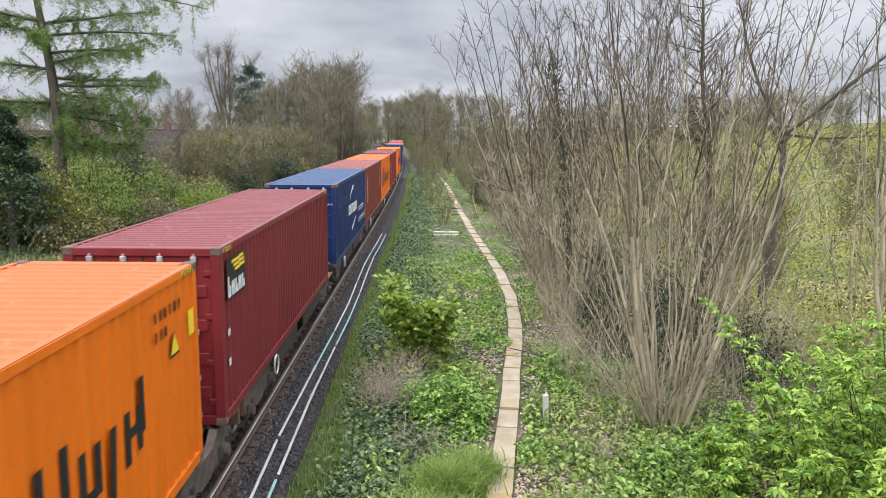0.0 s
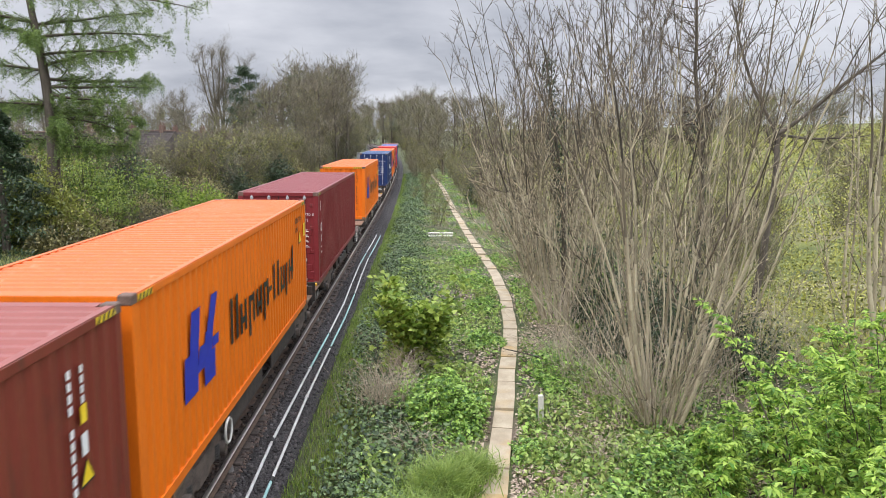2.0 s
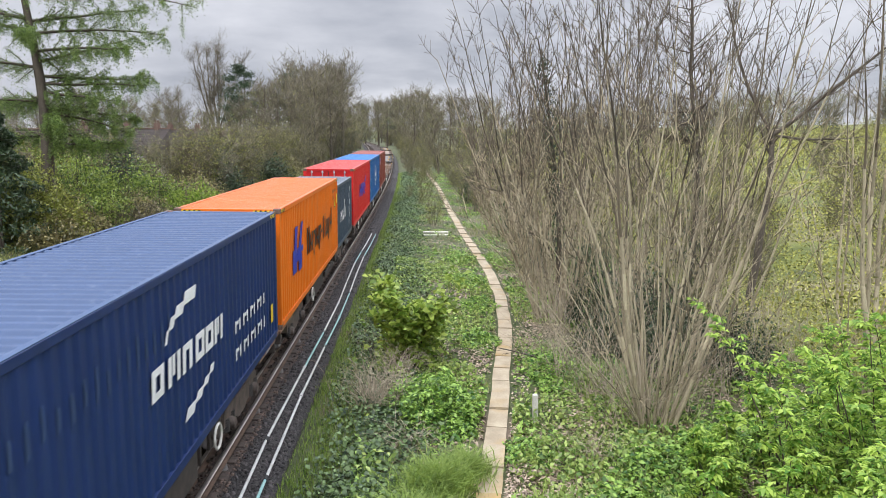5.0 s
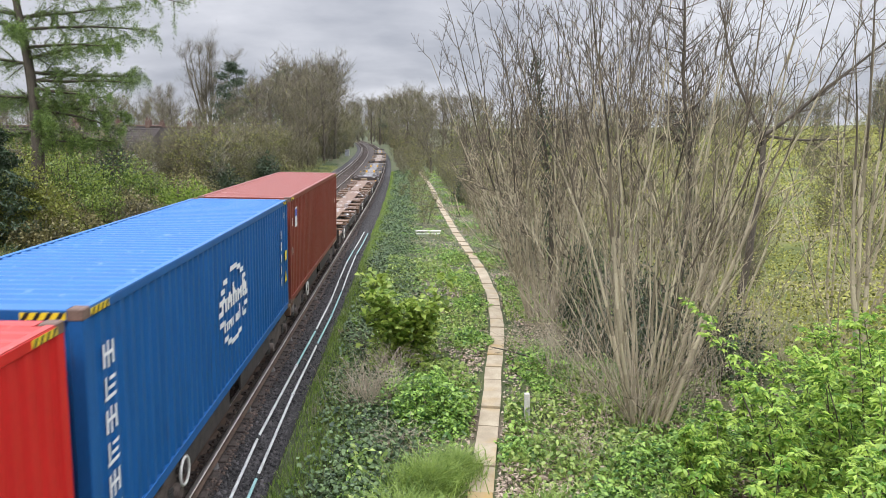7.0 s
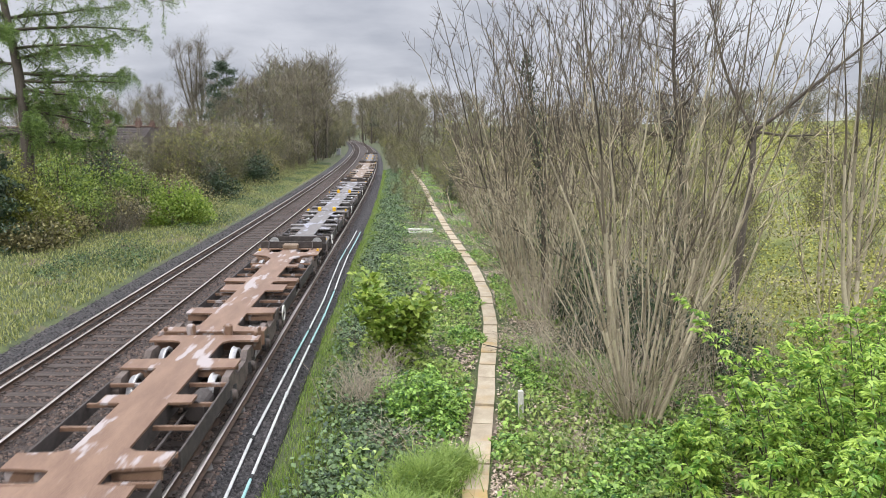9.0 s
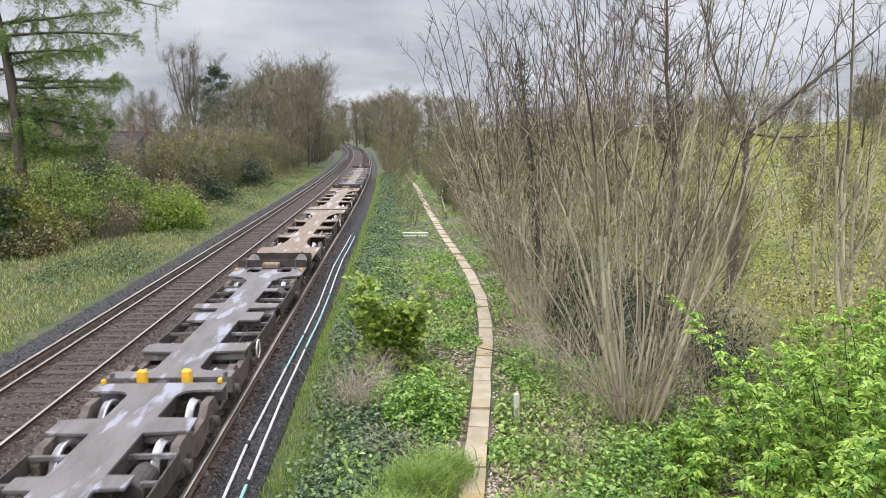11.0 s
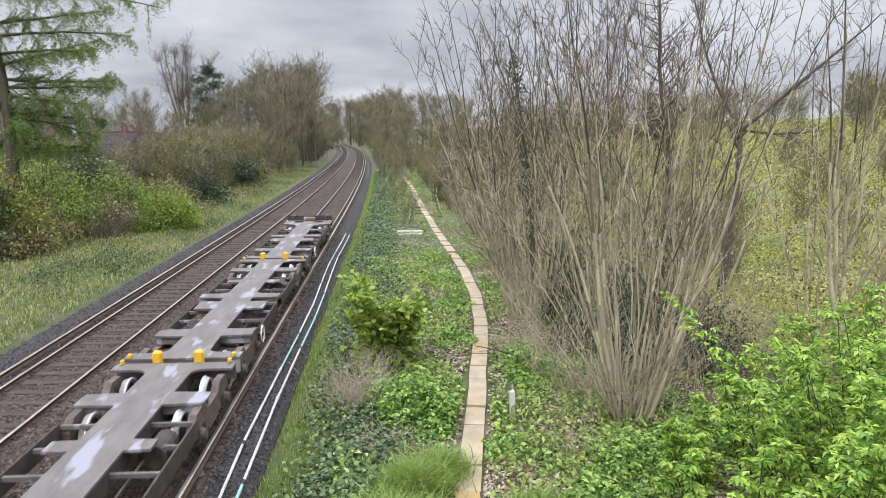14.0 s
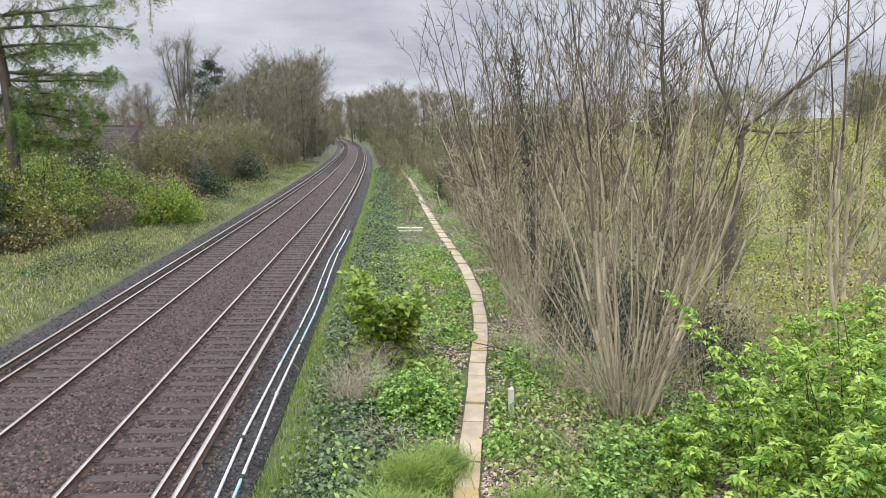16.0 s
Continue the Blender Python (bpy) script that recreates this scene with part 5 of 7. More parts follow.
# coppiced stems along the right of the path
def coppice_tree(seed, at, stems, height, fan, label, spread=0.4, canes=14, least=0.0045, radius=0.036, towards=(0, 0), bud=0.03, low=0.22):
    """A stool of straight ascending stems with opposite side shoots and short twigs, and thinner canes fanning out round it."""
    rnd = random.Random(seed)
    rows = {"stem": [], "shoot": [], "twig": [], "young": [], "spray": []}
    buds = []

    def grow(kind, p, d, length, n, r0, r1, wig, up):
        nodes = []
        # above this height wood switches to darker colours, painting in the backlight
        backlit_from = rnd.uniform(0.35, 0.85) * height if kind == "stem" else height * rnd.uniform(0.15, 0.85)
        named = kind if kind == "stem" or p.z > backlit_from else "spray"
        for i in range(n):
            d = (d + Vector((rnd.uniform(-wig, wig), rnd.uniform(-wig, wig), rnd.uniform(-wig, wig) * 0.5 + up))).normalized()
            q = p + d * (length / n)
            rows["young" if kind == "stem" and q.z > backlit_from else named].append((p, q, r0 + (r1 - r0) * i / n, r0 + (r1 - r0) * (i + 1) / n, 0))
            nodes.append((q, d.copy(), (i + 1) / n))
            p = q
        return nodes

    def side(d, a, turn):
        axis = d.orthogonal().normalized()
        axis.rotate(Matrix.Rotation(turn, 3, d))
        e = d.copy()
        e.rotate(Matrix.Rotation(a, 3, axis))
        return e

    for k in range(stems + canes):
        cane = k >= stems
        a, q = rnd.uniform(0, 6.283), math.sqrt(rnd.random())
        lean = math.radians(fan * (1.9 if cane else 1.0)) * q
        h = height * (rnd.uniform(0.3, 0.65) if cane else rnd.uniform(0.7, 1.08))
        r0 = radius * (rnd.uniform(0.25, 0.42) if cane else rnd.uniform(0.45, 1.15))
        base = Vector((spread * q * math.cos(a), spread * q * math.sin(a), 0))
        d = Vector((math.sin(lean) * math.cos(a) + towards[0], math.sin(lean) * math.sin(a) + towards[1], math.cos(lean))).normalized()
        turn = rnd.uniform(0, 6.283)
        for p, e, f in grow("stem", base, d, h, 9 if cane else 14, r0, least, 0.17 if cane else 0.085, 0.03):
            turn += 1.57 + rnd.uniform(-0.4, 0.4)
            if f < low or (f < 0.5 and rnd.random() < 0.45):
                continue
            for side_turn in (turn, turn + 3.14):
                if rnd.random() < (0.6 if cane else 0.8):
                    length = (0.7 if cane else 1.1) * rnd.uniform(0.5, 1.5) * (1.25 - 0.75 * f) * height / 9
                    shoot = grow("shoot", p, side(e, radians(rnd.uniform(30, 52)), side_turn), length, 5, max(least * 1.5, r0 * 0.26 * (1.2 - f)), least * 0.85, 0.11, 0.10)
                    tw = rnd.uniform(0, 6.283)
                    for p2, e2, f2 in shoot:
                        tw += 1.57
                        for s2 in (tw, tw + 3.14):
                            if rnd.random() < 0.62:
                                m = grow("twig", p2, side(e2, radians(rnd.uniform(28, 50)), s2), rnd.uniform(0.12, 0.42) * (1.15 - 0.6 * f2) * height / 9, 2, least * 0.85, least * 0.65, 0.1, 0.08)
                                if rnd.random() < 0.2:
                                    buds.append(tuple(m[-1][0]))
    mesh = {kind: tubes(kind, [tuple(o[0]) for o in rr], [tuple(o[1]) for o in rr], [o[2] for o in rr], [o[3] for o in rr], M[mat], sides)
            for (kind, rr), mat, sides in zip(rows.items(), ("bark_pale", "branch", "twig", "branch_backlit", "branch_pale"), (6, 3, 3, 5, 3))}
    fol = leaves("foliage", np.array(buds), bud, M["catkin"], rng, 0.2, 0.6)
    t = tree_thing("multi_stemmed_tree", label, "tree", (mesh["stem"], mesh["shoot"]), at, "trees along the path", fol, "small pale opening buds", fine=mesh["twig"])
    # stem tops, coloured dark as if seen against the bright sky
    tagged(part("young_stem", mesh["young"], t, "upper stems in a dark colour standing for backlight"), kind="stuff")
    tagged(part("side_shoot", mesh["spray"], t, "pale tan side shoots"), kind="stuff")
    return t


COP = "bare multi-stemmed tree with pale grey-brown stems"
coppice_tree(21, (4.75, 14.1), 21, 9.8, 22, "bare coppiced tree with many pale stems from one stool", 0.36, 16, 0.0058, 0.040)
coppice_tree(22, (6.3, 16.8), 9, 9.6, 15, COP, 0.5, 7, 0.006, 0.04)
coppice_tree(23, (4.25, 22.6), 22, 10.6, 16, COP, 0.6, 14, 0.0072, 0.042, (-0.04, 0))
coppice_tree(24, (6.3, 20.4), 12, 10.5, 15, COP, 0.7, 8, 0.007, 0.04)
coppice_tree(25, (4.6, 27.5), 18, 9.6, 17, COP, 0.8, 12, 0.0085, 0.04, (-0.05, 0))
coppice_tree(26, (7.8, 17.8), 6, 10, 16, COP, 0.6, 5, 0.0065, 0.04, (0.05, 0))
coppice_tree(27, (4.9, 34.0), 14, 7.4, 20, COP, 0.9, 12, 0.01, 0.04)
coppice_tree(28, (7.6, 26.0), 11, 11.0, 16, COP, 0.9, 8, 0.0085, 0.042)
coppice_tree(29, (9.3, 14.3), 6, 10.5, 15, "slender pale-barked tree with drooping bare twigs", 0.25, 4, 0.006, 0.075, (0.05, 0))
coppice_tree(30, (11.5, 19.0), 8, 11, 20, COP, 0.6, 5, 0.0055, 0.05, (0.12, 0))
coppice_tree(31, (5.0, 44.0), 14, 6.4, 22, COP, 0.9, 12, 0.012, 0.042)
coppice_tree(32, (8.2, 38.0), 10, 9.5, 20, COP, 0.9, 8, 0.011, 0.045)

# long bare limb that leans out to the right
out = []
rnd = random.Random(5)
fork = branch(out, Vector((0, 0, 0)), Vector((0.12, 0, 1)).normalized(), 5.7, 0.13, 0, rnd, dict(COPPICE, bare=(0.8, 0.1), taper=0.35))
branch(out, fork, Vector((0.78, 0, 0.5)).normalized(), 5.6, 0.085, 0, rnd, dict(COPPICE, least=0.008, bare=(0.3, 0.1), up=(0.03, 0.1, 0.06)))
branch(out, fork, Vector((0.75, 0.1, -0.05)).normalized(), 3.6, 0.06, 0, rnd, dict(COPPICE, least=0.008, up=(0.0, 0.02, 0.02)))
branch(out, fork, Vector((-0.35, 0.1, 0.8)).normalized(), 5.0, 0.07, 0, rnd, dict(COPPICE, least=0.008))
tree_thing("leaning_tree", "bare tree with a heavy limb leaning far out", "tree", limbs_to_meshes(out, 0, (M["bark_dark"], M["twig"])), (11.0, 24.0), "trees along the path")

# dark, dense-twigged tree and the ivy-clad one
out = []
rnd = random.Random(8)
branch(out, Vector((0, 0, 0)), Vector((0.02, 0, 1)), 11.5, 0.10, 0, rnd, dict(COPPICE, segs=(18, 6, 3), bare=(0.5, 0.0), kids=(6.0, 2.6), angle=(66, 45), ratio=(0.2, 0.42), up=(0.02, 0.05, 0.03), least=0.0055))
c = np.array([tuple(o[0].lerp(o[1], rnd.random())) for o in out if o[4] == 0 and o[1].z < 6.6 for _ in range(130)])
c += rng.normal(scale=(0.16, 0.16, 0.12), size=c.shape)
tree_thing("dark_twiggy_tree", "dark upright tree with dense fine twigs", "tree", limbs_to_meshes(out, 0, (M["bark_dark"], M["twig"])), (7.5, 20.2), "trees along the path", leaves("foliage", c, 0.06, M["leaf_dark"], rng, 0.3, 0.8), "dark ivy on the trunk")
out = []
branch(out, Vector((0, 0, 0)), Vector((0.0, 0, 1)), 9.0, 0.11, 0, rnd, dict(COPPICE, segs=(12, 5, 3), bare=(0.4, 0.1), least=0.009))
c = np.array([tuple(o[0].lerp(o[1], rnd.random())) for o in out if o[4] == 0 and 1.5 < o[1].z < 8.3 for _ in range(210)])
c += rng.normal(scale=(0.15, 0.15, 0.1), size=c.shape)
tree_thing("ivy_clad_tree", "slim tree with its trunk wrapped in dark ivy", "tree", limbs_to_meshes(out, 0, (M["bark_dark"], M["twig"])), (4.75, 24.6), "trees along the path", leaves("foliage", c, 0.075, M["leaf_dark"], rng, 0.3, 0.85), "dark glossy ivy")


# leaf masses
def dome_points(n, rx, ry, h, rng, thick=0.35):
    """Points in the outer shell of a lumpy mound standing on the ground."""
    a = rng.uniform(0, 2 * math.pi, n)
    z = rng.random(n)
    r = np.sqrt(np.maximum(1 - z ** 2, 0))
    s = (1 - thick * rng.random(n) ** 1.7) * (1 + 0.14 * np.sin(3 * a + 5 * z) + 0.1 * np.sin(7 * a - 9 * z))
    return np.stack([rx * r * np.cos(a) * s, ry * r * np.sin(a) * s, h * z * s], axis=1)


def leafy_mound(name, label, category, at, rx, ry, h, mat, count, size, seed, group="", stems=0, stem_mat="twig_dry", up=0.45, thick=0.4, lumps=6):
    """A shrub or herb patch: several overlapping mounds of leaves on short stems."""
    r = np.random.default_rng(seed)
    pts = [dome_points(count // 2, rx * 0.85, ry * 0.85, h * 0.9, r, thick)]
    for k in range(lumps):
        a, q = r.uniform(0, 6.283), r.uniform(0.35, 0.85)
        f = r.uniform(0.3, 0.55)
        base = r.uniform(0, 0.5) * h if h > 1.2 else 0
        pts.append(dome_points(count // (2 * lumps), rx * f, ry * f, h * f * r.uniform(0.8, 1.3), r, thick) + np.array([rx * q * math.cos(a), ry * q * math.sin(a), base * (1 - q * 0.5)]))
    c = np.concatenate(pts)
    t = tagged(new(name), label, category, group)
    part("foliage", leaves("foliage", c, size, M[mat], r, up), t)
    n = max(stems, 12)
    a, q = r.uniform(0, 6.283, n), np.sqrt(r.random(n)) * 0.8
    p0 = np.stack([rx * q * np.cos(a) * 0.5, ry * q * np.sin(a) * 0.5, np.full(n, -0.05)], axis=1)
    p1 = np.stack([rx * q * np.cos(a), ry * q * np.sin(a), h * np.sqrt(1 - q ** 2) * r.uniform(0.6, 0.98, n)], axis=1)
    mid = (p0 + p1) / 2 + r.normal(scale=0.05 * h, size=p0.shape)
    w = 0.006 + 0.004 * h
    tagged(part("coppice_stem", tubes("coppice_stem", np.concatenate([p0, mid]), np.concatenate([mid, p1]), np.full(2 * n, w), np.concatenate([np.full(n, w * 0.8), np.full(n, w * 0.3)]), M[stem_mat], 4), t), kind="stuff")
    x, y = at
    t.matrix_basis = pose(x, y, float(ground_z(x, y)) - 0.04)
    return t


NET = "dense green nettle patch on the bank"
for i, (x, y, rx, ry, h, n) in enumerate(((0.42, 14.6, 0.98, 1.35, 0.92, 7500), (1.65, 20.0, 0.62, 0.9, 0.38, 1500), (2.05, 24.3, 0.75, 1.2, 0.45, 1700), (1.9, 28.6, 0.75, 1.5, 0.4, 1400),
                                          (1.9, 33.5, 0.7, 1.6, 0.4, 1100), (3.35, 17.4, 0.95, 1.6, 0.4, 3200), (2.0, 12.6, 0.55, 0.9, 0.3, 1500), (4.3, 11.9, 1.2, 1.3, 0.55, 4500),
                                          (4.6, 17.2, 0.9, 1.1, 0.45, 1700), (3.1, 10.6, 0.8, 0.8, 0.35, 1900), (0.3, 22.5, 0.8, 1.4, 0.35, 1300), (5.6, 12.6, 1.0, 1.0, 0.6, 2600), (3.7, 27.5, 0.6, 1.5, 0.35, 1000), (3.5, 34, 0.6, 2.0, 0.35, 900))):
    leafy_mound("nettle_patch", NET, "nettles", (x, y), rx, ry, h, "leaf_nettle", n, 0.1 if y < 18 else 0.11, 100 + i, "nettle patches", up=0.6, thick=0.3)

# the young sycamore-like shrub beside the path
r = np.random.default_rng(40)
rnd = random.Random(40)
out = []
for k in range(15):
    a, q = rnd.uniform(0, 6.283), math.sqrt(rnd.random())
    branch(out, Vector((0.18 * q * math.cos(a), 0.18 * q * math.sin(a), 0)), Vector((0.52 * q * math.cos(a), 0.52 * q * math.sin(a), 1)).normalized(), rnd.uniform(1.5, 2.4), 0.018, 0, rnd,
           dict(COPPICE, levels=2, kids=(1.6,), bare=(0.35,), angle=(50,), ratio=(0.26,), segs=(6, 3), least=0.006))
ends = [o for o in out if (o[1].z > 0.55)]
c = np.array([tuple(o[1]) for o in ends for _ in range(6)])
c += r.normal(scale=(0.14, 0.14, 0.08), size=c.shape)
low = r.normal(scale=(0.42, 0.42, 0.12), size=(260, 3)) + np.array([0, 0, 0.35])
tree_thing("leafy_shrub", "young yellow-green broadleaf shrub on thin stems", "shrub", limbs_to_meshes(out, 1, (M["twig"], M["twig"])), (-0.2, 17.9), "", leaves("foliage", np.concatenate([c, low]), 0.17, M["leaf_sycamore"], r, 0.6, 0.75, 0.35), "broad lobed young leaves")

# bright elder growth close to the bridge
def elder(seed, at, height, spread, shoots, label, leaf_size=0.105, lean=(0, 0)):
    r, rnd = np.random.default_rng(seed), random.Random(seed)
    out = []
    for k in range(shoots):
        a, q = rnd.uniform(0, 6.283), math.sqrt(rnd.random())
        branch(out, Vector((spread * 0.4 * q * math.cos(a), spread * 0.4 * q * math.sin(a), 0)),
               Vector((0.55 * q * math.cos(a) + lean[0], 0.55 * q * math.sin(a) + lean[1], 1)).normalized(), height * rnd.uniform(0.65, 1.08), 0.02, 0, rnd,
               dict(COPPICE, levels=2, kids=(2.0,), bare=(0.25,), angle=(58,), ratio=(0.26,), segs=(8, 4), least=0.005, up=(0.0, 0.03, 0)))
    cs, ds = [], []
    for o in out:
        if o[1].z > height * 0.25:
            for _ in range(2 if o[4] else 1):
                if rnd.random() < 0.8:
                    m = o[0].lerp(o[1], rnd.random())
                    a = rnd.uniform(0, 6.283)
                    for j in range(6):
                        q = a + (j - 2.5) * 0.62
                        d = Vector((math.cos(q), math.sin(q), rnd.uniform(-0.25, 0.35)))
                        cs.append(tuple(m + d * leaf_size * 0.62))
                        ds.append(tuple(d))
    return tree_thing("elder_bush", label, "shrub", limbs_to_meshes(out, 0, (M["twig"], M["twig"]), (5, 3)), at, "bushes by the bridge", leaves("foliage", np.array(cs), leaf_size, M["leaf_bright"], r, 0.72, 0.42, 0.25, ds), "fresh bright green leaflets")


ELD = "fresh bright green elder bush in young leaf"
elder(51, (5.0, 8.0), 3.0, 1.2, 15, ELD)
elder(52, (5.9, 8.5), 3.7, 1.4, 20, ELD)
elder(54, (7.0, 9.8), 3.7, 1.6, 20, ELD)
elder(55, (4.1, 7.7), 2.7, 0.9, 6, ELD, lean=(-0.12, 0.05))
elder(56, (6.1, 11.4), 2.0, 1.3, 15, ELD)
elder(57, (8.4, 11.8), 3.0, 1.6, 18, ELD)
elder(58, (5.7, 6.8), 2.5, 1.1, 9, ELD)
elder(59, (4.9, 10.4), 1.5, 1.0, 10, ELD)

# dark evergreen understorey behind the stems
for i, (x, y, rx, h) in enumerate(((6.6, 19.2, 1.2, 3.0), (5.9, 17.4, 1.0, 2.3), (5.0, 18.6, 0.8, 1.7), (7.6, 17.0, 1.1, 2.2), (5.2, 21.8, 0.9, 2.2), (4.9, 31.5, 0.9, 2.6), (6.4, 26.0, 1.3, 3.0), (4.6, 19.0, 0.7, 1.0), (5.6, 41.0, 1.4, 3.4), (4.6, 62.0, 1.6, 3.6))):
    leafy_mound("evergreen_shrub", "dark evergreen undergrowth between the stems", "shrub", (x, y), rx, rx * 1.2, h, "leaf_dark", 2600, 0.085 if y < 35 else 0.13, 200 + i, "undergrowth", 20, "twig", 0.25, 0.6)


# bare brushwood: arching dry canes
def brush(seed, at, n, reach, height, mat, label, name="dry_brushwood", w=0.006, group="brushwood"):
    r = np.random.default_rng(seed)
    a = r.uniform(0, 6.283, n)
    L = reach * r.uniform(0.4, 1.1, n)
    H = height * r.uniform(0.4, 1.15, n)
    base = r.normal(scale=(reach * 0.3, reach * 0.3, 0), size=(n, 3))
    ts = np.linspace(0, 1, 7)
    bendy = r.uniform(0.8, 1.9, n)
    P = [base + np.stack([L * np.cos(a) * t, L * np.sin(a) * t, H * (bendy * t * 2 - (2 * bendy - 1) * t * t)], axis=1) + r.normal(scale=0.02, size=(n, 3)) for t in ts]
    for p in P:
        p[:, 2] = np.maximum(p[:, 2], 0.01)
    p0, p1 = np.concatenate(P[:-1]), np.concatenate(P[1:])
    r0 = np.concatenate([np.full(n, w * (1 - 0.75 * t)) for t in ts[:-1]])
    r1 = np.concatenate([np.full(n, w * (1 - 0.75 * t)) for t in ts[1:]])
    ob = tagged(new(name, tubes(name, p0, p1, r0, r1, M[mat], 3)), label, "brushwood", group, "stuff")
    x, y = at
    ob.matrix_basis = pose(x, y, float(ground_z(x, y)) - 0.03)
    return ob


DRY = "tangle of dry bramble canes in the grass"
for i, (x, y, n, reach, h, mat) in enumerate(((-0.85, 15.4, 210, 0.9, 0.8, "twig_dry"), (-0.5, 17.2, 150, 0.9, 0.65, "twig_dry"), (-0.2, 13.2, 60, 0.8, 0.35, "twig_dry"), (3.4, 19.0, 110, 1.3, 0.6, "twig_dry"), (4.0, 15.6, 80, 1.3, 0.9, "twig_dry"),
                                             (3.2, 12.8, 70, 0.9, 0.35, "twig_dry"), (5.6, 15.0, 60, 1.5, 1.6, "twig_dry"), (4.3, 21.5, 90, 1.4, 1.6, "twig_dry"), (4.7, 26.5, 90, 1.5, 2.2, "twig_dry"), (6.8, 16.0, 60, 1.6, 1.8, "twig_dry"),
                                             (4.8, 34.0, 90, 1.6, 2.4, "twig_dry"), (7.4, 23.5, 130, 1.8, 2.6, "twig_dry"), (5.0, 44.0, 90, 1.8, 2.8, "twig_dry"), (8.8, 17.5, 120, 1.8, 2.0, "twig_dry"), (0.2, 10.2, 40, 0.8, 0.3, "twig_dry"), (4.6, 14.3, 110, 1.3, 1.7, "twig_dry"), (3.8, 17.0, 120, 1.5, 1.6, "twig_dry"), (5.6, 18.3, 80, 1.5, 2.4, "twig_dry"), (-1.0, 19.5, 60, 0.8, 0.4, "twig"))):
    brush(300 + i, (x, y), n, reach, h, mat, DRY, w=0.006 if y < 20 else 0.008)

# fallen branch across the path
out = []
rnd = random.Random(14)
branch(out, Vector((0, 0, 0.12)), Vector((-1, 0.55, 0.12)).normalized(), 2.6, 0.05, 0, rnd, dict(COPPICE, up=(-0.02, 0.02, 0), kids=(0.8, 0.8), least=0.006))
ob = tree_thing("fallen_branch", "thin fallen branch lying across the path", "branch", limbs_to_meshes(out, 0, (M["bark_dark"], M["twig"])), (4.3, 17.4))


# ---- ground cover ----
def scatter(n, x0, x1, y0, y1, seed, keep=None, follow=False):
    r = np.random.default_rng(seed)
    y = y0 + (y1 - y0) * r.random(n) ** 1.45
    x = r.uniform(x0, x1, n)
    if follow:
        x = x + bend(y)
    p = np.stack([x, y, ground_z(x, y)], axis=1)
    return p if keep is None else p[keep(p, r)]


def patchy(freq, level, phase=0.0):
    def keep(p, r):
        v = np.sin(p[:, 0] * freq + phase) * np.sin(p[:, 1] * freq * 0.7 + 1.3 * phase) + 0.6 * np.sin(p[:, 0] * freq * 2.3 + p[:, 1] * freq * 1.1 + phase) + r.normal(scale=0.35, size=len(p))
        return (v > level) & (np.abs(p[:, 0] - path_x(p[:, 1])) > 0.3)
    return keep


def off_path(p, r):
    return np.abs(p[:, 0] - path_x(p[:, 1])) > 0.26


r = np.random.default_rng(60)
def soft_scatter(n, mid, wide, y0, y1, seed, lo=-2.42, hi=30):
    """Scatter with a ragged edge on both sides of a line beside the track."""
    q = np.random.default_rng(seed)
    y = y0 + (y1 - y0) * q.random(n) ** 1.45
    x = mid + 0.35 * np.sin(y * 0.8) * np.sin(y * 0.31 + 1) + q.normal(scale=wide, size=n)
    k = (x > lo) & (x < hi)
    x, y = x[k] + bend(y[k]), y[k]
    p = np.stack([x, y, ground_z(x, y)], axis=1)
    return p[np.abs(p[:, 0] - path_x(p[:, 1])) > 0.26]


p = soft_scatter(38000, -2.0, 0.33, 5, 110, 61)
tagged(new("verge_grass", blades("verge_grass", p, 0.13, 0.006, M["grass"], r)), "short fresh green grass along the cess", "grass", kind="stuff")
p = soft_scatter(52000, -0.85, 0.6, 7, 110, 62, lo=-2.0)
p[:, 2] += r.uniform(0.01, 0.2, len(p))
tagged(new("ivy_carpet", leaves("ivy_carpet", p, 0.09, M["leaf_ivy"], r, 0.55, 0.85, 0.1)), "dark ivy carpet covering the bank", "ivy", kind="stuff")
p = scatter(80000, -1.2, 9.0, 6, 110, 63, patchy(1.3, 0.15, 0.4))
p[:, 2] += r.uniform(0.01, 0.16, len(p))
tagged(new("low_herbs", leaves("low_herbs", p, 0.12, M["leaf_nettle"], r, 0.6, 0.6)), "low green herbs and seedlings on the verge", "herbs", kind="stuff")
p = scatter(38000, -0.5, 9.0, 6, 60, 64, off_path)
p[:, 2] += r.uniform(0.0, 0.03, len(p))
tagged(new("dead_leaves", leaves("dead_leaves", p, 0.085, M["dead_leaf"], r, 0.75, 0.6, 0.1)), "pale brown fallen leaves on the ground", "leaf litter", kind="stuff")
p = scatter(34000, -1.6, 6.5, 7, 115, 65, patchy(0.9, 0.1, 2.0))
tagged(new("rough_grass", blades("rough_grass", p, 0.26, 0.006, M["grass_dry"], r, 0.5)), "rough dull grass between the nettles", "grass", kind="stuff")
p = scatter(52000, -1.0, 7.5, 7, 34, 68, patchy(0.8, -0.1, 5.0))
p[:, 2] += r.uniform(0.02, 0.42, len(p)) * (0.25 + 0.6 * np.abs(np.sin(p[:, 0] * 1.9) * np.sin(p[:, 1] * 1.4)))
tagged(new("verge_herbs", leaves("verge_herbs", p, 0.12, M["leaf_shrub"], r, 0.5, 0.5)), "fresh green mixed herbs on the bank", "herbs", kind="stuff")
p = scatter(26000, 1.2, 6.2, 10.5, 30, 69, off_path)
p[:, 2] += r.uniform(0.02, 0.07, len(p))
keep = np.sin(p[:, 0] * 1.6 + 1.0) * np.sin(p[:, 1] * 0.9) > -0.1
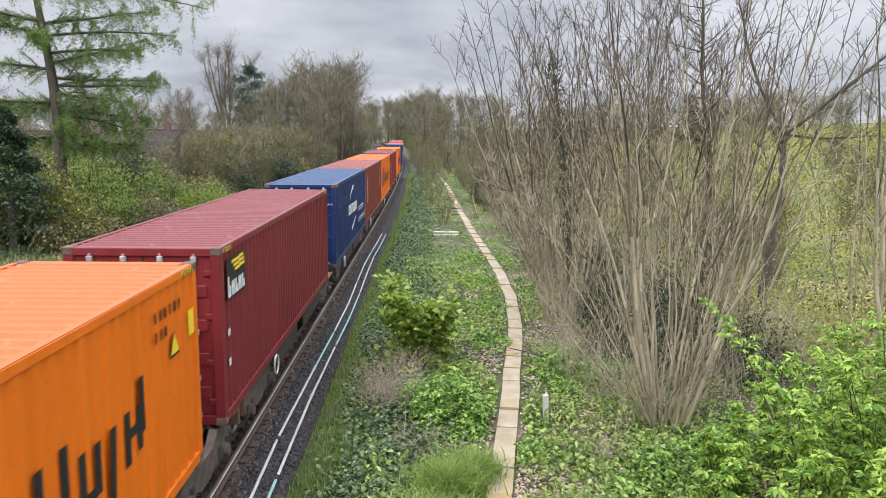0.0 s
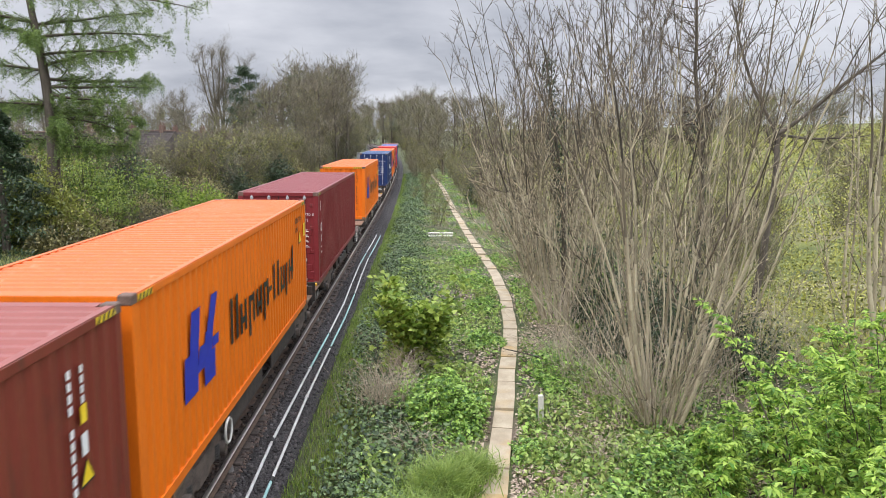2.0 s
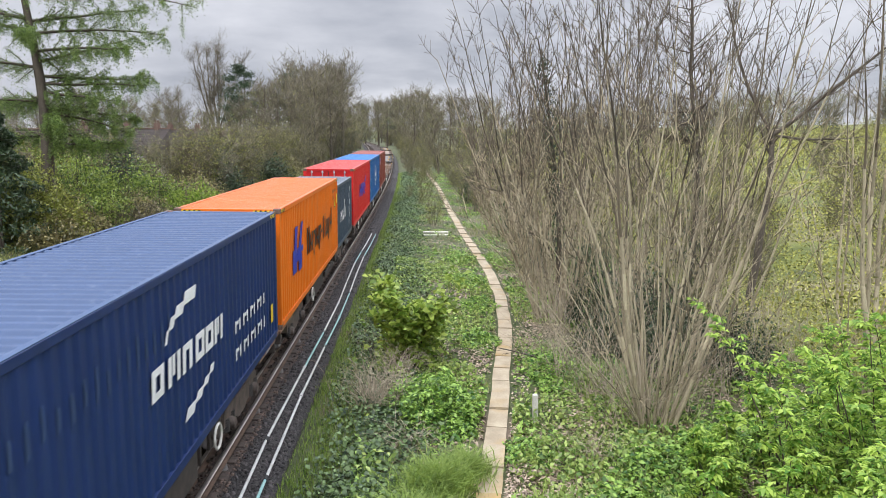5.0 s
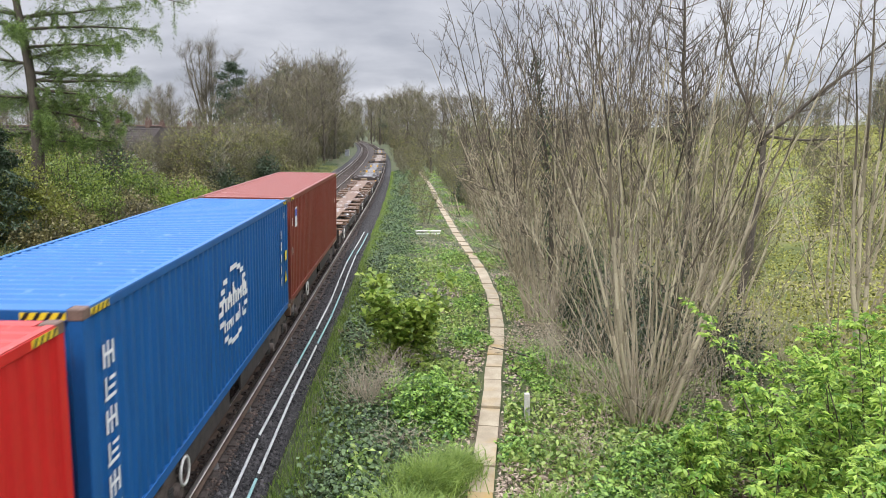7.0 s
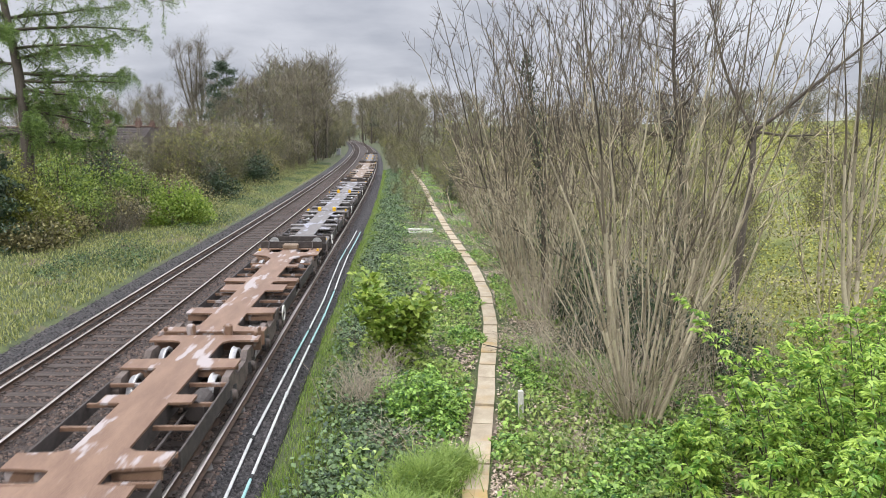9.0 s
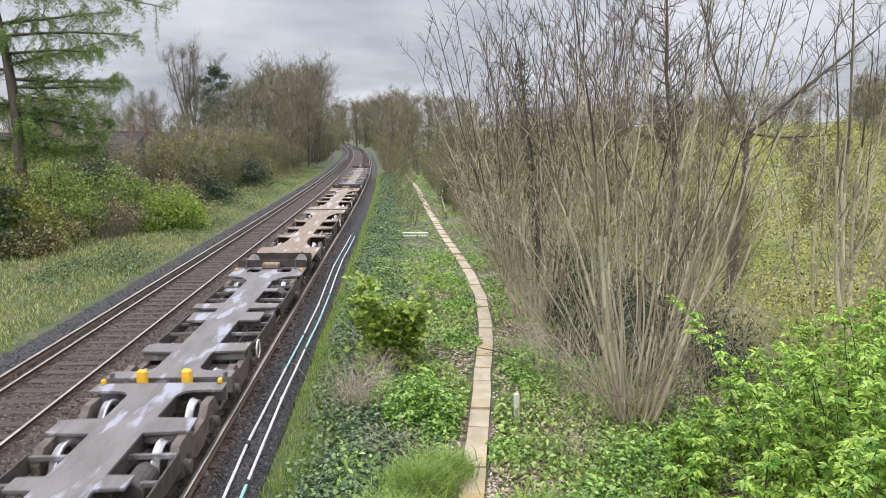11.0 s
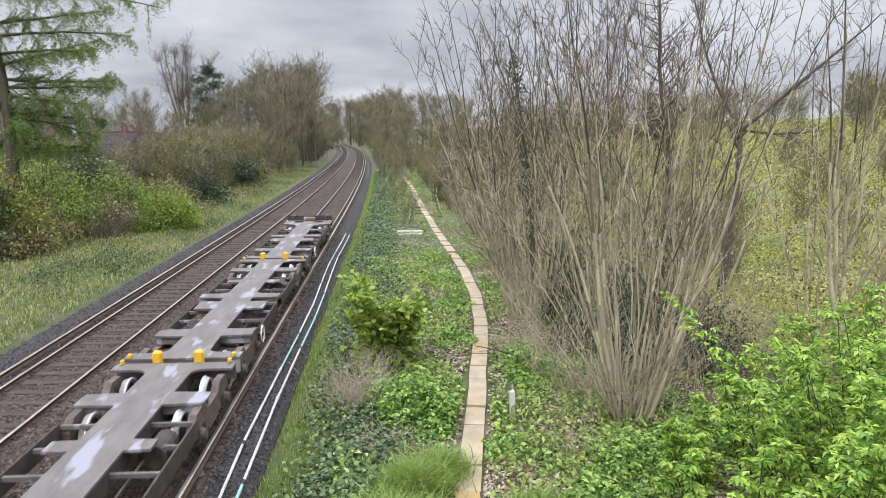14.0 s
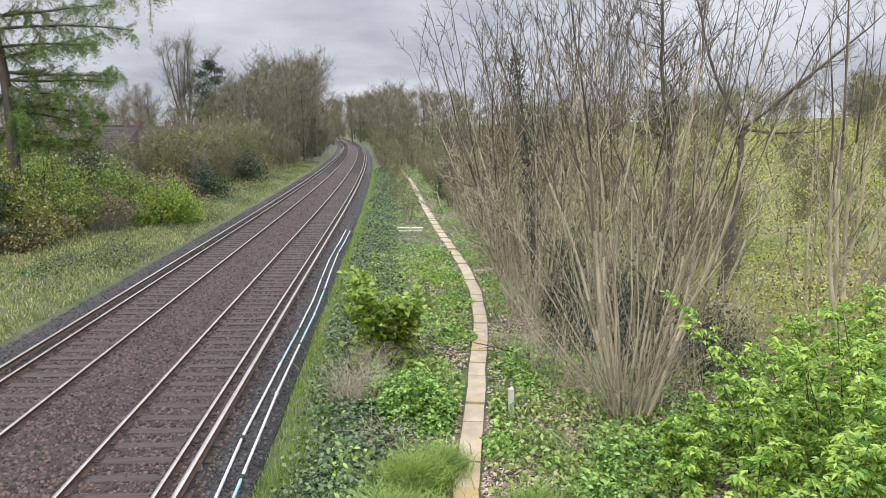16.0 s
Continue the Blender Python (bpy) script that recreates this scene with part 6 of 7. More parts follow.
tagged(new("bark_litter", leaves("bark_litter", p[keep], 0.1, M["dead_leaf"], r, 0.7, 0.4, 0.1)), "pinkish brown litter of leaves and bark", "leaf litter", kind="stuff")
# bright grass tussocks near the bridge
for i, (x, y, rad, h, n) in enumerate(((0.35, 11.3, 0.6, 0.42, 4200), (0.85, 11.9, 0.42, 0.36, 2200), (-0.1, 10.2, 0.5, 0.4, 2500), (2.1, 10.4, 0.5, 0.3, 1600), (0.5, 9.6, 0.5, 0.4, 2200))):
    rr = np.random.default_rng(70 + i)
    n = int(n * 0.6)
    a, q = rr.uniform(0, 6.283, n), np.abs(rr.normal(size=n)) * rad * 0.55
    p = np.stack([x + q * np.cos(a), y + q * np.sin(a), np.zeros(n)], axis=1)
    p[:, 2] = ground_z(p[:, 0], p[:, 1])
    tagged(new("grass_tussock", blades("grass_tussock", p, h, 0.008, M["grass"], rr, 0.95)), "bright lush grass tussock", "grass", "tussocks", "stuff")
# left verge
p = scatter(70000, -21, -10.7, 14, 120, 66, follow=True)
tagged(new("far_verge_grass", blades("far_verge_grass", p, 0.15, 0.022, M["grass_dry"], r, 0.5)), "dull yellow-green grass beyond the tracks", "grass", kind="stuff")
p = scatter(26000, -14.5, -10.9, 26, 130, 67, patchy(0.7, 0.1, 1.0), follow=True)
p[:, 2] += r.uniform(0.02, 0.25, len(p))
tagged(new("edge_herbs", leaves("edge_herbs", p, 0.1, M["leaf_ivy"], r, 0.5)), "low dark green ivy edging the ballast", "herbs", kind="stuff")

# ---- left bank ----
BANK = [  # x, y, rx, h, leaf, count, leaf size, label
    (-13.4, 45.0, 2.1, 2.6, "leaf_sycamore", 4200, 0.13, "rounded shrub in bright yellow-green leaf"),
    (-16.5, 43.0, 2.4, 2.0, "leaf_bank_brown", 2600, 0.13, "dense brown-green bramble thicket on the bank"),
    (-18.5, 38.5, 2.6, 2.2, "leaf_bank_brown", 2600, 0.13, "dense brown-green bramble thicket on the bank"),
    (-21.5, 35.0, 2.5, 2.6, "leaf_bank_brown", 2400, 0.13, "dense brown-green bramble thicket on the bank"),
    (-18.0, 48.0, 2.6, 3.2, "leaf_bank", 3000, 0.14, "leafy green shrub on the bank"),
    (-21.5, 46.0, 2.6, 3.6, "leaf_bank", 3000, 0.14, "leafy green shrub on the bank"),
    (-24.5, 43.0, 2.8, 3.2, "leaf_bank_olive", 3000, 0.14, "olive-yellow leafy shrub on the bank"),
    (-21.0, 53.0, 2.0, 4.6, "leaf_dark", 2600, 0.14, "dark ivy-covered shrub on the bank"),
    (-24.0, 50.0, 2.2, 3.3, "leaf_bank_olive", 2600, 0.14, "olive-yellow leafy shrub on the bank"),
    (-21.0, 40.5, 1.8, 3.0, "leaf_dark", 2200, 0.13, "dark evergreen shrub on the bank"),
    (-16.0, 53.0, 2.2, 2.8, "leaf_bank_brown", 2200, 0.14, "dense brown-green bramble thicket on the bank"),
    (-27.5, 47.0, 2.8, 3.3, "leaf_bank", 2600, 0.15, "leafy green shrub on the bank"),
    (-19.5, 44.5, 2.2, 3.6, "leaf_bank", 2600, 0.13, "leafy green shrub on the bank"),
    (-22.8, 48.5, 2.6, 4.1, "leaf_bank_olive", 2600, 0.14, "olive-yellow leafy shrub on the bank"),
    (-25.5, 52.0, 2.6, 4.2, "leaf_bank", 2400, 0.15, "leafy green shrub on the bank"),
    (-29.0, 54.0, 2.8, 4.2, "leaf_bank_brown", 2400, 0.15, "dense brown-green bramble thicket on the bank"),
    (-23.5, 57.0, 2.4, 4.2, "leaf_bank_brown", 2200, 0.15, "dense brown-green bramble thicket on the bank"),
    (-16.0, 46.5, 1.8, 2.9, "leaf_bank", 2400, 0.13, "leafy green shrub on the bank"),
    (-24.5, 37.0, 2.2, 3.4, "leaf_dark", 2200, 0.13, "dark evergreen shrub on the bank"),
    (-18.8, 36.4, 2.3, 3.7, "leaf_bank_olive", 5200, 0.13, "olive-yellow leafy shrub on the bank"),
    (-16.9, 35.0, 1.9, 1.7, "leaf_bank_brown", 2200, 0.12, "dense brown-green bramble thicket on the bank"),
    (-21.4, 36.5, 2.2, 4.0, "leaf_bank", 5200, 0.13, "leafy green shrub on the bank"),
    (-17.2, 41.0, 1.7, 2.4, "leaf_bank", 2200, 0.13, "leafy green shrub on the bank"),
    (-22.5, 38.5, 1.9, 3.4, "leaf_bank", 2200, 0.13, "leafy green shrub on the bank"),
    (-14.8, 60.0, 2.0, 2.6, "leaf_dark", 1700, 0.15, "dark evergreen shrub on the bank"),
    (-17.5, 64.0, 2.6, 3.6, "leaf_bank_olive", 1700, 0.16, "olive-yellow leafy shrub on the bank"),
    (-15.0, 78.0, 2.4, 3.2, "leaf_dark", 1500, 0.18, "dark evergreen shrub on the bank"),
    (-17.0, 90.0, 2.8, 3.8, "leaf_bank_brown", 1500, 0.2, "dense brown-green bramble thicket on the bank"),
]
for i, (x, y, rx, h, mat, n, size, label) in enumerate(BANK):
    leafy_mound("bank_shrub", label, "shrub", (x, y), rx, rx, h * (1.25 if x < -17 else 1.1), mat, int(n * 1.5), size * 1.25, 400 + i, "shrubs on the bank", 30, "twig", 0.4, 0.65)
for i, (x, y, n, reach, h) in enumerate(((-15.5, 41.0, 150, 1.8, 1.4), (-17.5, 45.5, 150, 2.0, 1.8), (-19.5, 36.5, 150, 2.0, 1.5), (-15.2, 49.5, 120, 2.0, 1.8))):
    brush(330 + i, (x, y), n, reach, h, "twig_grey", "tangle of bare brown bramble canes", w=0.012)

# dense dark conifer at the edge of the bank
r = np.random.default_rng(90)
n = 9000
z = r.random(n) ** 0.8
a = r.uniform(0, 6.283, n)
tier = 0.75 + 0.25 * np.sin(z * 40 + 2 * a)
q = (3.0 * (1 - z) ** 0.75 + 0.15) * tier * np.sqrt(r.uniform(0.35, 1, n))
c = np.stack([q * np.cos(a), q * np.sin(a), 0.3 + 6.2 * z - 0.25 * q], axis=1)
conifer_trunk = swept("trunk", [(0, 0, z) for z in range(7)], [0.18 - 0.025 * z for z in range(7)], M["bark_dark"])
tree_thing("dark_conifer", "dense dark green conifer on the bank", "tree", (conifer_trunk, None), (-19.0, 34.0), "", leaves("foliage", c, 0.2, M["leaf_dark"], r, 0.25, 0.4, 0.4), "dark flat sprays")

# the larch: long level limbs with hanging tufts
def larch(at, turn=0):
    rnd, r = random.Random(77), np.random.default_rng(77)
    out = []
    PL = dict(levels=3, segs=(10, 8, 3), wiggle=(0.02, 0.08, 0.15), up=(0.0, 0.0, -0.10), taper=0.8, bare=(0.9, 0.12), kids=(0, 3.2), angle=(80, 50), ratio=(0.3, 0.26), thin=0.5, least=0.012)
    trunk = swept("trunk", [(0.55 * math.sin(z * 0.24) - 0.02 * z * z / 9, 0.1 * math.sin(z * 0.5), z) for z in range(0, 18)], [0.4 - 0.02 * z for z in range(0, 18)], M["bark_dark"])
    limbs = [(13.3, (0.95, -0.1, -0.10), 9.6), (14.0, (0.92, 0.2, 0.02), 8.2), (12.6, (0.8, -0.45, -0.05), 6.0), (10.3, (0.95, -0.05, 0.0), 7.0), (10.9, (0.8, 0.3, 0.1), 5.4), (9.4, (0.85, -0.2, 0.05), 6.0), (8.2, (0.9, 0.2, 0.0), 5.5), (7.4, (0.8, -0.4, -0.05), 5.0), (6.6, (0.8, 0.3, -0.1), 4.6),
             (10.4, (-0.9, 0.2, 0.1), 5.0), (8.6, (-0.8, -0.3, 0.05), 4.5), (7.0, (-0.85, 0.3, -0.05), 4.5), (12.8, (-0.7, -0.5, 0.1), 5.0), (13.6, (0.7, -0.5, 0.1), 5.5), (6.0, (0.5, -0.8, -0.1), 3.5), (5.4, (0.8, 0.1, -0.15), 3.8), (9.8, (0.3, -0.9, 0.1), 4.0), (7.8, (0.9, -0.1, 0.05), 5.6), (8.9, (0.9, 0.1, 0.2), 5.0), (6.3, (0.9, -0.1, -0.05), 4.8), (4.8, (0.7, -0.3, -0.1), 3.6), (6.9, (-0.7, -0.4, 0.0), 4.0), (5.2, (-0.8, 0.1, -0.05), 4.0), (11.0, (-0.9, -0.2, 0.1), 4.5)]
    for z, d, length in limbs:
        branch(out, Vector((0.55 * math.sin(z * 0.24) - 0.02 * z * z / 9, 0.1 * math.sin(z * 0.5), z)), Vector(d).normalized(), length, 0.085, 1, rnd, PL)
    c = []
    for o in out:
        if o[4] >= 1:
            for _ in range(64):
                m = o[0].lerp(o[1], rnd.random())
                c.append((m.x + rnd.gauss(0, 0.06), m.y + rnd.gauss(0, 0.06), m.z + 0.1 - abs(rnd.gauss(0, 0.3))))
    return tree_thing("larch", "tall larch with long limbs and hanging green tufts", "tree", (trunk, limbs_to_meshes(out, 0, (M["bark_dark"], M["bark_dark"]), (10, 4))[1]), at, "", leaves("foliage", np.array(c), 0.13, M["needle"], r, 0.1, 0.2, 0.2), "fresh green needle tufts")


larch((-20.0, 40.0))


# ---- houses beyond the bank ----
def house(at, w, d, eave, ridge, label, chimneys, turn=0):
    t = tagged(new("house"), label, "house", "houses beyond the bank")
    a, b = w / 2, d / 2
    part("wall", boxes("wall", M["render"], (-a, -b, 0, a, b, eave)), t)
    bm = bmesh.new()
    o = 0.35
    lo = [bm.verts.new(p) for p in ((-a - o, -b - o, eave - 0.12), (a + o, -b - o, eave - 0.12), (a + o, b + o, eave - 0.12), (-a - o, b + o, eave - 0.12))]
    up = [bm.verts.new((-a - o, 0, ridge)), bm.verts.new((a + o, 0, ridge))]
    for f in ((lo[0], lo[1], up[1], up[0]), (lo[2], lo[3], up[0], up[1]), (lo[1], lo[2], up[1]), (lo[3], lo[0], up[0]), (lo[3], lo[2], lo[1], lo[0])):
        bm.faces.new(f)
    roof = part("roof", finish(bm, "roof", M["roof_tile"]), t, "brown tiled pitched roof")
    for k in range(12):
        f = (k + 0.5) / 12
        y, z = -(b + o) * (1 - f), eave - 0.12 + (ridge - eave + 0.12) * f
        part("tile_course", boxes("tile_course", M["roof_tile"], (-a - o, y - 0.14, z + 0.01, a + o, y + 0.1, z + 0.03)), roof)
    part("ridge_tile", boxes("ridge_tiles", M["brick"], (-a - o, -0.12, ridge - 0.03, a + o, 0.12, ridge + 0.09), bevel=0.03), t)
    for x in chimneys:
        ch = part("chimney", boxes("chimney", M["brick"], (x - 0.27, -0.25, ridge - 1.0, x + 0.27, 0.25, ridge + 0.5), (x - 0.31, -0.29, ridge + 0.5, x + 0.31, 0.29, ridge + 0.6), bevel=0.02), t)
        for q in (-0.16, 0.16):
            part("chimney_pot", rod_mesh("chimney_pot", M["brick"], (x + q, 0, ridge + 0.6), (x + q, 0, ridge + 0.9), 0.09, 10), ch)
    for x in (-a * 0.5, a * 0.5):
        wi = part("window", boxes("window", M["white_mark"], (x - 0.7, -b - 0.04, 0.9, x + 0.7, -b + 0.02, 2.1)), t, "white framed window")
        part("pane", boxes("pane", M["glass"], (x - 0.62, -b - 0.05, 0.98, x - 0.03, -b - 0.03, 2.02)), wi)
        part("pane", boxes("pane", M["glass"], (x + 0.03, -b - 0.05, 0.98, x + 0.62, -b - 0.03, 2.02)), wi)
    part("gutter", boxes("gutter", M["white_mark"], (-a - o, -b - o - 0.1, eave - 0.16, a + o, -b - o, eave - 0.05)), t, "white gutter board")
    x, y = at
    t.matrix_basis = pose(x, y, float(ground_z(x, y)) - 0.1, 0, 0, turn)
    return t


house((-33.5, 70), 6.5, 7.0, 2.4, 5.0, "low house with a brown tiled roof behind shrubs", (3.0,), -8)
house((-29.6, 82), 5.4, 7.0, 2.5, 5.3, "house with brown tiles and brick chimneys", (-2.0, 1.5), -14)
house((-31, 100), 8.0, 7.5, 2.6, 5.2, "distant house with brown tiles and brick chimneys", (-2.0, 2.0), -14)

# ---- woods ----
def far_tree(seed, height, mats, P=TALL, stems=1, leafy=0, leaf_mat="leaf_olive", size=0.22, twigs=9, twig_size=0.9):
    """A far tree: limbs, fine twigs as slivers, and some young leaves."""
    rnd, r = random.Random(seed), np.random.default_rng(seed)
    P = dict(P, levels=2)
    out = []
    for k in range(stems):
        d = Vector((rnd.uniform(-0.25, 0.25), rnd.uniform(-0.25, 0.25), 1)).normalized() if stems > 1 else Vector((0, 0, 1))
        branch(out, Vector((rnd.uniform(-0.6, 0.6), rnd.uniform(-0.6, 0.6), 0)) if stems > 1 else Vector(), d, height * rnd.uniform(0.75, 0.95), 0.017 * height / (1 if stems == 1 else 2), 0, rnd, P)
    c = tips(out, 1, r, twigs, 0.22 * twig_size)
    fine = slivers("fine_twig", c, twig_size, mats[1], r, 0.045)
    fol = None
    if leafy:
        k = tips(out, 1, r, 7, 0.35 * twig_size)
        k = k[r.random(len(k)) < leafy]
        fol = leaves("foliage", k, size * 0.62, M[leaf_mat], r, 0.2, 0.6)
    limbs = limbs_to_meshes(out, 0, mats, (5, 3))
    return (limbs if stems < 5 else [limbs[0], None]), fol, fine


TW = dict(TALL, kids=(3.8, 1), bare=(0.16, 0.2, 0.1), angle=(54, 40, 42), ratio=(0.58, 0.42, 0.42), up=(0.03, 0.06, 0.06, 0.03), least=0.03)
KINDS = [far_tree(501, 14, (M["bark_dark"], M["twig_grey"]), TW, leafy=0.8, twigs=9, twig_size=1.3, size=0.25), far_tree(502, 14, (M["bark_dark"], M["twig_grey"]), TW, leafy=0.7, leaf_mat="leaf_bramble", twigs=9, twig_size=1.3, size=0.25),
         far_tree(503, 13, (M["twig_grey"], M["twig_grey"]), dict(TW, kids=(1.5, 1)), stems=3, leafy=0.7, twigs=8, twig_size=1.2, size=0.25), far_tree(504, 15, (M["bark_dark"], M["twig_grey"]), TW, leafy=0.3, leaf_mat="leaf_bramble", twigs=9, twig_size=1.3)]
TH = dict(THICKET, least=0.016, kids=(1.5, 1.0), segs=(5, 3, 2))
BUSHES = [far_tree(601, 5.5, (M["twig_grey"], M["twig_grey"]), TH, 7, 1.0, "leaf_olive", 0.2, 5, 0.75), far_tree(602, 5.0, (M["twig_grey"], M["twig_grey"]), TH, 7, 1.0, "leaf_bramble", 0.2, 5, 0.75),
          far_tree(603, 6.0, (M["twig_grey"], M["branch"]), TH, 6, 0.9, "leaf_olive", 0.2, 5, 0.75), far_tree(604, 5.0, (M["twig_grey"], M["twig_grey"]), TH, 7, 1.0, "leaf_dark", 0.2, 5, 0.75)]
WOOD = "bare woodland tree with a fine brown crown"
rnd = random.Random(99)


def plant(kind, x, y, scale, label, name="woodland_tree", group="woodland trees"):
    tree_thing(name, label, "tree" if name == "woodland_tree" else "bush", kind[0], (x, y), group, kind[1], "sparse young leaves", rnd.uniform(0, 360), scale, kind[2])


# the big group beside the left of the line, lining the curve
for x, y, s, k in ((-15.5, 150, 1.45, 1), (-18.5, 158, 1.5, 0), (-16.5, 168, 1.4, 2), (-21.5, 146, 1.4, 1), (-25, 155, 1.45, 0), (-15.0, 128, 1.05, 3), (-18.0, 136, 1.3, 1), (-15.5, 112, 1.0, 1), (-18.5, 118, 1.05, 0), (-21, 124, 1.1, 1), (-17.5, 130, 1.1, 2), (-24, 116, 1.0, 0), (-20, 140, 1.15, 1), (-27, 130, 1.0, 2), (-15.0, 104, 0.85, 2), (-19.5, 104, 0.9, 1),
                   (-23.5, 152, 1.2, 0), (-22, 165, 1.1, 1), (-27, 180, 1.2, 2), (-26, 198, 1.2, 1), (-31, 215, 1.2, 0), (-33, 240, 1.2, 1), (-38, 262, 1.3, 2), (-43, 290, 1.3, 1), (-47, 320, 1.3, 0), (-56, 350, 1.3, 1), (-30, 150, 1.0, 3), (-34, 140, 0.9, 0)):
    plant(KINDS[k], x, y, s, WOOD)
# right of the line, and closing the view where it turns away
for x, y, s, k in ((3, 105, 0.75, 2), (6, 118, 0.85, 1), (2.5, 128, 0.8, 0), (0.5, 145, 0.9, 2), (6, 150, 1.0, 1), (-1, 165, 1.0, 0), (3, 180, 1.1, 1), (-3, 195, 1.1, 2), (-1, 215, 1.3, 0), (-5, 235, 1.3, 1), (2, 245, 1.5, 0), (-7, 262, 1.4, 2), (-4, 285, 1.6, 1), (-13, 300, 1.4, 0),
                   (-18, 330, 1.5, 1), (-10, 330, 1.6, 2), (-26, 360, 1.5, 0), (-36, 385, 1.5, 1), (-46, 400, 1.5, 2), (-20, 390, 1.6, 1), (-58, 410, 1.5, 0), (-52, 440, 1.6, 1), (-42, 445, 1.6, 2), (-33, 450, 1.7, 0), (-25, 445, 1.6, 1), (-15, 450, 1.7, 2), (-48, 425, 1.4, 2), (-38, 470, 1.8, 1), (12, 130, 0.9, 2), (14, 160, 1.0, 0), (12, 200, 1.1, 1), (10, 100, 0.7, 2), (14, 85, 0.55, 1), (9, 70, 0.45, 2), (7.5, 84, 0.5, 2), (6.8, 60, 0.4, 2), (6.6, 95, 0.5, 0)):
    plant(KINDS[k], x, y, s, WOOD)
# skyline on the left behind the houses and on the right across the field
for k in range(40):
    y = rnd.uniform(110, 190)
    plant(KINDS[rnd.randrange(4)], -0.62 * y + k * 1.4 + rnd.uniform(-3, 3), y, rnd.uniform(0.6, 0.85), WOOD)
for k in range(22):
    y = rnd.uniform(150, 210)
    plant(KINDS[rnd.randrange(4)], 30 + k * 5.0 + rnd.uniform(-2, 2), y, rnd.uniform(0.5, 0.75), WOOD)
# tall vase-shaped bare tree and the dark pines on the skyline
out = []
r0_ = random.Random(31)
for k in range(7):
    a = 6.283 * k / 7
    branch(out, Vector((0, 0, 3)), Vector((0.26 * math.cos(a), 0.26 * math.sin(a), 1)).normalized(), 17.5, 0.2, 1, r0_, dict(TALL, segs=(7, 9, 4, 3), least=0.035, kids=(2, 1.7, 1.8), bare=(0.2, 0.3, 0.1), ratio=(0.5, 0.3, 0.45)))
branch(out, Vector((0, 0, 0)), Vector((0, 0, 1)), 4, 0.45, 0, r0_, dict(TALL, levels=1))
c = tips(out, 2, np.random.default_rng(32), 2, 0.3)
tree_thing("tall_bare_tree", "tall vase-shaped bare tree on the skyline", "tree", limbs_to_meshes(out, 1, (M["twig_grey"], M["twig_grey"]), (6, 3)), (-40.0, 150.0), fine=slivers("fine_twig", c, 1.3, M["twig_grey"], np.random.default_rng(33), 0.035))


def pine(seed, at, h, label):
    r = np.random.default_rng(seed)
    out = []
    branch(out, Vector((0, 0, 0)), Vector((0, 0, 1)), h * 0.95, 0.3, 0, random.Random(seed), dict(COPPICE, levels=1))
    cs = []
    for k in range(16):
        z = h * (0.4 + 0.58 * k / 15)
        a = k * 2.4
        q = (h * 0.24) * (1 - 0.75 * (k / 15) ** 1.5) * r.uniform(0.5, 1.0)
        cs.append(r.normal(scale=(1.0, 1.0, 0.4), size=(330, 3)) * (1.1 - 0.5 * k / 15) + np.array([q * math.cos(a), q * math.sin(a), z]))
    tree_thing("dark_pine", label, "tree", limbs_to_meshes(out, 0, (M["bark_dark"], M["bark_dark"])), at, "skyline pines", leaves("foliage", np.concatenate(cs), 0.4, M["leaf_dark"], r, 0.2, 0.35), "dark layered needles")


pine(701, (-30.5, 130), 16.0, "dark layered pine on the skyline")
pine(702, (-25.0, 145), 16.0, "dark layered pine on the skyline")
pine(703, (-8.0, 270), 17.0, "dark pine beyond the curve")

# thickets of bare scrub: left bank, right edge
BUSH = "twiggy scrub bush with sparse young leaves"
for x0, x1, y0, y1, n in ((-30, -19, 54, 66, 16), (-21, -15.5, 58, 80, 26), (-27, -15.5, 80, 106, 38), (3.8, 7.5, 50, 105, 30), (-18, -12.5, 100, 330, 60), (0.5, 6, 105, 330, 60), (8.5, 16, 22, 60, 20), (12, 34, 26, 80, 26), (30, 75, 60, 130, 18)):
    for k in range(n):
        y = rnd.uniform(y0, y1)
        x = rnd.uniform(x0, x1) + (float(bend(y)) if x0 < 10 else 0)
        plant(BUSHES[rnd.randrange(4) if x < 8 and rnd.random() < 0.6 else rnd.randrange(3)], x, y, ((rnd.uniform(0.7, 1.15) if x < -8 else rnd.uniform(0.45, 0.7)) * (1 + max(0, y - 90) / 180)) if x < 8 else rnd.uniform(0.4, 0.75), BUSH, "scrub_bush", "scrub bushes")
# saplings and low bushes between the ivy and the path, and across the far end of the cutting
for x, y, sc in ((0.9, 46.5, 0.42), (0.2, 58, 0.3), (1.0, 68, 0.4), (0.0, 76, 0.38), (0.8, 88, 0.5), (-0.6, 98, 0.5), (1.6, 97, 0.55), (-1.0, 108, 0.5), (0.4, 115, 0.6), (-1.2, 124, 0.65), (0.0, 134, 0.7), (-1.4, 146, 0.8), (-0.9, 66, 0.25)):
    plant(BUSHES[rnd.randrange(3)], x + float(bend(y)), y, sc, BUSH, "scrub_bush", "scrub bushes")
for k in range(12):
    plant(BUSHES[k % 4], -52 + 3.6 * k, 415 + rnd.uniform(-12, 12), rnd.uniform(1.8, 2.4), BUSH, "scrub_bush", "scrub bushes")
for k in range(64):
    y = rnd.uniform(105, 150)
    plant(BUSHES[k % 4], 6 + 1.75 * k + rnd.uniform(-1.5, 1.5), y, rnd.uniform(1.0, 1.6), BUSH, "scrub_bush", "scrub bushes")
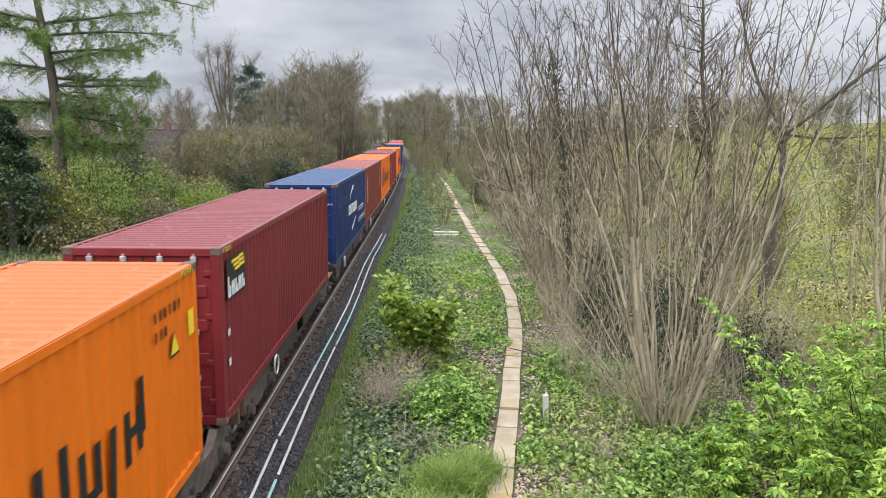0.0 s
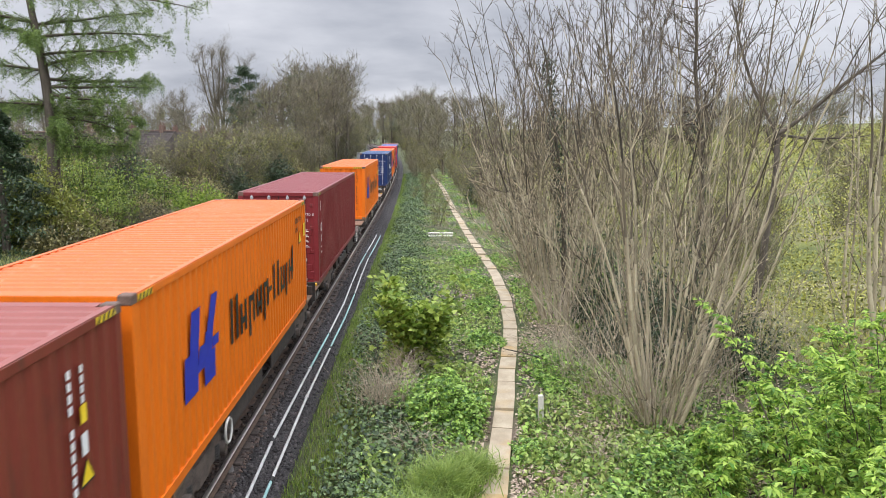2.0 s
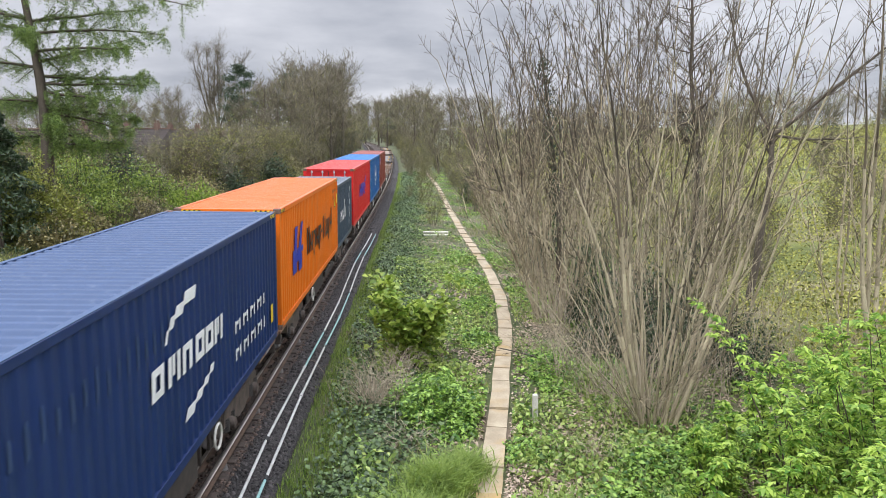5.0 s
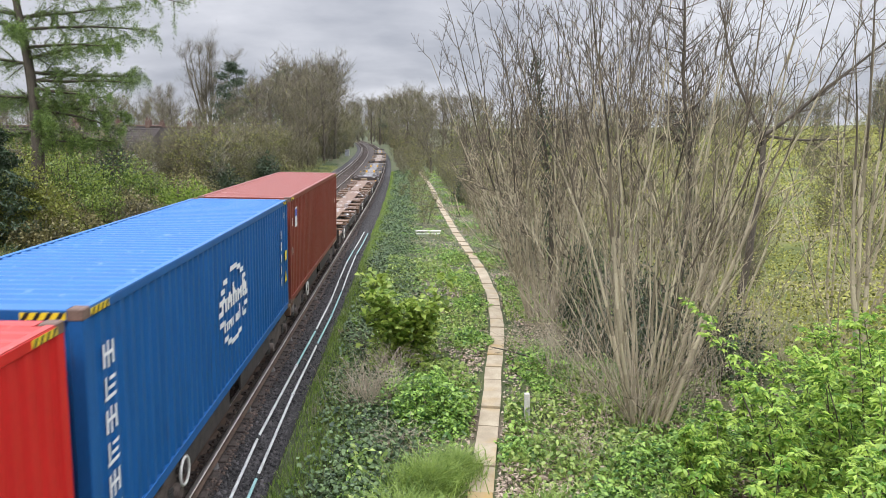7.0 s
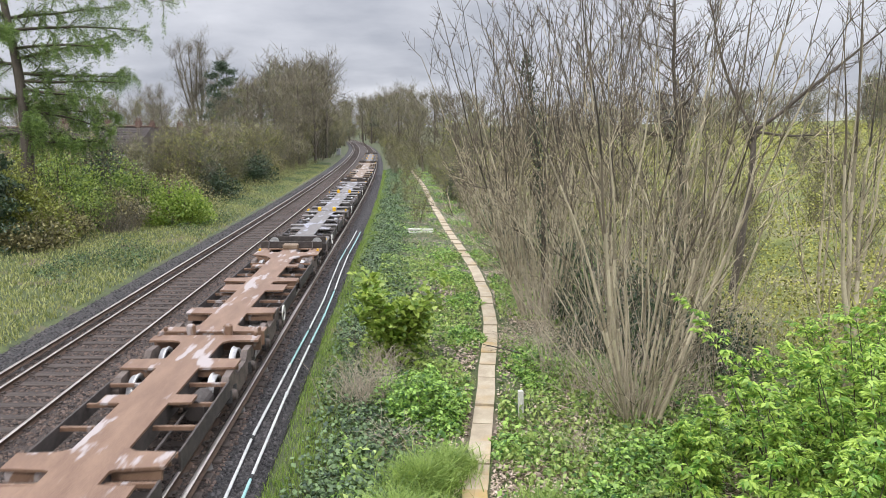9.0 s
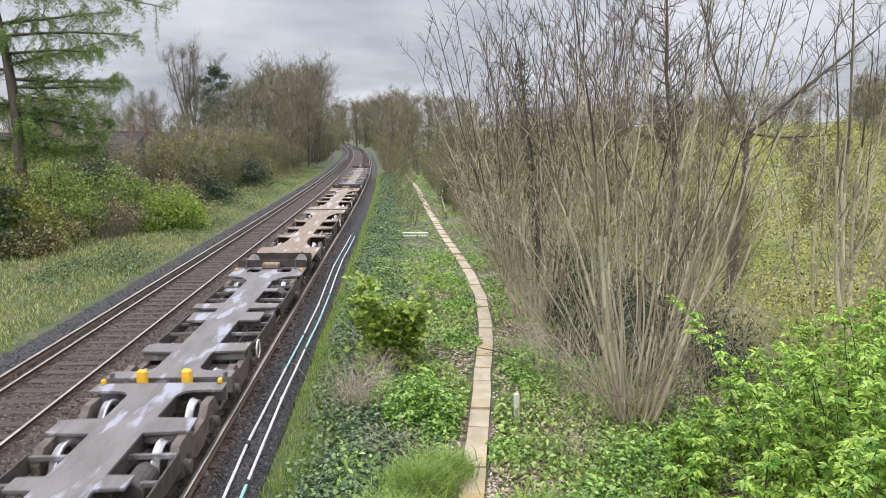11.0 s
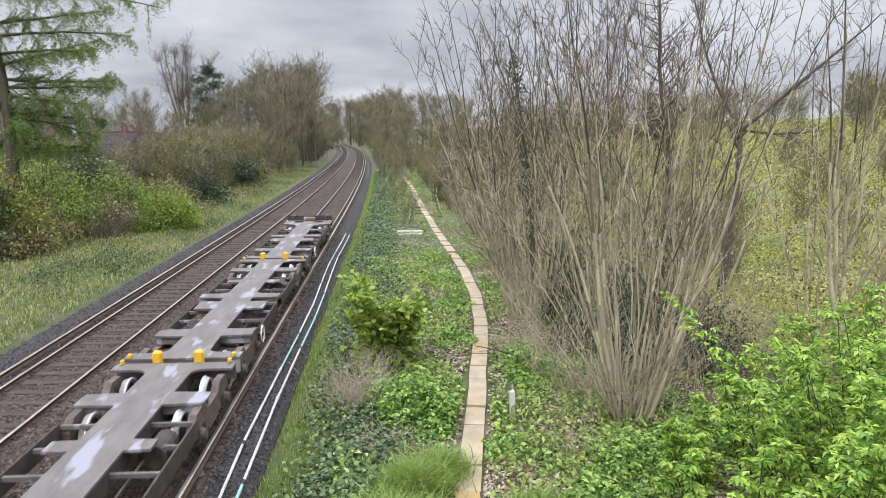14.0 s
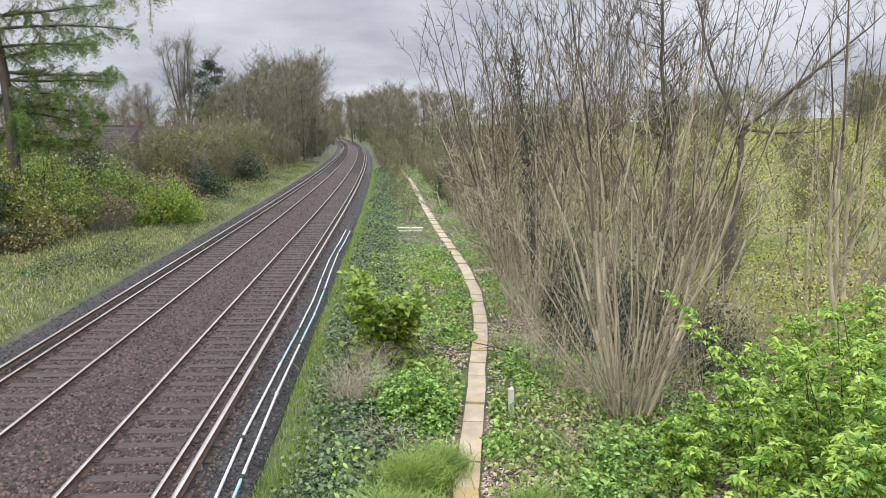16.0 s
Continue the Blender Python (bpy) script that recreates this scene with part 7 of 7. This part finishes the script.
# the field behind the trees
field = tagged(new("field", grid_mesh("field", np.linspace(9.5, 140, 60), np.linspace(10, 260, 70), M["field"], lambda x, y: ground_z(x, y) + 0.05)), "bright yellow-green rough pasture rising to the skyline", "field", kind="structure")
# green scrub across the rising field
r = np.random.default_rng(95)
n = 120000
y = 14 + 110 * r.random(n) ** 1.2
x = 9 + (y * 0.75) * r.random(n)
p = np.stack([x, y, ground_z(x, y)], axis=1)
clump = np.clip(np.sin(x * 0.9) * np.sin(y * 0.55) + 0.7 * np.sin(x * 0.31 + y * 0.27), -0.2, 1.5)
p[:, 2] += r.random(n) * (0.6 + 2.0 * clump)
tagged(new("field_scrub", leaves("field_scrub", p, 0.07 + 0.0016 * p[:, 1] + 0.03 * r.random(n), M["leaf_field"], r, 0.4)), "yellow-green scrub in young leaf over the field", "scrub", kind="stuff")
p2 = p[r.random(n) < 0.1] + np.array([0, 0, 0.3])
tagged(new("field_blossom", leaves("field_blossom", p2, 0.07, M["catkin"], r, 0.3)), "pale catkins and buds over the scrub", "scrub", kind="stuff")
p = scatter(30000, -30, -13.0, 44, 130, 97, follow=True)
p[:, 2] += r.uniform(0, 0.7, len(p))
tagged(new("bank_undergrowth", leaves("bank_undergrowth", p, 0.16, M["leaf_bramble"], r, 0.4)), "brown-green undergrowth on the bank", "undergrowth", kind="stuff")


# ---- pieces of track and path ----
for track, x0, third, y_from in ((tracks[0], R0, 1.1236, 4.0), (tracks[1], L0, -1.1174, 12.0)):
    for k in range(140):
        y = y_from + 0.66 * k
        x = x0 + float(bend(y))
        part("sleeper", SLEEPER, track, m=pose(x, y, rng.uniform(-0.006, 0.006), 0, 0, rng.uniform(-0.5, 0.5)))
    far = [y_from + 0.66 * k for k in range(140, 480)]
    v = np.concatenate([np.array([(sx * 1.28 + x0 + float(bend(y)), y + sy * 0.125, z) for z in (-0.32, -0.125) for sx, sy in ((-1, -1), (1, -1), (1, 1), (-1, 1))]) for y in far])
    base = np.arange(len(far))[:, None] * 8
    q = np.concatenate([base + np.array([f]) for f in ((4, 5, 6, 7), (0, 1, 5, 4), (1, 2, 6, 5), (2, 3, 7, 6), (3, 0, 4, 7))])
    tagged(part("far_sleepers", quads_mesh("far_sleepers", v, q, M["sleeper"]), track), kind="stuff")
    bm = bmesh.new()
    bmesh.ops.create_cone(bm, cap_ends=True, segments=8, radius1=0.09, radius2=0.055, depth=0.13)
    pot = finish(bm, "insulator_pot", M["pot"])
    for k in range(30):
        y = y_from + 0.33 + 2.64 * k
        part("insulator_pot", pot, track, m=pose(x0 + third + float(bend(y)), y, -0.1))

# loose ballast stones over the bed
r = np.random.default_rng(120)
n = 60000
y = 7 + 90 * r.random(n) ** 2.0
x = r.uniform(-10.6, -2.4, n)
keep = np.ones(n, bool)
for c in (R0 - GAUGE / 2, R0 + GAUGE / 2, L0 - GAUGE / 2, L0 + GAUGE / 2, R0 + 1.1236, L0 - 1.1174):
    keep &= np.abs(x - c) > 0.085
for c, y_from in ((R0, 4.0), (L0, 12.0)):
    on = (np.abs(x - c) < 0.68) & (np.abs((y - y_from + 0.33) % 0.66 - 0.33) < 0.12)
    keep &= ~(on & (r.random(n) < 0.8))
x, y = x[keep], y[keep]
n = len(x)
z = np.interp(x, [-10.9, -10.2, -9.4, -9.1, -8.95, -8.7, -7.4, -7.15, -6.25, -5.4, -5.15, -3.8, -3.55, -3.15, -2.75, -2.35], [-0.34, -0.22, -0.18, -0.13, -0.135, -0.15, -0.15, -0.125, -0.09, -0.125, -0.15, -0.15, -0.14, -0.165, -0.2, -0.32])
s = r.uniform(0.02, 0.045, n)
cube = np.array([(-1, -1, -0.6), (1, -1, -0.6), (1, 1, -0.6), (-1, 1, -0.6), (-0.7, -0.7, 0.6), (0.7, -0.7, 0.6), (0.7, 0.7, 0.6), (-0.7, 0.7, 0.6)], float) * 0.8
V = cube[None] * r.uniform(0.55, 1.35, (n, 8, 3)) * s[:, None, None]
ang = r.uniform(0, 6.283, n)
ca, sa = np.cos(ang)[:, None], np.sin(ang)[:, None]
tilt = r.uniform(-0.5, 0.5, n)[:, None]
V = np.stack([V[..., 0] * ca - V[..., 1] * sa, V[..., 0] * sa + V[..., 1] * ca, V[..., 2] + tilt * V[..., 0]], axis=-1) + np.stack([x + bend(y), y, z + 0.008], axis=-1)[:, None, :]
edge = (x > -3.1) | (x < -9.45)
for sel, mat, label in ((~edge, "stone", "loose brown ballast stones"), (edge, "stone_dark", "loose dark grey stones on the shoulders")):
    m = int(sel.sum())
    Q = np.concatenate([np.arange(m)[:, None] * 8 + np.array([f]) for f in ((4, 5, 6, 7), (0, 1, 5, 4), (1, 2, 6, 5), (2, 3, 7, 6), (3, 0, 4, 7))])
    tagged(new("ballast_stones", quads_mesh("ballast_stones", V[sel].reshape(-1, 3), Q, M[mat])), label, "ballast", kind="stuff")

# trough lids of the narrow path
path = tagged(new("trough_path"), "narrow sandy concrete trough path winding through the verge", "path", kind="structure")
bm = bmesh.new()
box(bm, -0.2, -0.4615, -0.12, 0.2, 0.4615, 0.0)
LID = finish(bm, "trough_lid", M["concrete"])
y = 5.2
while y < 118:
    x = float(path_x(y))
    a = math.degrees(math.atan2(-(float(path_x(y + 0.45)) - float(path_x(y - 0.45))), 0.9))
    part("trough_lid", LID, path, m=pose(x + rng.uniform(-0.006, 0.006), y, float(ground_z(x, y)) + 0.05 + rng.uniform(-0.003, 0.003), 0, rng.uniform(-0.4, 0.4), a + rng.uniform(-0.3, 0.3)))
    y += 0.925


def motions():
    """The train comes round the curve and passes below at a steady speed."""
    for thing, y0 in CONTAINERS + WAGONS:
        length = 12.0
        lift_ = DECK if thing.name.startswith("shipping") else 0.0
        rows = []
        for k in range(17):
            y = y0 - SPEED * k
            x0, x1 = float(bend(y)), float(bend(y + length))
            a = math.degrees(math.atan2(x0 - x1, length))
            rows.append((float(k), pose(TRACK_X + x0, y, lift_ + 0.002, 0, 0, a)))
        walk(thing, rows)


motions()
